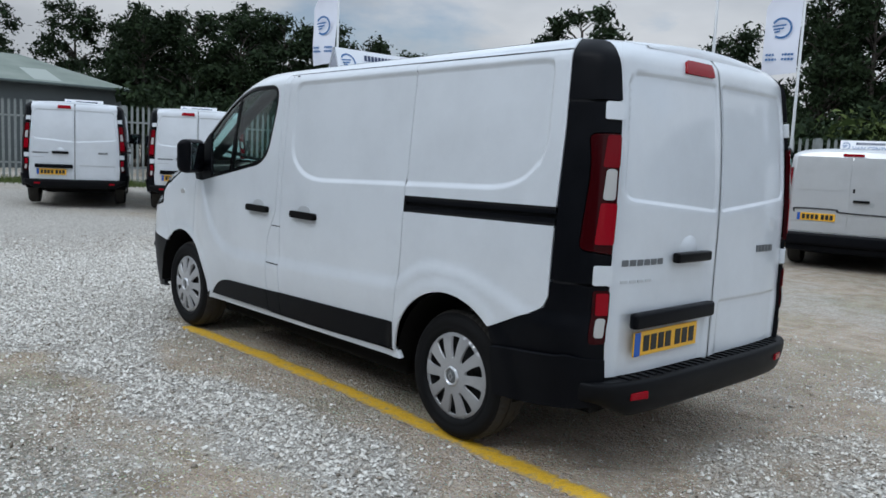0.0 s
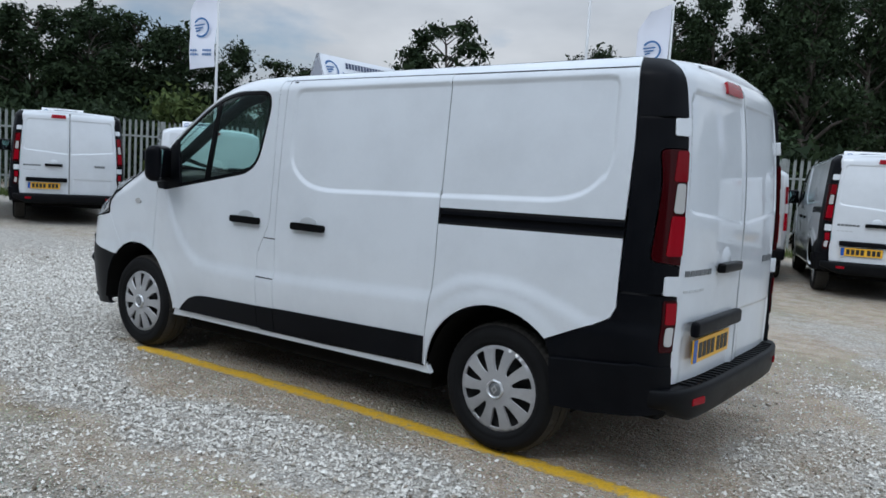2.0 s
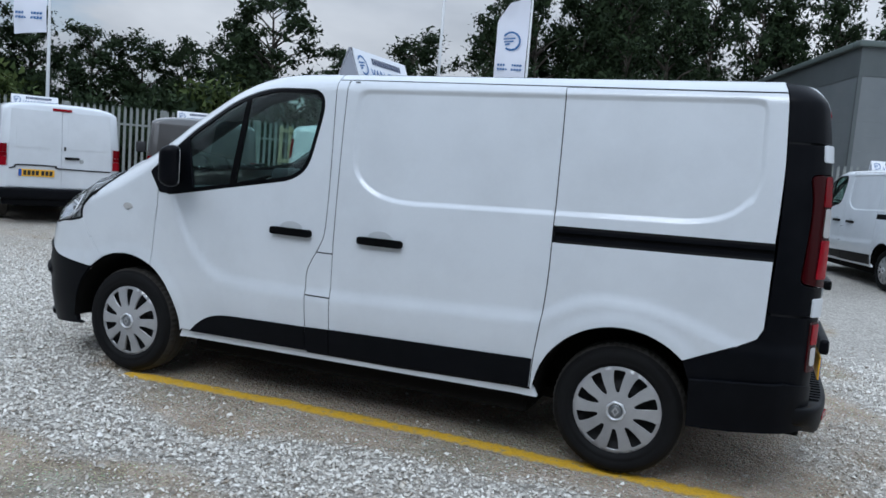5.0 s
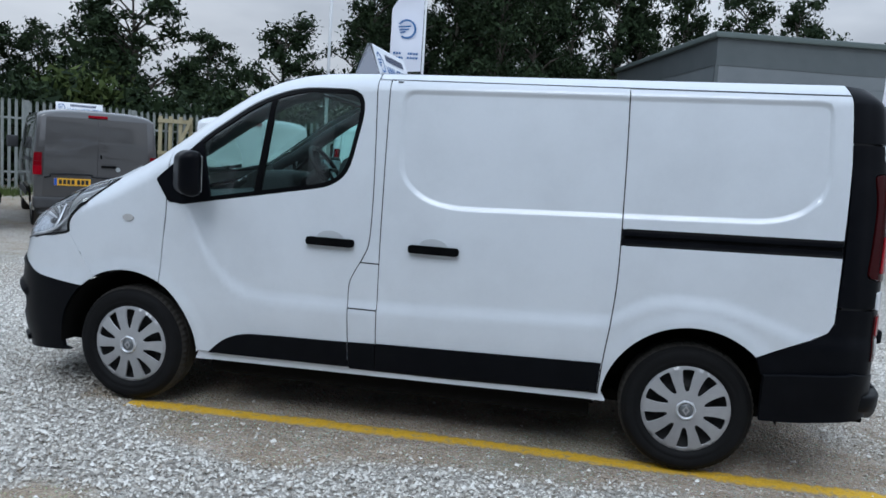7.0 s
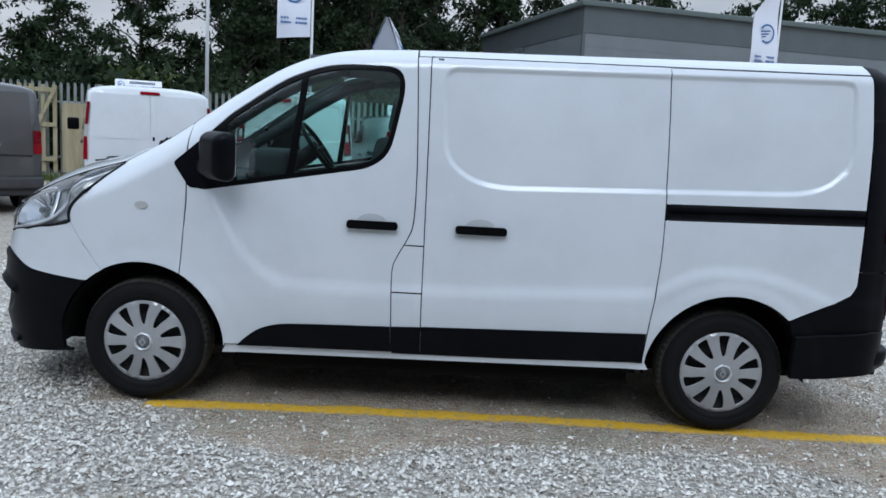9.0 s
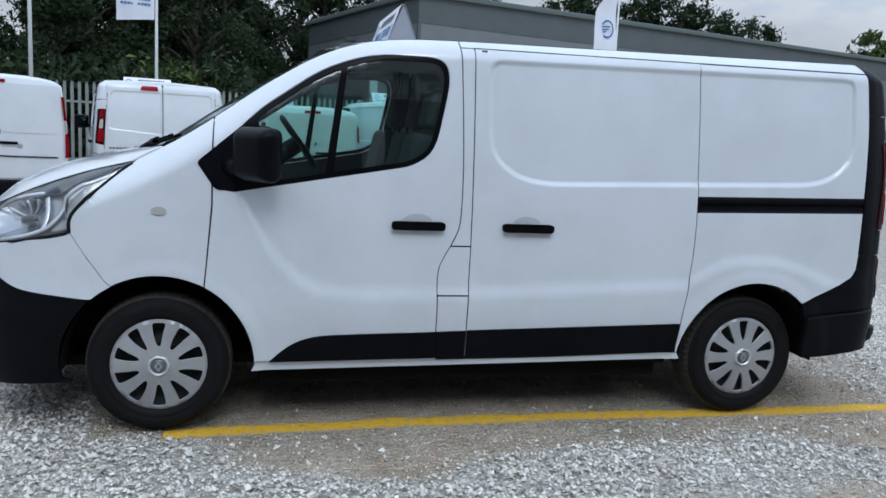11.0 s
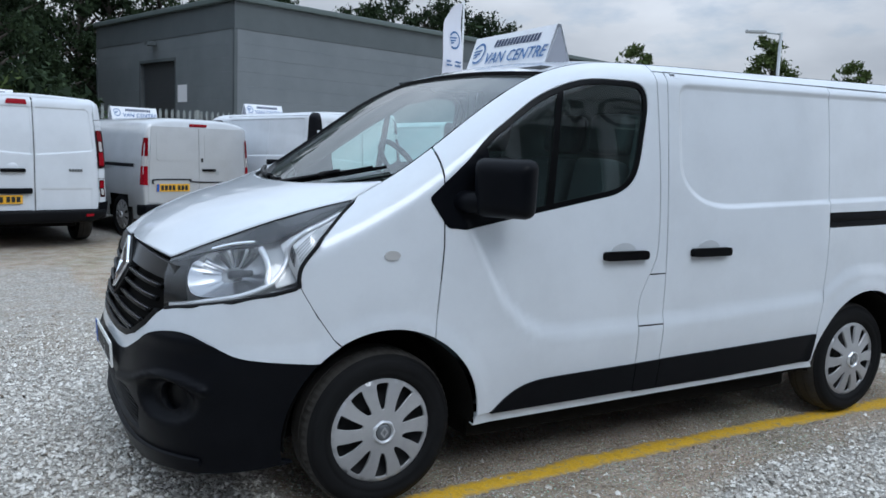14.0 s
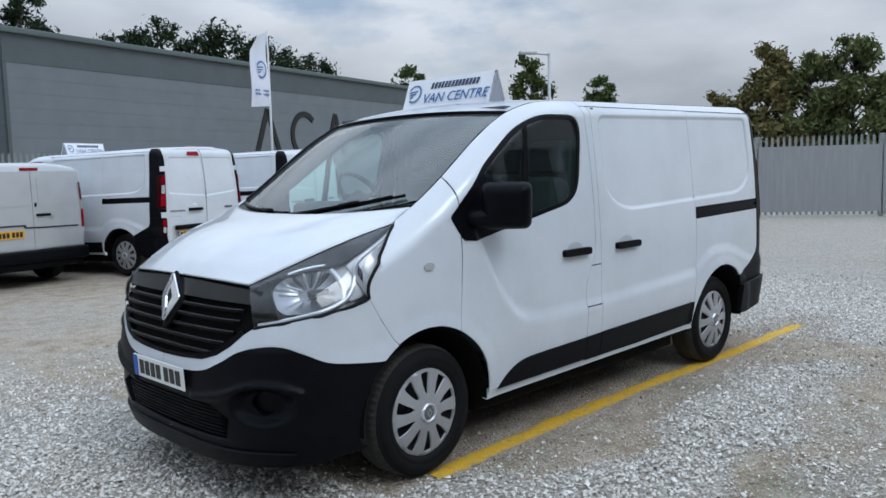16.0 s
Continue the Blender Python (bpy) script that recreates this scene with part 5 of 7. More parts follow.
BUMPER = outward(with_normals(bumper_place))
van = thing("panel_van", "white panel van with black rear corners parked on gravel", "van", Matrix.Identity(4))
build_van(van, BLACK, BLACK)

# ---- ground: compacted dirt with loose crushed stone in windrows ----
def ground_z(x, y):
    return 0.018 * np.maximum(0, -np.maximum(x, -40) - 7.0)


def ripple(x, y, k, seed):
    """Cheap smooth noise, 0..1."""
    r = np.random.RandomState(seed)
    out = np.zeros_like(x, float)
    for i in range(7):
        a, f, p = r.uniform(0, 6.28), k * r.uniform(0.6, 1.9), r.uniform(0, 6.28)
        out += np.sin((x * np.cos(a) + y * np.sin(a)) * f + p + 1.3 * np.sin((x * np.sin(a) - y * np.cos(a)) * f * 0.7 + p * 2))
    return np.clip(0.5 + out / 7, 0, 1)


def gravel(x, y):
    """How thickly loose stone covers a place, 0..1."""
    n, m, o = ripple(x, y, 4.0, 3), ripple(x, y, 1.1, 5), ripple(x, y, 2.2, 13)
    row = smooth01(1.30 - np.abs(y + 1.66 + 0.10 * np.sin(x * 1.7)) / 0.36 + 0.9 * (n - 0.5)) * smooth01((4.0 - x) / 0.8)
    front = smooth01((0.42 - x + 0.5 * (n - 0.5)) / 0.5) * smooth01((-0.80 - y + 7.0 * smooth01((-0.30 - x) / 0.4)) / 0.3) * (1 - 0.50 * smooth01((y - 0.3) / 2.5)) * (1 - 0.35 * smooth01((-2.6 - x) / 2.0) * smooth01((m - 0.4) / 0.2))
    tail = (0.78 + 0.22 * o) * (1 - 0.40 * smooth01((x - 7.6) / 2.0)) * smooth01((x - 4.0 + 0.7 * (n - 0.5)) / 0.7) * np.maximum(0.5, smooth01((np.abs(y + 0.85) - 0.10) / 0.35 + smooth01((x - 5.1) / 0.6)))
    rest = 0.08 + 0.40 * smooth01((m - 0.44) / 0.22) * (0.4 + 0.6 * o) + 0.12 * smooth01((np.hypot(x - 1.5, y + 0.5) - 5.5) / 4)
    bay = smooth01((-1.30 - y + 0.25 * (n - 0.5)) / 0.35) + smooth01((y - 1.1) / 0.8)
    under = np.where((y > -0.95) & (y < 1.1) & (x > 0.2) & (x < 4.0), 0.12, 1.0)
    return np.clip(np.maximum.reduce([row, front, tail, rest * (0.34 + 0.66 * np.clip(bay, 0, 1))]) * under, 0, 1)


GROUND = material("yard_gravel", (0.3, 0.3, 0.3), 0.95, 0, 0.25)
_n, _l = GROUND.node_tree.nodes, GROUND.node_tree.links


def stones(scale):
    c, v = _n.new("ShaderNodeTexCoord"), _n.new("ShaderNodeTexVoronoi")
    v.inputs["Scale"].default_value = scale
    _l.new(c.outputs["Object"], v.inputs["Vector"])
    return v


def level(socket, lo, hi, a=0.0, b=1.0):
    n = _n.new("ShaderNodeMapRange")
    for key, val in (("From Min", lo), ("From Max", hi), ("To Min", a), ("To Max", b)):
        n.inputs[key].default_value = val
    _l.new(socket, n.inputs["Value"])
    return n.outputs["Result"]


_v1, _v2 = stones(38), stones(85)
_at = _n.new("ShaderNodeAttribute")
_at.attribute_name = "gravel"
_big, _mid, _fine = noise_fac(GROUND, 0.55, 5), noise_fac(GROUND, 4.5, 6, 0.65), noise_fac(GROUND, 55, 4, 0.7)
_grey = mix(GROUND, 0.75, (0.46, 0.45, 0.44), ramp(GROUND, level(_v1.outputs["Color"], 0, 1), [(0.0, (0.44, 0.408, 0.355)), (0.5, (0.69, 0.65, 0.585)), (1.0, (0.87, 0.83, 0.76))]))
# the colour itself is darkened in the gaps between the stone cells
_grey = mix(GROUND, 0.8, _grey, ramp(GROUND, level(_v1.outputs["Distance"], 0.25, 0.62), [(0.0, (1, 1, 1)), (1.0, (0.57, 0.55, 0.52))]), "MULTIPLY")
_dirt = ramp(GROUND, _mid, [(0.30, (0.315, 0.242, 0.172)), (0.52, (0.470, 0.378, 0.286)), (0.74, (0.60, 0.505, 0.405))])
_dirt = mix(GROUND, level(_big, 0.52, 0.68, 0, 0.55), _dirt, (0.27, 0.26, 0.19))
_so = _n.new("ShaderNodeAttribute")
_so.attribute_name = "soil"
_dirt = mix(GROUND, _so.outputs["Fac"], _dirt, ramp(GROUND, _mid, [(0.30, (0.165, 0.145, 0.107)), (0.52, (0.26, 0.235, 0.185)), (0.74, (0.36, 0.33, 0.27))]))
_dirt = mix(GROUND, 0.6, _dirt, _fine, "OVERLAY")
_pick = level(_v2.outputs["Color"], 0.30, 0.62)
_chip = mix(GROUND, _pick, (0.0, 0.0, 0.0), level(_v2.outputs["Distance"], 0.42, 0.26, 0, 0.9))
_peb = mix(GROUND, _chip, _dirt, mix(GROUND, 0.5, (0.56, 0.54, 0.50), _v2.outputs["Color"], "OVERLAY"))
_cover = mix(GROUND, 0.45, _at.outputs["Fac"], _mid)
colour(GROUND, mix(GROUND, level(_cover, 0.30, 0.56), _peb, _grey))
_h = _n.new("ShaderNodeMath")
_h.operation = "MULTIPLY_ADD"
_l.new(_v1.outputs["Distance"], _h.inputs[0])
_h.inputs[1].default_value = -1.2
_h2 = _n.new("ShaderNodeMath")
_h2.operation = "MULTIPLY_ADD"
_l.new(_v2.outputs["Distance"], _h2.inputs[0])
_h2.inputs[1].default_value = -0.8
_l.new(_fine, _h2.inputs[2])
_l.new(_h2.outputs[0], _h.inputs[2])
bump(GROUND, _h.outputs[0], 0.9, 0.018)

gx = np.concatenate([np.linspace(-700, -48, 12), np.linspace(-42, -6.2, 60), np.arange(-6, 8, 0.11), np.linspace(8.2, 42, 50), np.linspace(48, 700, 12)])
gy = np.concatenate([np.linspace(-700, -40, 12), np.linspace(-34, -6.2, 40), np.arange(-6, 5, 0.11), np.linspace(5.2, 46, 60), np.linspace(54, 700, 12)])
X, Y = np.meshgrid(gx, gy, indexing="ij")
near = (np.abs(X - 1) < 20) & (np.abs(Y) < 20)
Z = ground_z(X, Y) + np.where(near, 0.016 * (ripple(X, Y, 1.6, 8) - 0.5) * smooth01((np.abs(Y) - 1.1) / 0.6 + smooth01((-0.8 - X) / 0.5) + smooth01((X - 4.2) / 0.5)), 0) - np.where(near, 0.004, 0)
ground = tagged(mesh("ground", np.stack([X.ravel(), Y.ravel(), Z.ravel()], 1), grid_faces(len(gx), len(gy)), GROUND), "grey compacted gravel yard with dirt patches", "ground", kind="structure")
ground.data.attributes.new("gravel", "FLOAT", "POINT").data.foreach_set("value", gravel(X.ravel(), Y.ravel()).astype(np.float32))


_soil = smooth01((-2.05 - Y + 0.5 * (ripple(X, Y, 2.2, 13) - 0.5)) / 0.5) * smooth01((X - 0.3) / 1.0) * smooth01((6.5 - X) / 1.5)
ground.data.attributes.new("soil", "FLOAT", "POINT").data.foreach_set("value", _soil.ravel().astype(np.float32))


def scatter_stones(name, count, seed, x0, x1, y0, y1, size, label, keep, mat, flat=False, lift=0.014):
    """Crushed stones as one joined mesh."""
    r = np.random.RandomState(seed)
    x, y = r.uniform(x0, x1, count * 6), r.uniform(y0, y1, count * 6)
    ok = r.uniform(0, 1, count * 6) < keep(x, y)
    x, y = x[ok][:count], y[ok][:count]
    n = len(x)
    s = size * np.clip(np.exp(r.normal(0, 0.38, n)), 0.4, 1.9)
    base = np.array([(1, 0, 0), (-1, 0, 0), (0, 1, 0), (0, -1, 0), (0, 0, 0.40), (0, 0, -0.40)], float)
    if flat:
        base[:4, 2] = -0.30
    v = base[None] * (1 + r.uniform(-0.42, 0.42, (n, 6, 1))) + r.uniform(-0.28, 0.28, (n, 6, 3))
    v[:, :, 1] *= r.uniform(0.42, 0.95, (n, 1))
    a, t = r.uniform(0, 6.28, n), r.normal(0, 0.35, n)
    ca, sa, ct, st = np.cos(a), np.sin(a), np.cos(t), np.sin(t)
    vx, vz = v[:, :, 0] * ct[:, None] - v[:, :, 2] * st[:, None], v[:, :, 0] * st[:, None] + v[:, :, 2] * ct[:, None]
    wx, wy = vx * ca[:, None] - v[:, :, 1] * sa[:, None], vx * sa[:, None] + v[:, :, 1] * ca[:, None]
    g = gravel(x, y)
    z = ground_z(x, y) + s * 0.20 + g * r.uniform(0, lift, n)
    P = np.stack([wx * s[:, None] + x[:, None], wy * s[:, None] + y[:, None], vz * s[:, None] + z[:, None]], -1).reshape(-1, 3)
    # flat ones lie half sunk: only their upper faces are built
    tri = np.array([(0, 2, 4), (2, 1, 4), (1, 3, 4), (3, 0, 4), (2, 0, 5), (1, 2, 5), (3, 1, 5), (0, 3, 5)])[: 4 if flat else 8]
    F = (tri[None] + 6 * np.arange(n)[:, None, None]).reshape(-1, 3)
    me = bpy.data.meshes.new(name)
    me.vertices.add(len(P))
    me.vertices.foreach_set("co", P.ravel())
    me.loops.add(F.size)
    me.loops.foreach_set("vertex_index", F.ravel().astype(np.int32))
    me.polygons.add(len(F))
    me.polygons.foreach_set("loop_start", np.arange(0, F.size, 3, dtype=np.int32))
    me.update(calc_edges=True)
    me.materials.append(mat)
    return tagged(new(name, me), label, "gravel", kind="stuff")


STONE = material("crushed_limestone", (0.4, 0.4, 0.4), 0.9, 0, 0.3)
_geo = STONE.node_tree.nodes.new("ShaderNodeNewGeometry")
_sc = ramp(STONE, _geo.outputs["Random Per Island"], [(0.0, (0.33, 0.30, 0.26)), (0.3, (0.56, 0.525, 0.47)), (0.7, (0.75, 0.715, 0.655)), (1.0, (0.87, 0.84, 0.785))])
colour(STONE, mix(STONE, 0.4, _sc, noise_fac(STONE, 90, 3), "OVERLAY"))
CHIP = material("stone_chips", (0.4, 0.4, 0.4), 0.9, 0, 0.3)
_geo = CHIP.node_tree.nodes.new("ShaderNodeNewGeometry")
_sc = ramp(CHIP, _geo.outputs["Random Per Island"], [(0.0, (0.22, 0.185, 0.145)), (0.4, (0.42, 0.365, 0.30)), (0.75, (0.60, 0.55, 0.475)), (1.0, (0.78, 0.74, 0.67))])
colour(CHIP, mix(CHIP, 0.4, _sc, noise_fac(CHIP, 90, 3), "OVERLAY"))
_bay = lambda x, y: (np.abs(y) < 1.0) & (x > 0.1) & (x < 4.0)
_rim = lambda x, y: smooth01((x + 7) / 4) * smooth01((8.5 - x) / 2.5) * smooth01((4 - y) / 2)
_strip = lambda x, y: np.where((np.abs(y + 0.86) < 0.09) & (x > 0) & (x < 4.95), 0.10, 1.0)
scatter_stones("loose_gravel", 140000, 21, -7.0, 8.5, -5.0, 4.0, 0.0092, "loose crushed grey limestone gravel on the yard", lambda x, y: (gravel(x, y) ** 1.8 + np.where(_bay(x, y), 0.008, 0.05)) * np.where(y > -3.4, 1.0, 0.45) * _rim(x, y) * _strip(x, y), STONE, flat=True, lift=0.020)
scatter_stones("gravel_chips", 95000, 23, -7.0, 8.5, -4.0, 3.0, 0.0060, "small stone chips trodden into the dirt of the yard", lambda x, y: (0.18 + 0.82 * smooth01(1 - np.abs(gravel(x, y) - 0.42) / 0.35)) * np.where(_bay(x, y), 0.4, 1.0) * _rim(x, y) * _strip(x, y), CHIP, flat=True, lift=0.008)
scatter_stones("scattered_stones", 8000, 22, -7.0, 8.5, -5.0, 4.0, 0.0115, "scattered larger stones on the dirt", lambda x, y: np.where(_bay(x, y), 0.03, 0.15 + 0.3 * gravel(x, y)) * _strip(x, y), CHIP)

# ---- yellow bay line ----
LINE = material("yellow_line", (0.62, 0.40, 0.03), 0.8, 0, 0.3)
_w1, _w2 = noise_fac(LINE, 16, 6, 0.7), noise_fac(LINE, 90, 3, 0.7)
_c = ramp(LINE, _w1, [(0.30, (0.52, 0.31, 0.03)), (0.6, (0.82, 0.49, 0.02)), (0.8, (0.84, 0.55, 0.06))])
_c = mix(LINE, ramp(LINE, _w1, [(0.52, (0, 0, 0)), (0.66, (0.8, 0.8, 0.8))]), _c, (0.25, 0.22, 0.17))
_we = LINE.node_tree.nodes.new("ShaderNodeAttribute")
_we.attribute_name = "wear"
_wa = mix(LINE, 0.5, _we.outputs["Fac"], noise_fac(LINE, 34, 5, 0.75))
_c = mix(LINE, ramp(LINE, _wa, [(0.50, (0, 0, 0)), (0.80, (0.9, 0.9, 0.9))]), _c, (0.33, 0.26, 0.18))
colour(LINE, mix(LINE, 0.4, _c, _w2, "OVERLAY"))
bump(LINE, _w2, 0.5, 0.006)
_r = np.random.RandomState(4)
lx = np.linspace(0.02, 4.93, 320)
wob = np.interp(lx, [0, 0.5, 1.2, 2.0, 2.8, 3.6, 4.3, 4.95], [-0.905, -0.875, -0.845, -0.832, -0.85, -0.862, -0.85, -0.845])
la = wob - 0.060 - 0.024 * _r.rand(320) ** 2 - 0.026 * (ripple(lx, lx * 0, 9, 2) - 0.5)
lb = wob + 0.058 + 0.024 * _r.rand(320) ** 2 + 0.026 * (ripple(lx, lx * 0, 11, 6) - 0.5)
lv = np.concatenate([np.stack([lx, la, 0 * lx - 0.0035], 1), np.stack([lx, (la + lb) / 2, 0 * lx + 0.001], 1), np.stack([lx, lb, 0 * lx - 0.0035], 1)])
lf = [(k * 320 + i, k * 320 + i + 1, (k + 1) * 320 + i + 1, (k + 1) * 320 + i) for k in (0, 1) for i in range(319)]
bay = mesh("bay_line", lv, lf, LINE)
bay.data.attributes.new("wear", "FLOAT", "POINT").data.foreach_set("value", np.repeat([1.0, 0.0, 1.0], 320).astype(np.float32))
tagged(bay, "worn yellow painted bay line on the dirt", "road marking", kind="structure")


# ---- roof signs ----
def logo(parent, m, r, mat, name="emblem"):
    """A plain ring with three bars, standing for the emblem."""
    a = np.linspace(-2.2, 2.6, 40)
    v = np.array([[(rr * math.cos(t), rr * math.sin(t), 0.0) for t in a] for rr in (r, r * 0.80)]).reshape(-1, 3)
    ring = (v, grid_faces(2, 40))
    bars = []
    for k, (w, y) in enumerate(((1.05, 0.12), (0.9, -0.18), (0.6, -0.45))):
        x0, x1 = -0.85 * r + 0.1 * k * r, (-0.85 + 1.2 * w) * r
        bars.append((np.array([(x0, y * r, 0), (x1, (y + 0.1) * r, 0), (x1, (y + 0.26) * r, 0), (x0, (y + 0.14) * r, 0)]), [(0, 1, 2, 3)]))
    v, f = merged(ring, *bars)
    ob = mesh(name, v, f, mat, parent, smooth=False)
    ob.matrix_local = m
    return ob


def bars_row(parent, m, width, height, count, mat, name="sign_bar"):
    """A row of plain bars for writing that is not lettered."""
    w = width / count
    vs = []
    for k in range(count):
        x = -width / 2 + k * w
        ob = mesh(name, [(x + w * 0.06, -height / 2, 0), (x + w * 0.84, -height / 2, 0), (x + w * 0.84 + height * 0.15, height / 2, 0), (x + w * 0.06 + height * 0.15, height / 2, 0)], [(0, 1, 2, 3)], mat, parent, smooth=False)
        ob.matrix_local = m


def roof_sign(at, group="roof signs"):
    """A folded board across the roof, read from the front and the back."""
    s = thing("roof_sign", "white folded roof sign with blue lettering on a van roof", "sign", at, group)
    h, d, w = 0.195, 0.082, 0.395
    out = [(-d, 0.0), (-0.012, h), (0.012, h), (d, 0.0), (d - 0.006, 0.0), (0.0, h - 0.012), (-d + 0.006, 0.0)]
    n = len(out)
    v = [(x, y, z) for y in (-w, w) for x, z in out]
    f = [(i, (i + 1) % n, n + (i + 1) % n, n + i) for i in range(n)]
    mesh("board", v, f, SIGNWHITE, s, smooth=False)
    # grey triangles painted for the shadow inside the open ends of the fold
    for y in (-w + 0.004, w - 0.004):
        mesh("end_shade", [(-d, y, 0), (d, y, 0), (0.0, y, h)], [(0, 1, 2)], SIGNSHADE, s, smooth=False)
    tilt = math.atan2(h, d)
    for sgn in (-1, 1):
        base = Matrix.Translation((sgn * (d / 2 + 0.008), 0, h / 2)) @ Matrix.Rotation(math.pi / 2 * sgn, 4, "Z") @ Matrix.Rotation(tilt, 4, "X")
        logo(s, base @ Matrix.Translation((-0.305, 0.0, 0.003)), 0.066, SIGNBLUE)
        lettering("sign_text", "VAN CENTRE", 0.098, SIGNBLUE, s, base @ Matrix.Translation((0.082, -0.045, 0.003)), depth=0.0008, shear=0.15)
        bars_row(s, base @ Matrix.Translation((0.06, 0.048, 0.003)), 0.44, 0.045, 14, SIGNNAVY)
    return s


sign = roof_sign(Matrix.Translation((1.185, 0.02, 1.962)))

# ---- other vans along the fence ----
def spot(lx, ly, fx, fy, track=(WHEELBASE, -0.80)):
    """The pose of a van whose near rear tyre stands at (lx, ly) and whose nose points along (fx, fy)."""
    m = Matrix.Rotation(math.atan2(-fy, -fx), 4, "Z")
    o = m @ Vector((track[0], track[1], 0))
    return Matrix.Translation((lx - o.x, ly - o.y, float(ground_z(np.array([lx + fx * 1.5]), np.array([ly]))[0]))) @ m


def sign_on(m, x=0.95, z=1.97):
    copy_thing(sign, m @ Matrix.Translation((x, 0, z - 0.002)))


GROUP = "vans parked along the fence"
tagged(van, group="")
for k, (lx, ly, fx, fy) in enumerate(((-11.5, 1.15, -0.93, 0.37), (-10.05, 3.05, -0.90, 0.43), (2.72, 8.62, -0.30, 0.955), (5.72, 9.75, -0.30, 0.955))):
    m = spot(lx, ly, fx, fy)
    c = copy_thing(van, m)
    tagged(c, "white panel van with black rear corners parked by the fence", "van", GROUP)
    sign_on(m, 1.2 if k != 3 else 1.0)

white_corner = thing("panel_van", "white panel van with white rear corners and red tail lights", "van", spot(-1.88, 8.55, -0.20, 0.98), GROUP)
build_van(white_corner, WHITE, BLACK)
sign_on(white_corner.matrix_world.copy(), 1.2)


def loft_van(label, mat, m, wb, tail, half, high, lamp, nose=0.85, plate=YELLOWPLATE, panes=False, signed=True, dark=BLACK):
    """A plainer delivery van, lofted over stations; near rear wheel at (wb, -half + 0.1)."""
    v = v_thing = thing("delivery_van", label, "van", m, GROUP)
    xe = wb + tail
    st = [(-nose, 0.62, 0.30, 0.72), (-nose + 0.05, 0.78, 0.24, 0.92), (-nose + 0.22, 0.93, 0.22, 1.02), (-0.30, 1.0, 0.24, 1.12), (0.12, 1.0, 0.26, 1.24), (0.30, 0.995, 0.28, 1.36), (0.62, 0.985, 0.28, high - 0.30), (0.92, 0.98, 0.28, high - 0.06), (1.25, 0.98, 0.28, high), (xe - 0.5, 0.98, 0.30, high + 0.01), (xe - 0.10, 0.97, 0.32, high), (xe - 0.02, 0.955, 0.34, high - 0.035), (xe, 0.93, 0.36, high - 0.06)]
    dense_x = np.linspace(-nose, xe, 70)
    dense_x[-3:] = [xe - 0.06, xe - 0.02, xe]
    rows = []
    for x in dense_x:
        k, zb, zt = (np.interp(x, [q[0] for q in st], [q[i] for q in st]) for i in (1, 2, 3))
        w = half * k
        sec = []
        for f in np.linspace(0, 1, 9):
            z = zb + (zt - 0.10 - zb) * f
            sec.append((w * (0.955 + 0.045 * math.sin(min(1, (z - 0.2) / 0.9) * math.pi / 2) - 0.085 * max(0, (z - 0.95) / 0.95) ** 1.3), z))
        y0, z0 = sec[-1]
        for f in np.linspace(0.15, 1, 9):
            a = f * math.pi / 2
            sec.append((y0 * (1 - f) ** 0.55 if f < 1 else 0.0, z0 + 0.10 * math.sin(a) ** 0.6))
        rows.append([(x, -y, z) for y, z in sec] + [(x, y, z) for y, z in sec[-2::-1]])
    p = np.array(rows)
    p[:, :, 0] -= 0.05 * np.clip((p[:, :, 2] - 1.2) / 0.8, 0, 1) ** 2 * smooth01((p[:, :, 0] - xe + 0.3) / 0.3)
    n, c = p.shape[:2]
    f = grid_faces(n, c)
    ok = []
    for q in f:
        mid = p.reshape(-1, 3)[list(q)].mean(0)
        cut = any(math.hypot(mid[0] - cx, mid[2] - 0.33) < 0.40 for cx in (0, wb)) and abs(mid[1]) > half * 0.8
        ok.append(not cut)
    f = [q for q, k in zip(f, ok) if k] + [tuple((n - 1) * c + j for j in range(c)), tuple(range(c))[::-1]]
    mesh("body", p.reshape(-1, 3), f, mat, v)
    for cx in (0.0, wb):
        for s in (-1, 1):
            wheel(v, Matrix.Translation((cx, s * (half - 0.06), HUB)) @ (Matrix.Identity(4) if s < 0 else Matrix.Rotation(math.pi, 4, "Z")))
    block("underbody", (-nose + 0.15, -half + 0.3, 0.24), (xe - 0.1, half - 0.3, 0.5), UNDER, v)
    # tail: two doors, lamps, bumper, plate
    z0, z1 = 0.56, high - 0.13
    for s in (-1, 1):
        def skin(uv, s=s):
            return np.stack([np.full(len(uv), xe + 0.012) - 0.05 * np.clip((uv[:, 1] - 1.2) / 0.8, 0, 1) ** 2, uv[:, 0], uv[:, 1]], -1)
        def skin_n(uv, s=s):
            q, nn = with_normals(lambda t: skin(t))(uv)
            return q, nn * np.sign(nn[:, :1])
        inner = lamp["inner"] * half
        lo, hi = sorted((0.006 * s, inner * s))
        lt, ht = sorted((0.006 * s, inner * 0.93 * s))
        panel("rear_door", rounded([(lo, z0), (hi, z0), (ht if s > 0 else hi, z1), (lo if s > 0 else lt, z1)], 0.02), skin_n, mat, v, rim=0.02, both=False, step=0.08, label="panelled rear door")
        wl, wh = sorted((0.09 * s, (inner * 0.93 - 0.07) * s))
        panel("door_pressing", rounded([(wl, 1.18), (wh, 1.18), (wh * 0.98, z1 - 0.08), (wl, z1 - 0.08)], 0.05), skin_n, SATIN if panes else mat, v, offset=0.006 if not panes else 0.004, rim=0.006, both=False, step=0.08)
        t = thing("tail_light", "", "")
        t.parent = v
        t["label"] = "red tail light"
        la, lb = lamp["z"]
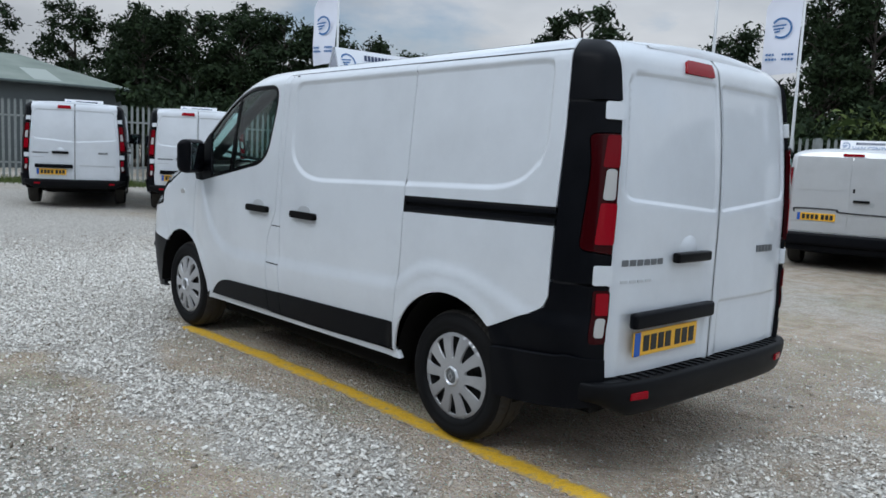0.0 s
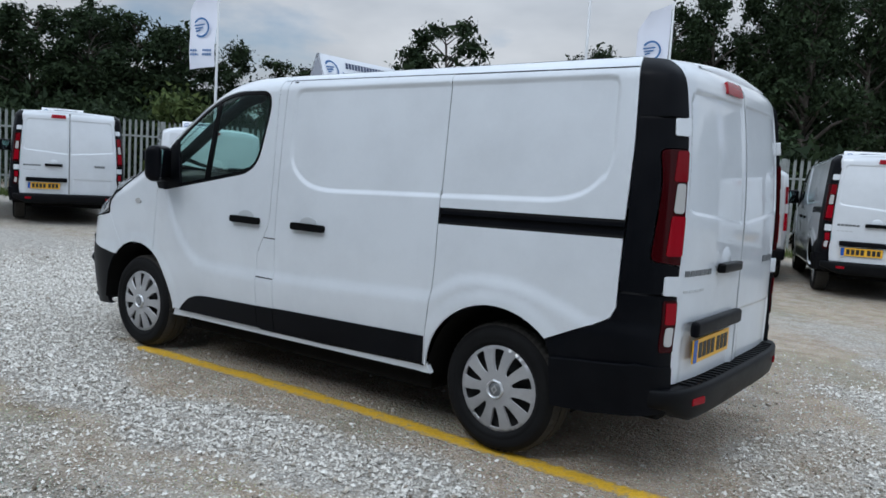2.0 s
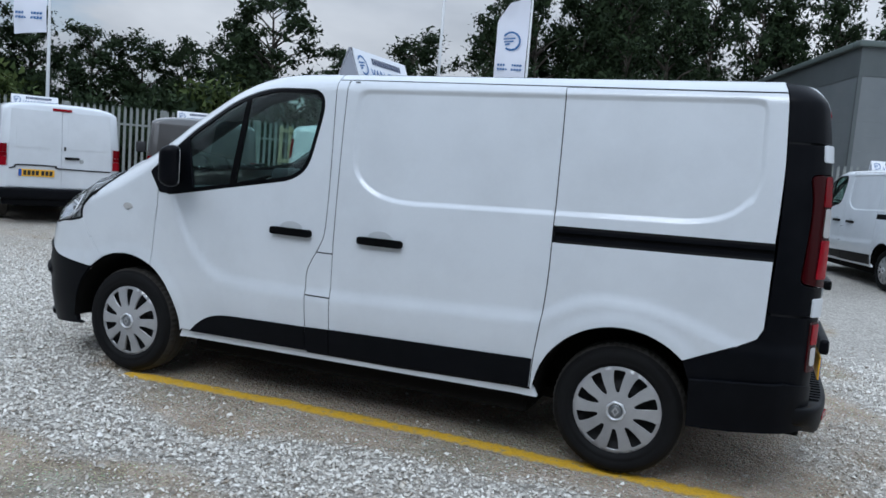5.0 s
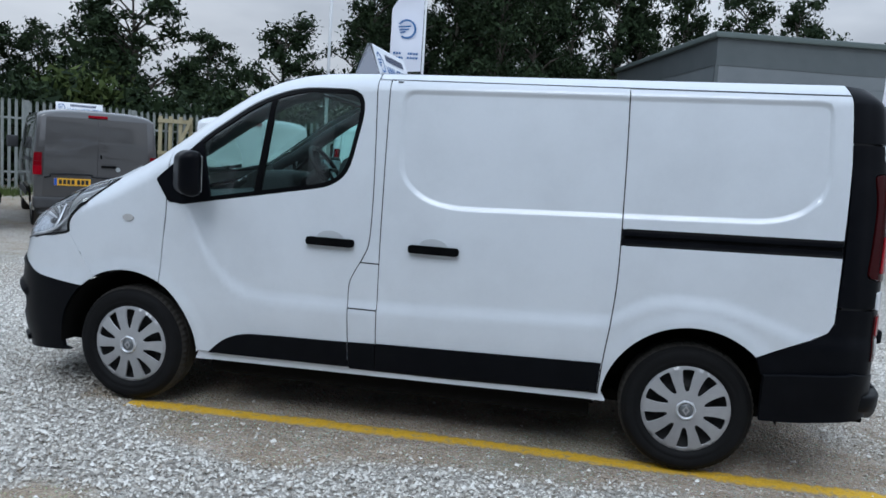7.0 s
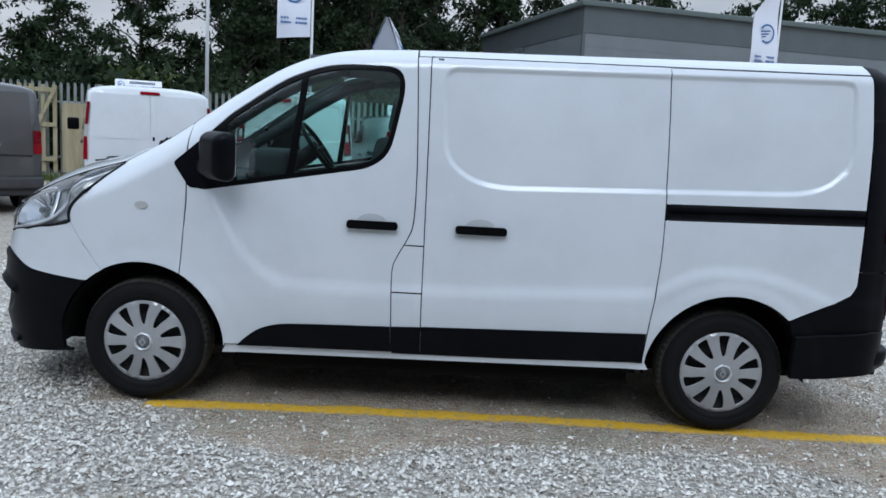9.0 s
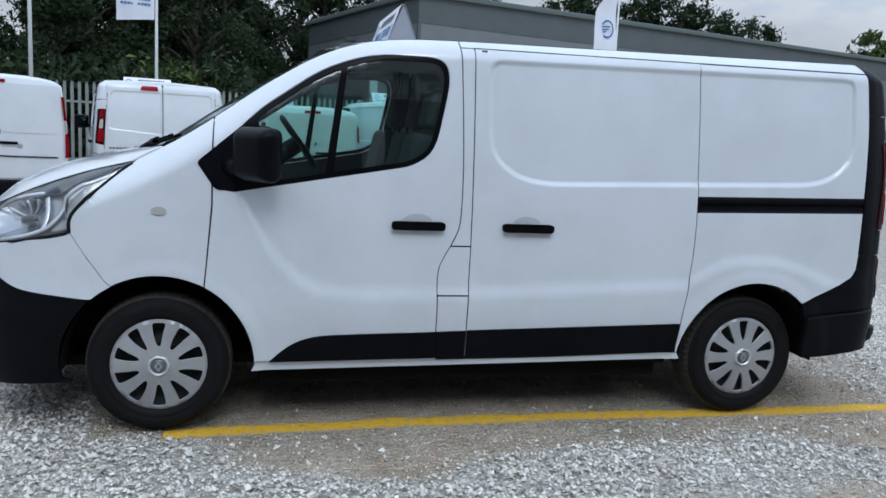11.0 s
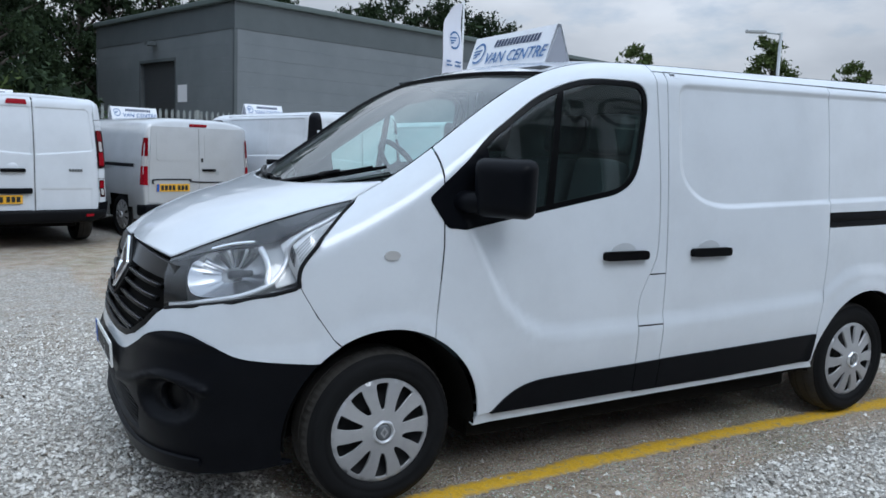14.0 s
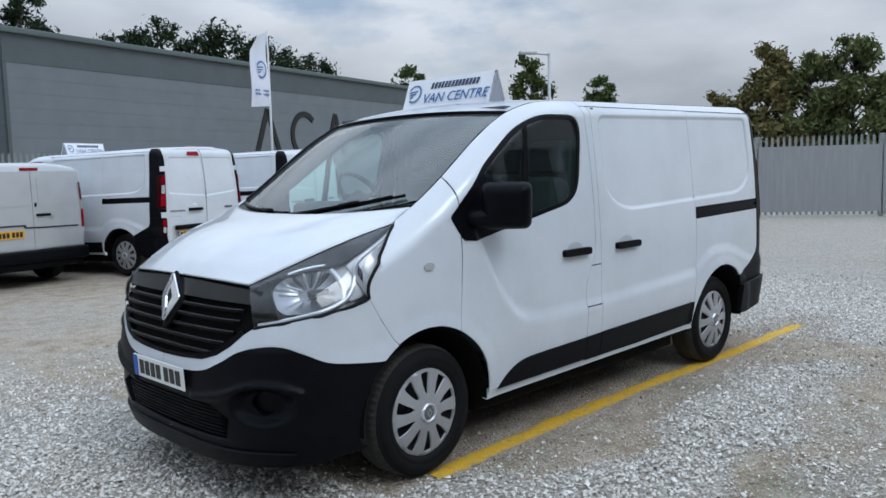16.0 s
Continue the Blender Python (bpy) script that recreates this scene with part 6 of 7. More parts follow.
        def flank(z):
            return half * 0.955 * (1.0 - 0.085 * max(0.0, (z - 0.95) / 0.95) ** 1.3) + 0.006
        for a, b, mt in ((la, la + (lb - la) * 0.40, RED), (la + (lb - la) * 0.41, la + (lb - la) * 0.60, CLEARW if lamp["white"] else MIDRED), (la + (lb - la) * 0.61, lb, MIDRED)):
            rows = []
            for z in np.linspace(a, b, 5):
                ya, yb = inner * (0.995 if z < 1.2 else 0.995 - 0.06 * (z - 1.2)) + 0.010, flank(z)
                tip = 1.0 - 0.55 * smooth01((z - lb + 0.16) / 0.16)
                xb = xe - 0.05 * max(0.0, (z - 1.2) / 0.8) ** 2
                wrap = lamp["wrap"] * float(tip)
                rows.append([(xb - wrap, s * (yb - 0.002), z), (xb - wrap * 0.4, s * (yb + 0.004), z), (xb - 0.006, s * (yb - 0.012), z), (xb + 0.014, s * (yb - 0.04), z), (xb + 0.014, s * ya, z), (xb - 0.03, s * ya, z)])
            v3, f3 = np.array(rows).reshape(-1, 3), grid_faces(5, 6)
            f3 = f3 + [tuple(range(6)), tuple(24 + q for q in range(6))[::-1]]
            bm = bmesh.new()
            vs = [bm.verts.new(q) for q in v3]
            for q in f3:
                bm.faces.new([vs[w] for w in q])
            from_bm("lens", bm, mt, t, smooth=False)
    # a moulding across both doors above the plate, a lock
    pl = lamp.get("plate", 0.0)
    mv, mf = tube(curve_through([(xe + 0.016, -0.80 * half, 0.84), (xe + 0.02, pl - 0.31, 0.865), (xe + 0.02, pl - 0.26, 0.90), (xe + 0.02, pl + 0.26, 0.90), (xe + 0.02, pl + 0.33, 0.865), (xe + 0.016, 0.80 * half, 0.85)], 5), 0.011, 6)
    mesh("door_moulding", mv, mf, SMOKE if lamp.get("bright") else dark, v_thing, "dark moulding above the number plate")
    block("door_lock", (xe + 0.008, 0.035, 1.16), (xe + 0.020, 0.065, 1.22), SATIN, v_thing, 0.004)
    block("rear_bumper", (xe - 0.25, -half * 0.96, 0.36), (xe + 0.07, half * 0.96, 0.54), dark, v, 0.04, "black rear bumper", smooth=True, segs=3)
    block("bumper_skirt", (xe - 0.25, -half * 0.9, 0.26), (xe + 0.0, half * 0.9, 0.37), dark, v, 0.03)
    number_plate(v, Matrix.Translation((xe + 0.022, lamp.get("plate", 0.0), 0.78)) @ Matrix.Rotation(radians(90), 4, "Z"), plate)
    block("rear_handle", (xe + 0.01, 0.05, 1.02), (xe + 0.045, 0.27, 1.06), SATIN, v, 0.012, "black handle")
    block("brake_light", (xe - 0.10, -0.14, high - 0.115), (xe - 0.005, 0.14, high - 0.075), RED, v, 0.006, "red high brake light")
    v2 = np.array([(xe + 0.012, 0.30 + 0.035 * math.cos(a), 1.0 + 0.035 * math.sin(a)) for a in np.linspace(0, 2 * math.pi, 16, endpoint=False)])
    mesh("tail_badge", v2 + np.array([0.004, 0, 0]), [tuple(range(16))], STEEL, v, smooth=False)
    for s in (-1, 1):
        def side(uv, s=s):
            z = uv[:, 1]
            y = half * 0.985 * (1.0 - 0.085 * np.maximum(0, (z - 0.95) / 0.95) ** 1.3)
            return np.stack([uv[:, 0], s * (y + 0.006), z], -1)
        def side_n(uv, s=s):
            q, nn = with_normals(lambda t: side(t))(uv)
            return q, nn * np.sign(nn[:, 1:2]) * s
        panel("door_glass", rounded([(0.42, 1.22), (1.28, 1.26), (1.30, high - 0.24), (0.98, high - 0.22), (0.72, high - 0.36)], 0.06), side_n, SMOKE, v, rim=0.0, both=False, step=0.1, label="dark side glass")
        panel("side_moulding", [(0.45, 0.45), (wb - 0.45, 0.47), (wb - 0.45, 0.58), (0.45, 0.56)], side_n, dark, v, offset=0.006, rim=0.01, both=False, step=0.1)
        panel("door_rail", [(1.9, 1.06), (xe - 0.28, 1.07), (xe - 0.28, 1.12), (1.9, 1.11)], side_n, dark, v, offset=0.002, rim=0.006, both=False, step=0.1)
        block("door_handle", (1.05, s * half * 0.97 - 0.03, 1.0), (1.27, s * half * 0.97 + 0.03, 1.04), dark, v, 0.012)
        mir = block("wing_mirror", (0.35, s * (half + 0.12) - 0.10, 1.22), (0.47, s * (half + 0.12) + 0.10, 1.44), dark, v, 0.03, "black wing mirror", smooth=True)
    # windscreen
    gl = np.array([[(x, y * half, z) for y in np.linspace(-0.86, 0.86, 9)] for x, z in ((0.20, 1.32), (0.88, high - 0.08))])
    gl[:, :, 0] -= 0.10 * (1 - np.linspace(-1, 1, 9) ** 2)[None]
    gl[:, :, 2] += 0.05
    mesh("windscreen", gl.reshape(-1, 3), grid_faces(2, 9), SMOKE, v)
    if signed:
        sign_on(m, 1.25, high + 0.005)
    return v


loft_van("silver-white panel van with red tail lights parked by the fence", WHITE, spot(-8.05, 4.75, -0.84, 0.54, (3.1, -0.80)), 3.1, 0.85, 0.94, 1.90, dict(inner=0.83, z=(0.88, 1.22), white=False, wrap=0.10, plate=-0.36, bright=True))
loft_van("dark grey panel van with red tail lights parked by the fence", GREYPAINT, spot(-6.35, 6.45, -0.66, 0.75, (3.1, -0.80)), 3.1, 0.85, 0.94, 1.90, dict(inner=0.83, z=(0.88, 1.22), white=False, wrap=0.10, plate=-0.36, bright=True), panes=False, dark=plastic("grey_bumper", (0.05, 0.05, 0.052)))
loft_van("white panel van with tall slim red tail lights by the fence", WHITE, spot(-4.15, 7.75, -0.42, 0.91, (2.95, -0.82)), 2.95, 0.95, 0.97, 1.97, dict(inner=0.90, z=(0.85, 1.70), white=True, wrap=0.06, plate=-0.30, bright=True))
loft_van("silver compact van with red tail lights parked by the fence", SILVER, spot(0.37, 9.17, -0.28, 0.96, (2.66, -0.76)), 2.66, 0.80, 0.90, 1.80, dict(inner=0.885, z=(0.82, 1.50), white=True, wrap=0.16, plate=-0.42, bright=True))

# ---- palisade fence, bay by bay ----
GALV = material("galvanised_steel", (0.36, 0.38, 0.37), 0.6, 0.35)
_g = noise_fac(GALV, 3.0, 6, 0.7)
colour(GALV, ramp(GALV, _g, [(0.3, (0.24, 0.26, 0.25)), (0.6, (0.36, 0.38, 0.37)), (0.8, (0.46, 0.47, 0.46))]))
PALE_H = 2.22


def pale_mesh(h):
    """A W-section pale with a three-pointed top."""
    xs = [-0.034, -0.017, 0.0, 0.017, 0.034]
    ys = [0.0, -0.012, 0.002, -0.012, 0.0]
    tops = [h - 0.09, h, h - 0.06, h, h - 0.09]
    v = [(x, y, 0.06) for x, y in zip(xs, ys)] + [(x, y, h - 0.10) for x, y in zip(xs, ys)] + [(x, y, z) for x, y, z in zip(xs, ys, tops)]
    v += [(x, y + 0.004, z) for x, y, z in v]
    f = []
    for r in range(2):
        for i in range(4):
            a = r * 5 + i
            f += [(a, a + 1, a + 6, a + 5), (15 + a, 15 + a + 5, 15 + a + 6, 15 + a + 1)]
    me = bpy.data.meshes.new("pale")
    me.from_pydata(v, [], f)
    me.materials.append(GALV)
    return me


PALE = pale_mesh(PALE_H)


def fence_bay(a, b, sheet_behind=False):
    a, b = Vector((*a, 0)), Vector((*b, 0))
    d = b - a
    z = float(ground_z(np.array([(a.x + b.x) / 2]), np.array([0.0]))[0])
    m = Matrix.Translation((a.x, a.y, z)) @ Matrix.Rotation(math.atan2(d.y, d.x), 4, "Z")
    t = thing("palisade_fence", "galvanised steel palisade fence bay" if not sheet_behind else "steel palisade gate clad with grey sheet", "fence", m, "fence bays")
    block("post", (-0.05, 0.03, -0.02), (0.05, 0.13, PALE_H), GALV, t)
    for zz in (0.45, 1.75):
        block("rail", (0.0, 0.008, zz - 0.025), (d.length, 0.05, zz + 0.025), GALV, t)
    n = max(2, round(d.length / 0.152))
    for k in range(n):
        p = new("pale", PALE)
        p.parent = t
        p.location = ((k + 0.5) * d.length / n, 0, 0)
    if sheet_behind:
        block("sheet", (0.02, -0.03, 0.14), (d.length - 0.02, -0.018, 1.93), SHEET, t, 0.0, "grey sheet cladding")
    return t


SHEET = material("sheet_cladding", (0.30, 0.305, 0.31), 0.6, 0.2)
_s = noise_fac(SHEET, 2.0, 6, 0.65, (6, 6, 0.6))
colour(SHEET, ramp(SHEET, _s, [(0.3, (0.27, 0.275, 0.285)), (0.7, (0.33, 0.335, 0.34))]))


def fence_line(points, clad=False):
    for a, b in zip(points, points[1:]):
        L = math.dist(a, b)
        n = max(1, round(L / 2.75))
        for k in range(n):
            p = [a[i] + (b[i] - a[i]) * k / n for i in (0, 1)]
            q = [a[i] + (b[i] - a[i]) * (k + 1) / n for i in (0, 1)]
            fence_bay(p, q, clad)


fence_line([(-20.5, -9.0), (-18.6, 3.0), (-15.0, 9.4), (-9.2, 13.6), (0.3, 16.0), (5.9, 17.6)])
# a pale timber gate in the fence
TAN = material("weathered_timber", (0.36, 0.31, 0.18), 0.85)
colour(TAN, ramp(TAN, noise_fac(TAN, 8, 5, 0.6, (1, 1, 0.15)), [(0.3, (0.28, 0.24, 0.14)), (0.7, (0.42, 0.37, 0.24))]))
gate = thing("timber_gate", "pale timber gate with a diagonal brace in the fence", "gate", Matrix.Translation((-8.45, 13.55, 0.02)) @ Matrix.Rotation(radians(14.5), 4, "Z"))
for k in range(4):
    block("upright", (k * 0.25, 0, 0.1), (k * 0.25 + 0.09, 0.06, 2.12), TAN, gate, 0.008)
for z in (0.35, 1.15, 1.95):
    block("rail", (0.0, -0.045, z), (0.84, -0.002, z + 0.1), TAN, gate, 0.006)
plank("brace", [(0.08, -0.065, 0.42), (0.78, -0.065, 1.95)], (0.035, 0.09), TAN, gate)
block("gate_panel", (0.95, 0, 0.1), (1.75, 0.03, 1.72), TAN, gate, 0.004, "pale board panel")
fence_line([(17.2, 9.6), (19.2, 5.7), (20.8, 3.0), (24.4, -3.4)], True)

# ---- industrial unit ----
CLAD = material("grey_cladding", (0.22, 0.24, 0.25), 0.5, 0.1)
_cl = noise_fac(CLAD, 0.9, 5, 0.6)
colour(CLAD, ramp(CLAD, _cl, [(0.3, (0.150, 0.168, 0.180)), (0.7, (0.182, 0.200, 0.212))]))
BAND = material("dark_cladding", (0.085, 0.10, 0.105), 0.5, 0.1)
colour(BAND, ramp(BAND, noise_fac(BAND, 0.9, 5, 0.6), [(0.3, (0.078, 0.092, 0.096)), (0.7, (0.098, 0.112, 0.118))]))
COPING = material("green_coping", (0.10, 0.125, 0.12), 0.45, 0.1)
ROLLER = material("roller_door", (0.065, 0.07, 0.075), 0.5, 0.2)
unit = thing("industrial_unit", "grey clad industrial unit with a dark upper band", "building", Matrix.Translation((6.30, 25.57, 0)) @ Matrix.Rotation(math.atan2(0.2693, 0.9630), 4, "Z"))
UL, UW = 34.0, 12.3


def cladding(name, u0, u1, z0, z1, face, mat):
    """Level profiled planks on one wall; face 'front' looks along -y, 'end' along -x."""
    n = max(1, round((z1 - z0) / 0.5))
    for k in range(n):
        lo, hi = z0 + (z1 - z0) * k / n + 0.001, z0 + (z1 - z0) * (k + 1) / n - 0.001
        if face == "front":
            block(name, (u0, -0.04, lo), (u1, 0.1, hi), mat, unit, 0.003, segs=1)
        else:
            block(name, (-0.04, u0, lo), (0.1, u1, hi), mat, unit, 0.003, segs=1)


cladding("wall_sheet", 0.055, UL, 0.0, 5.5, "front", CLAD)
cladding("wall_sheet", 0.1, 4.55, 0.0, 5.5, "end", CLAD)
cladding("wall_sheet", 4.55, 7.7, 4.6, 5.5, "end", CLAD)
cladding("wall_sheet", 7.7, UW, 0.0, 5.5, "end", CLAD)
block("band", (-0.06, -0.06, 5.5), (UL, 0.1, 6.45), BAND, unit)
block("band", (-0.06, 0.1, 5.5), (0.1, UW, 6.45), BAND, unit)
block("coping", (-0.22, -0.22, 6.45), (UL, 0.30, 6.66), COPING, unit, 0.05)
block("coping", (-0.22, 0.30, 6.45), (0.30, UW, 6.66), COPING, unit, 0.05)
block("corner_trim", (-0.075, -0.075, 0), (0.05, 0.05, 5.5), BAND, unit)
block("corner_trim", (-0.075, UW - 0.1, 0), (0.05, UW + 0.03, 5.5), BAND, unit)
block("roof", (0.1, 0.1, 6.2), (UL, UW, 6.4), STEEL, unit)
block("back_wall", (0.1, UW - 0.1, 0), (UL, UW, 6.4), CLAD, unit)
block("gable_wall", (UL - 0.1, 0.0, 0), (UL, UW, 6.4), CLAD, unit)
rd = block("roller_door", (0.16, 4.55, 0), (0.22, 7.7, 4.6), ROLLER, unit, 0, "dark roller shutter door")
for k in range(23):
    block("slat", (0.145, 4.56, 0.02 + k * 0.2), (0.16, 7.69, 0.19 + k * 0.2), ROLLER, unit)
for y in (4.47, 7.70):
    block("door_jamb", (-0.06, y, 0), (0.2, y + 0.09, 4.68), BAND, unit)
block("door_head", (-0.06, 4.47, 4.6), (0.2, 7.79, 4.72), BAND, unit)
block("notice", (-0.055, 3.55, 2.95), (-0.042, 4.30, 3.62), SIGNWHITE, unit, 0, "white notice")
block("flood_light", (-0.45, 6.1, 5.25), (-0.06, 6.4, 5.42), BAND, unit, 0.02, "dark floodlight")


def stroke(points, w, name="wall_letter"):
    p = np.array(points, float)
    t = np.gradient(p, axis=0)
    t /= np.linalg.norm(t, axis=1)[:, None]
    s = np.stack([-t[:, 1], t[:, 0]], 1) * w / 2
    a, b = p + s, p - s
    n = len(p)
    v = np.concatenate([np.stack([q[:, 0], np.full(n, y), q[:, 1]], 1) for y in (-0.10, -0.045) for q in (a, b)])
    f = [(i, i + 1, n + i + 1, n + i) for i in range(n - 1)] + [(2 * n + i, 3 * n + i, 3 * n + i + 1, 2 * n + i + 1) for i in range(n - 1)]
    f += [(i, 2 * n + i, 2 * n + i + 1, i + 1) for i in range(n - 1)] + [(n + i, n + i + 1, 3 * n + i + 1, 3 * n + i) for i in range(n - 1)]
    mesh(name, v, f, INK, unit, "dark raised sign shape on the wall", smooth=False)


stroke([(12.0, 2.5), (12.82, 4.6)], 0.28)
stroke([(12.82, 4.6), (13.62, 2.5)], 0.28)
ac = np.radians(np.linspace(45, 315, 24))
stroke(np.stack([15.55 + 0.95 * np.cos(ac), 3.45 + 1.05 * np.sin(ac)], 1), 0.28)
stroke([(17.3, 2.5), (18.12, 4.6)], 0.28)
stroke([(18.12, 4.6), (18.9, 2.5)], 0.28)

# ---- barn beyond the fence ----
BARNROOF = material("barn_roof", (0.27, 0.32, 0.27), 0.8)
colour(BARNROOF, ramp(BARNROOF, noise_fac(BARNROOF, 0.8, 6, 0.65), [(0.3, (0.14, 0.17, 0.145)), (0.7, (0.22, 0.25, 0.215))]))
ROOFLIGHT = material("rooflight", (0.30, 0.33, 0.30), 0.6)
barn = thing("barn", "long dark shed with a pale green sheet roof", "building", Matrix.Translation((-24.0, 0.0, 0.25)))
block("wall", (-9, -28, 0), (0, 7.5, 3.02), BAND, barn)
mesh("roof", [(0.35, -28.3, 2.98), (0.35, 7.85, 2.98), (-4.5, 5.3, 4.25), (-4.5, -26, 4.25), (-9.35, 7.85, 2.98), (-9.35, -28.3, 2.98)], [(0, 1, 2, 3), (3, 2, 4, 5), (1, 4, 2), (0, 3, 5)], BARNROOF, barn, smooth=False)
for k in range(5):
    y0 = 4.6 - 3.4 * k
    mesh("roof_light", [(0.0, y0, 3.08), (0.0, y0 + 0.9, 3.08), (-1.9, y0 + 0.9, 3.578), (-1.9, y0, 3.578)], [(0, 1, 2, 3)], ROOFLIGHT, barn, "pale rooflight sheet", smooth=False)
plank("gutter", [(0.42, -28.3, 2.95), (0.42, 7.85, 2.95)], (0.12, 0.10), COPING, barn)


# ---- flags and poles ----
def flag(x, y, top, face, lean=0.0, drop=2.1, width=0.72):
    """A feather banner on a tall pole; face: the way its front looks, degrees."""
    f = thing("feather_flag", "white feather flag with a blue ring emblem on a pole", "flag", Matrix.Translation((x, y, 0)) @ Matrix.Rotation(radians(face), 4, "Z"), "flags along the fence")
    v, q = tube([(0, 0, 0), (0, 0, top * 0.5), (0, 0, top)], [0.04, 0.032, 0.022], 10)
    mesh("pole", v, q, POLE, f, "white flag pole")
    n, m = 26, 12
    s, t = np.meshgrid(np.linspace(0, 1, n), np.linspace(0, 1, m), indexing="ij")
    w = width * (0.62 + 0.38 * np.minimum(1, s / 0.22))
    px = -0.04 - t * w
    pz = top - 0.05 - s * drop - 0.10 * t * (1 - s) - 0.06 * t
    py = 0.05 * np.sin(t * 5 + s * 3) * t + 0.04 * np.sin(s * 6)
    mesh("banner", np.stack([px.ravel(), py.ravel(), pz.ravel()], 1), grid_faces(n, m), FLAGWHITE, f, "white banner")
    for sgn in (-1, 1):
        base = Matrix.Translation((-0.04 - width * 0.5, sgn * -0.06, top - drop * 0.55)) @ Matrix.Rotation(math.pi / 2, 4, "X")
        logo(f, base, width * 0.30, SIGNBLUE)
        for k in range(2):
            bars_row(f, Matrix.Translation((-0.04 - width * 0.5, sgn * -0.06, top - drop * (0.83 + 0.05 * k))) @ Matrix.Rotation(math.pi / 2, 4, "X"), width * 0.8, 0.045, 9, SIGNBLUE, "banner_bar")
    return f


POLE = material("white_pole", (0.62, 0.63, 0.64), 0.4)
FLAGWHITE = material("flag_cloth", (0.72, 0.73, 0.80), 0.9)
flag(-1.60, 13.0, 5.42, 8, drop=1.92)
flag(-9.50, 7.0, 5.2, 14, drop=1.75)
flag(9.05, 14.1, 5.2, 22, drop=1.86)


def lamp_post(x, y, h, turn):
    p = thing("street_lamp", "grey steel street lamp with a flat lantern", "lamp", Matrix.Translation((x, y, 0)) @ Matrix.Rotation(radians(turn), 4, "Z"))
    v, f = tube([(0, 0, 0), (0, 0, h)], [0.08, 0.05], 10)
    mesh("column", v, f, STEEL, p)
    v, f = tube([(0, 0, h - 0.05), (-0.6, 0, h)], 0.03, 8)
    mesh("arm", v, f, STEEL, p)
    block("lantern", (-1.15, -0.12, h - 0.04), (-0.5, 0.12, h + 0.07), STEEL, p, 0.03)


lamp_post(21.7, 14.7, 5.75, -33)
tagged(mesh("bare_pole", *tube([(-4.3, 14.3, 0), (-4.3, 14.3, 7.5)], [0.05, 0.03], 8), POLE), "thin bare pole behind the fence", "pole")

FASCIA = material("fascia_panel", (0.50, 0.52, 0.53), 0.5)
# ---- showroom behind the camera, seen in the glass ----
show = thing("showroom", "low showroom with a pale fascia sign and dark glazing", "building", Matrix.Translation((0, -10.2, 0)))
block("wall", (-16, -6, 0), (16, -0.25, 5.9), BAND, show)
block("fascia", (-9, -0.25, 3.93), (15, 0.0, 5.45), FASCIA, show, 0.02, "pale fascia panel")
block("base_wall", (-16, -0.25, 0), (16, -0.1, 0.45), CLAD, show)
for k in range(10):
    px = -7.0 + 2.33 * k
    block("post", (px - 0.18, -0.25, 0.0), (px + 0.18, 0.0, 3.93), FASCIA, show, 0.01)
    if k < 9:
        block("pane", (px + 0.18, -0.17, 0.45), (px + 2.15, -0.14, 3.93), SMOKE, show)
base = Matrix.Translation((5.70, 0.012, 4.15)) @ Matrix.Rotation(math.pi, 4, "Z") @ Matrix.Rotation(math.pi / 2, 4, "X")
lettering("fascia_text", "VAN CENTRE", 0.56, INK, show, base @ Matrix.Diagonal((1.85, 1.0, 1.0, 1.0)), depth=0.004)
bars_row(show, base @ Matrix.Translation((0, 0.40, 0)), 6.2, 0.24, 14, INK, "fascia_bar")
logo(show, base @ Matrix.Translation((-4.1, 0.25, 0)) @ Matrix.Diagonal((1.5, 1.0, 1.0, 1.0)), 0.46, INK)

# ---- trees ----
BARK = material("bark", (0.07, 0.055, 0.042), 0.9)
colour(BARK, ramp(BARK, noise_fac(BARK, 9, 5, 0.6, (1, 1, 0.2)), [(0.3, (0.04, 0.032, 0.026)), (0.7, (0.10, 0.085, 0.07))]))


def leaf_mat(name, a, b):
    m = material(name, a, 0.75, 0, 0.1)
    g = m.node_tree.nodes.new("ShaderNodeNewGeometry")
    colour(m, ramp(m, g.outputs["Random Per Island"], [(0.0, a), (1.0, b)]))
    return m


LEAF = leaf_mat("leaves", (0.013, 0.022, 0.011), (0.034, 0.052, 0.023))
LEAF_LIGHT = leaf_mat("light_leaves", (0.035, 0.055, 0.016), (0.085, 0.11, 0.035))
LEAF_AUTUMN = leaf_mat("turning_leaves", (0.085, 0.088, 0.034), (0.20, 0.165, 0.07))


LEAF_MID = leaf_mat("olive_leaves", (0.06, 0.08, 0.032), (0.15, 0.165, 0.065))


def leaves(centres, radii, count, size, rng):
    """Leaf cards spread over clumps: verts and faces."""
    k = rng.choice(len(centres), count, p=radii**2 / (radii**2).sum())
    d = rng.normal(0, 1, (count, 3))
    d /= np.linalg.norm(d, axis=1)[:, None]
    p = centres[k] + d * (radii[k] * np.clip(np.abs(rng.normal(0.6, 0.38, count)), 0.05, 1.7))[:, None] * np.array([1, 1, 0.8])
    u = rng.normal(0, 1, (count, 3))
    u /= np.linalg.norm(u, axis=1)[:, None]
    w = np.cross(u, rng.normal(0, 1, (count, 3)))
    w /= np.linalg.norm(w, axis=1)[:, None]
    s = (size * np.exp(rng.normal(0, 0.35, count)))[:, None]
    v = np.stack([p - u * s, p + w * s * 0.85, p + u * s], 1).reshape(-1, 3)
    f = np.arange(count * 3).reshape(-1, 3)
    return v, [tuple(q) for q in f.tolist()]


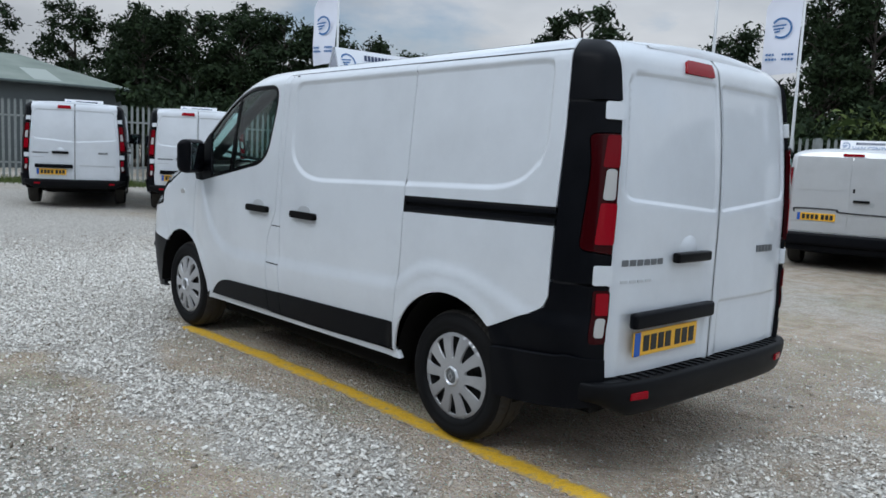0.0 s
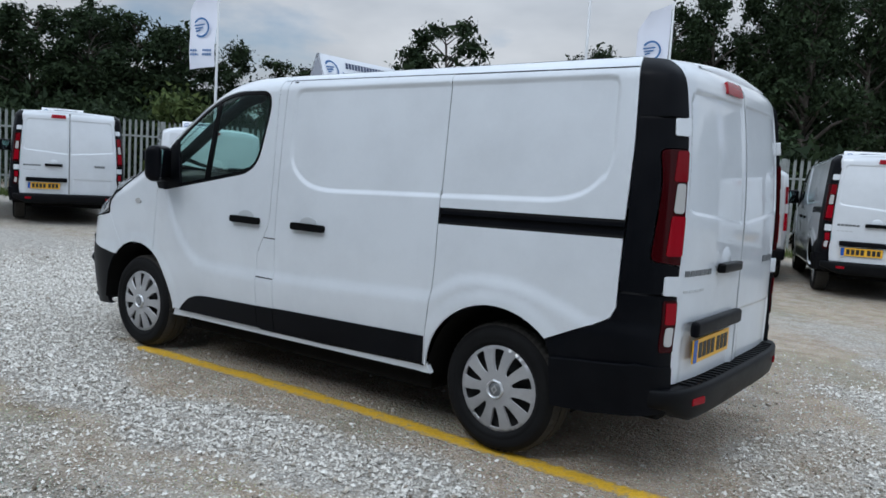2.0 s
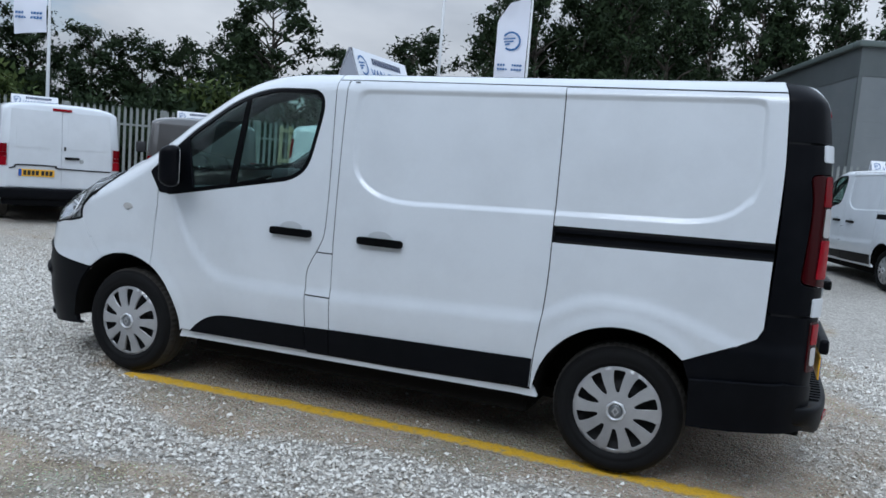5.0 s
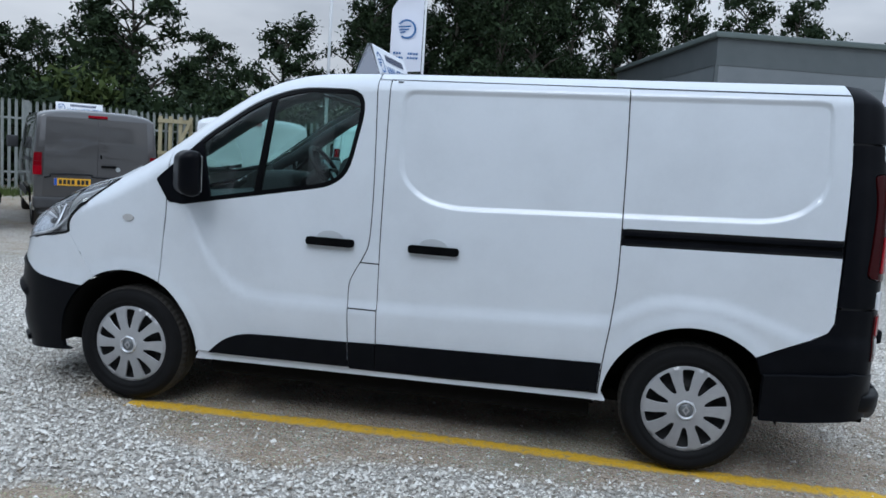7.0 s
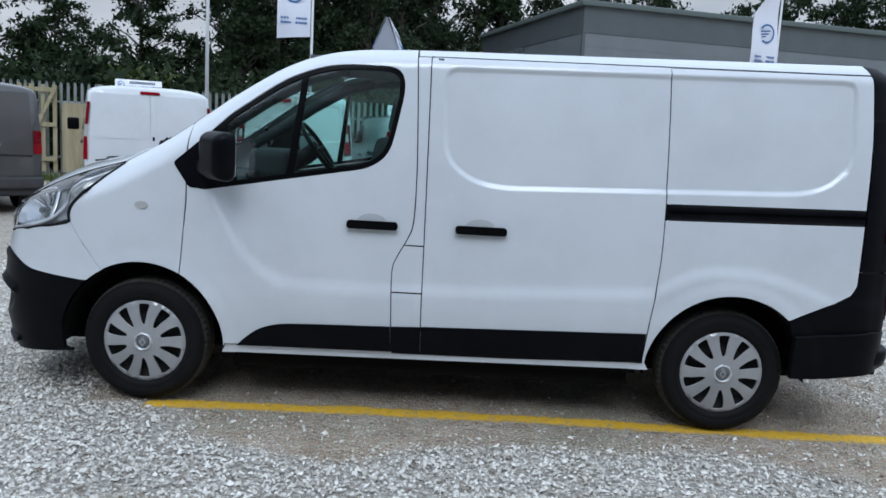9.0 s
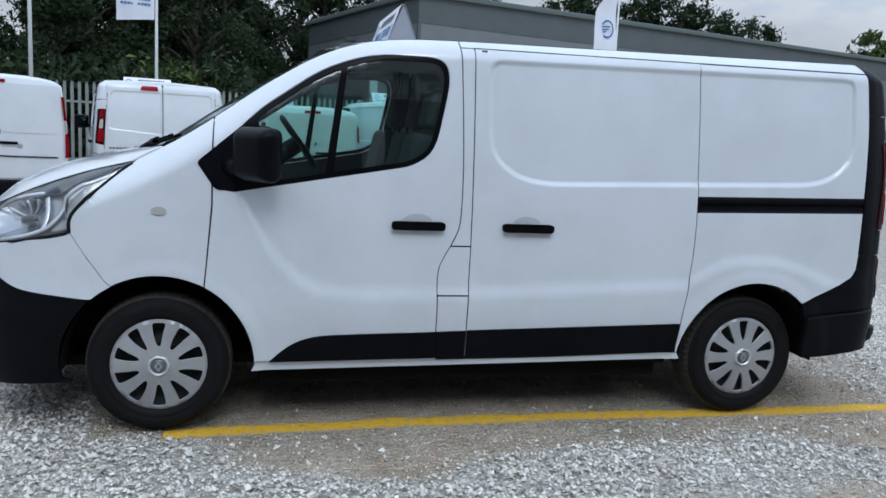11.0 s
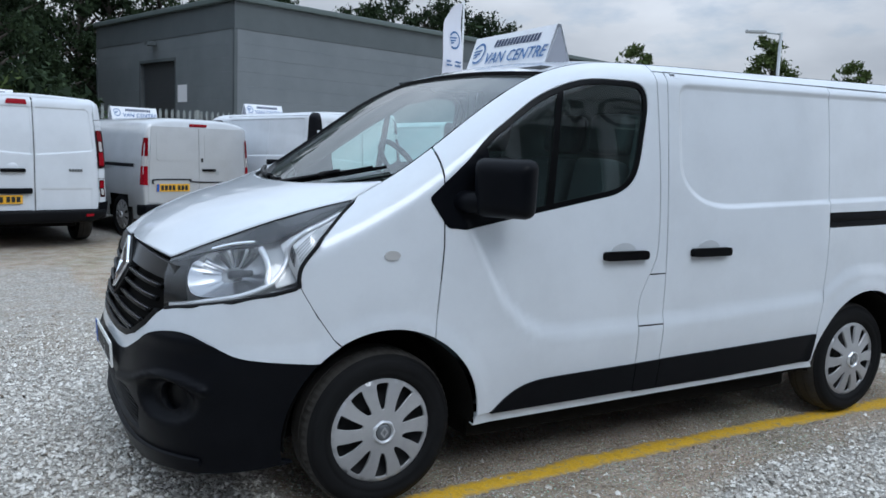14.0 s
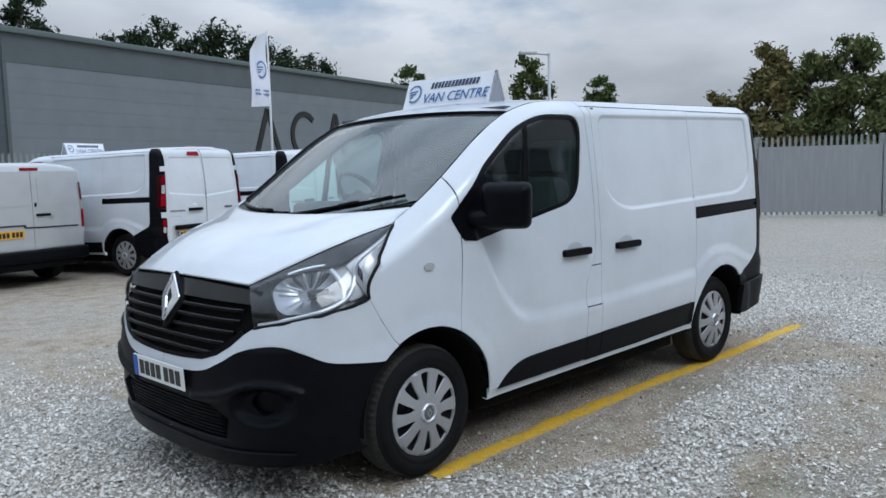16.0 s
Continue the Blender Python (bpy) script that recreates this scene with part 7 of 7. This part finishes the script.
def tree(name, h, spread, seed, mat, clumps=26, count=6500, size=0.13, bare=0.28, label="tall dark green tree behind the fence"):
    r = np.random.RandomState(seed)
    t = thing(name, label, "tree")
    lean = r.uniform(-0.04, 0.04, 2)
    trunk_p = [(lean[0] * z, lean[1] * z, z) for z in np.linspace(-0.2, h * 0.86, 7)]
    v, f = tube(trunk_p, np.linspace(0.02 * h + 0.03, 0.02, 7), 8)
    mesh("trunk", v, f, BARK, t, "dark bark trunk")
    cs, rs = [], []
    limbs = []
    for k in range(clumps):
        z = h * (bare + (0.97 - bare) * ((k + r.rand()) / clumps))
        rel = (z / h - bare) / (1 - bare)
        reach = spread * (0.55 + 0.45 * math.sin(min(1, rel * 1.5 + 0.2) * math.pi * 0.62)) * (1.12 - rel * 0.85)
        a = r.uniform(0, 6.28)
        d = reach * r.uniform(0.15, 1.0) ** 0.6
        c = np.array([lean[0] * z + d * math.cos(a), lean[1] * z + d * math.sin(a), z])
        cs.append(c)
        rs.append(spread * r.uniform(0.14, 0.30) * (1.1 - 0.45 * rel))
        root = np.array([lean[0] * z, lean[1] * z, max(h * 0.16, z - d * 0.75)])
        limbs.append(tube([root, (root + c) / 2 + np.array([0, 0, 0.12 * d]), c], [0.012 * h * (1.1 - rel) + 0.012, 0.008 * h * (1.1 - rel) + 0.008, 0.01], 5))
    v, f = merged(*limbs)
    mesh("branching", v, f, BARK, t)
    v, f = leaves(np.array(cs), np.array(rs), count, size, r)
    mesh("crown", v, f, mat, t, smooth=False)
    return t


def plant(model, x, y, k, turn, label="", wide=1.0):
    z = float(ground_z(np.array([x]), np.array([y]))[0])
    c = copy_thing(model, Matrix.Translation((x, y, z)) @ Matrix.Rotation(turn, 4, "Z"))
    c.scale = (k * 0.95 * wide, k * 0.95 * wide, k)
    if label:
        c["label"] = label
    return c


rngt = random.Random(7)
models = [tree("tree", 8.0, 3.0, 31 + k, LEAF, 60, 13500, 0.094, 0.16) for k in range(4)]
tall = [tree("tree", 10.5, 3.1, 51 + k, LEAF, 62, 15500, 0.098, 0.14) for k in range(3)]
for o in models + tall:
    tagged(o, group="trees behind the fence")
    o.location = (-60 - 7 * (models + tall).index(o), 40, 0)
PLACES = [(-36.5, 1, 7.0), (-38.0, -1.5, 7.2), (-39.0, -5.0, 7.4), (-37.5, -8.0, 7.4), (-37.0, 3.2, 7.1), (-35.5, 5.5, 6.9), (-28.3, 10.4, 6.2), (-27, 9.6, 6.4), (-25.8, 11.0, 6.4), (-24.6, 12.6, 6.6), (-23.4, 13.8, 6.6), (-22.4, 15.2, 6.0), (-30.5, 12, 6.8), (-28.5, 15, 7.3), (-26.5, 17.5, 6.9), (-34.5, 9.5, 7.2), (-21.5, 17.2, 5.8), (-20.3, 18.6, 5.4), (-19.0, 20.2, 5.2), (-17.9, 21.3, 5.3),
          (-15.2, 23.2, 7.7), (-16.6, 22.4, 6.6), (-13.2, 25.0, 5.9), (-10.6, 26.0, 6.7), (-7.6, 27.4, 7.3), (-36, -4, 7.0), (-34, 12, 6.6), (-30, 17, 7.0)]
for x, y, h in PLACES:
    plant(rngt.choice(models), x, y, h / 8.0, rngt.uniform(0, 6.28), wide=rngt.uniform(1.05, 1.35))
for x, y, h in [(-5.4, 27.6, 9.2), (-3.0, 28.6, 9.9), (-2.4, 29.2, 9.8), (-4.2, 29.8, 9.9), (-2.0, 27.0, 9.2), (-7.0, 29.5, 8.6), (-3.0, 31.5, 10.4), (-1.0, 34.5, 10.6), (4.5, 43.0, 12.8), (7.0, 42.5, 12.6), (9.5, 42.8, 12.2), (12.0, 42.0, 11.4), (2.4, 42.5, 12.6), (-4.5, 32.5, 10.4), (-1.2, 37.5, 11.6), (0.2, 40.0, 12.4), (-6.3, 25.6, 8.2)]:
    plant(rngt.choice(tall), x, y, h / 10.5, rngt.uniform(0, 6.28))
for x, y, h in [(22.0, 52.0, 11.9), (24.0, 51.0, 12.4), (26.5, 49.5, 12.2), (29.0, 47.5, 11.5), (31.0, 46.0, 10.8), (33.5, 45.0, 10.2), (18.0, 54, 11.0)]:
    plant(rngt.choice(models), x, y, h / 8.0, rngt.uniform(0, 6.28), "dark green tree beyond the industrial unit")
bright = tree("tree", 8.0, 2.5, 71, LEAF_LIGHT, 34, 12000, 0.115, 0.2, "light green tree beyond the gate")
bright.matrix_world = Matrix.Translation((47.4, 29.3, 0))
for x, y, h in [(44.3, 33.6, 9.6), (39.3, 40.9, 9.4)]:
    plant(bright, x, y, h / 8.0, rngt.uniform(0, 6.28), "young green tree beyond the industrial unit")
turning = [tree("tree", 8.5, 3.2, 81 + k, (LEAF_AUTUMN, LEAF_MID)[k % 2], 64, 17000, 0.15, 0.04, "tree with leaves turning brown beyond the gate") for k in range(2)]
turning[0].matrix_world = Matrix.Translation((52.0, 19.3, 0)) @ Matrix.Scale(1.1, 4)
turning[1].matrix_world = Matrix.Translation((55.0, 14.6, 0)) @ Matrix.Scale(1.14, 4)
for x, y, h, k in [(49.5, 21.8, 6.3, 0), (57, 10, 9.4, 0), (53.5, 17.0, 8.8, 1), (60, 5, 9, 1), (58, -3, 8.5, 0)]:
    plant(turning[k], x, y, h / 8.5, rngt.uniform(0, 6.28))


def shrub(seed, mat, r=1.3, h=2.6):
    g = np.random.RandomState(seed)
    t = thing("shrub", "dense dark green undergrowth behind the fence", "shrub", group="undergrowth")
    n = 14
    c = np.stack([g.uniform(-r, r, n), g.uniform(-r * 0.6, r * 0.6, n), g.uniform(0.3, h * 0.8, n)], 1)
    stems = [tube([(c[i, 0] * 0.3, c[i, 1] * 0.3, -0.1), c[i]], [0.03, 0.01], 5) for i in range(n)]
    v, f = merged(*stems)
    mesh("stem_mass", v, f, BARK, t)
    v, f = leaves(c, g.uniform(0.4, 0.7, n), 4200, 0.075, g)
    mesh("foliage", v, f, mat, t, smooth=False)
    return t


bush = [shrub(91, LEAF), shrub(92, LEAF), shrub(93, LEAF_LIGHT)]
for k, o in enumerate(bush):
    o.location = ((-13.5, -11.8, -18.4)[k], (13.0, 14.6, 11.7)[k], 0.1)
line = [(-20.3, 7.9), (-19.2, 8.8), (-16.5, 11.6), (-12.8, 14.2), (-9.5, 15.7), (-5, 16.8), (-1.6, 17.4), (-2.4, 20.5)]
pts = curve_through(line, 6)
for i, (x, y) in enumerate(pts):
    plant(bush[i % 2 if i % 9 else 2], x + rngt.uniform(-0.8, 0.8), y + rngt.uniform(0.0, 1.6), rngt.uniform(0.9, 1.45), rngt.uniform(0, 6.28))

# ---- grass verge ----
GRASS = leaf_mat("grass_blades", (0.05, 0.075, 0.02), (0.12, 0.15, 0.05))
rg = np.random.RandomState(17)
nb = 26000
fl = curve_through([(-19.6, -8.0), (-17.7, 2.6), (-14.4, 8.6), (-8.9, 12.7), (0.2, 15.1), (5.6, 16.6)], 10)
seg = rg.randint(0, len(fl) - 1, nb)
tt = rg.rand(nb)[:, None]
base_p = fl[seg] * (1 - tt) + fl[seg + 1] * tt + np.abs(rg.normal(0, 0.55, (nb, 1))) * np.array([[0.6, -0.8]]) + rg.normal(0, 0.15, (nb, 2))
hh, aa = rg.uniform(0.05, 0.20, nb), rg.uniform(0, 6.28, nb)
zz = ground_z(base_p[:, 0], base_p[:, 1])
bx, by = np.cos(aa) * 0.012, np.sin(aa) * 0.012
lx2, ly2 = rg.normal(0, 0.04, nb), rg.normal(0, 0.04, nb)
gv = np.stack([np.stack([base_p[:, 0] - bx, base_p[:, 1] - by, zz], 1), np.stack([base_p[:, 0] + bx, base_p[:, 1] + by, zz], 1), np.stack([base_p[:, 0] + lx2, base_p[:, 1] + ly2, zz + hh], 1)], 1).reshape(-1, 3)
tagged(mesh("verge_grass", gv, [(3 * i, 3 * i + 1, 3 * i + 2) for i in range(nb)], GRASS, smooth=False), "rough grass verge along the fence", "grass", kind="stuff")
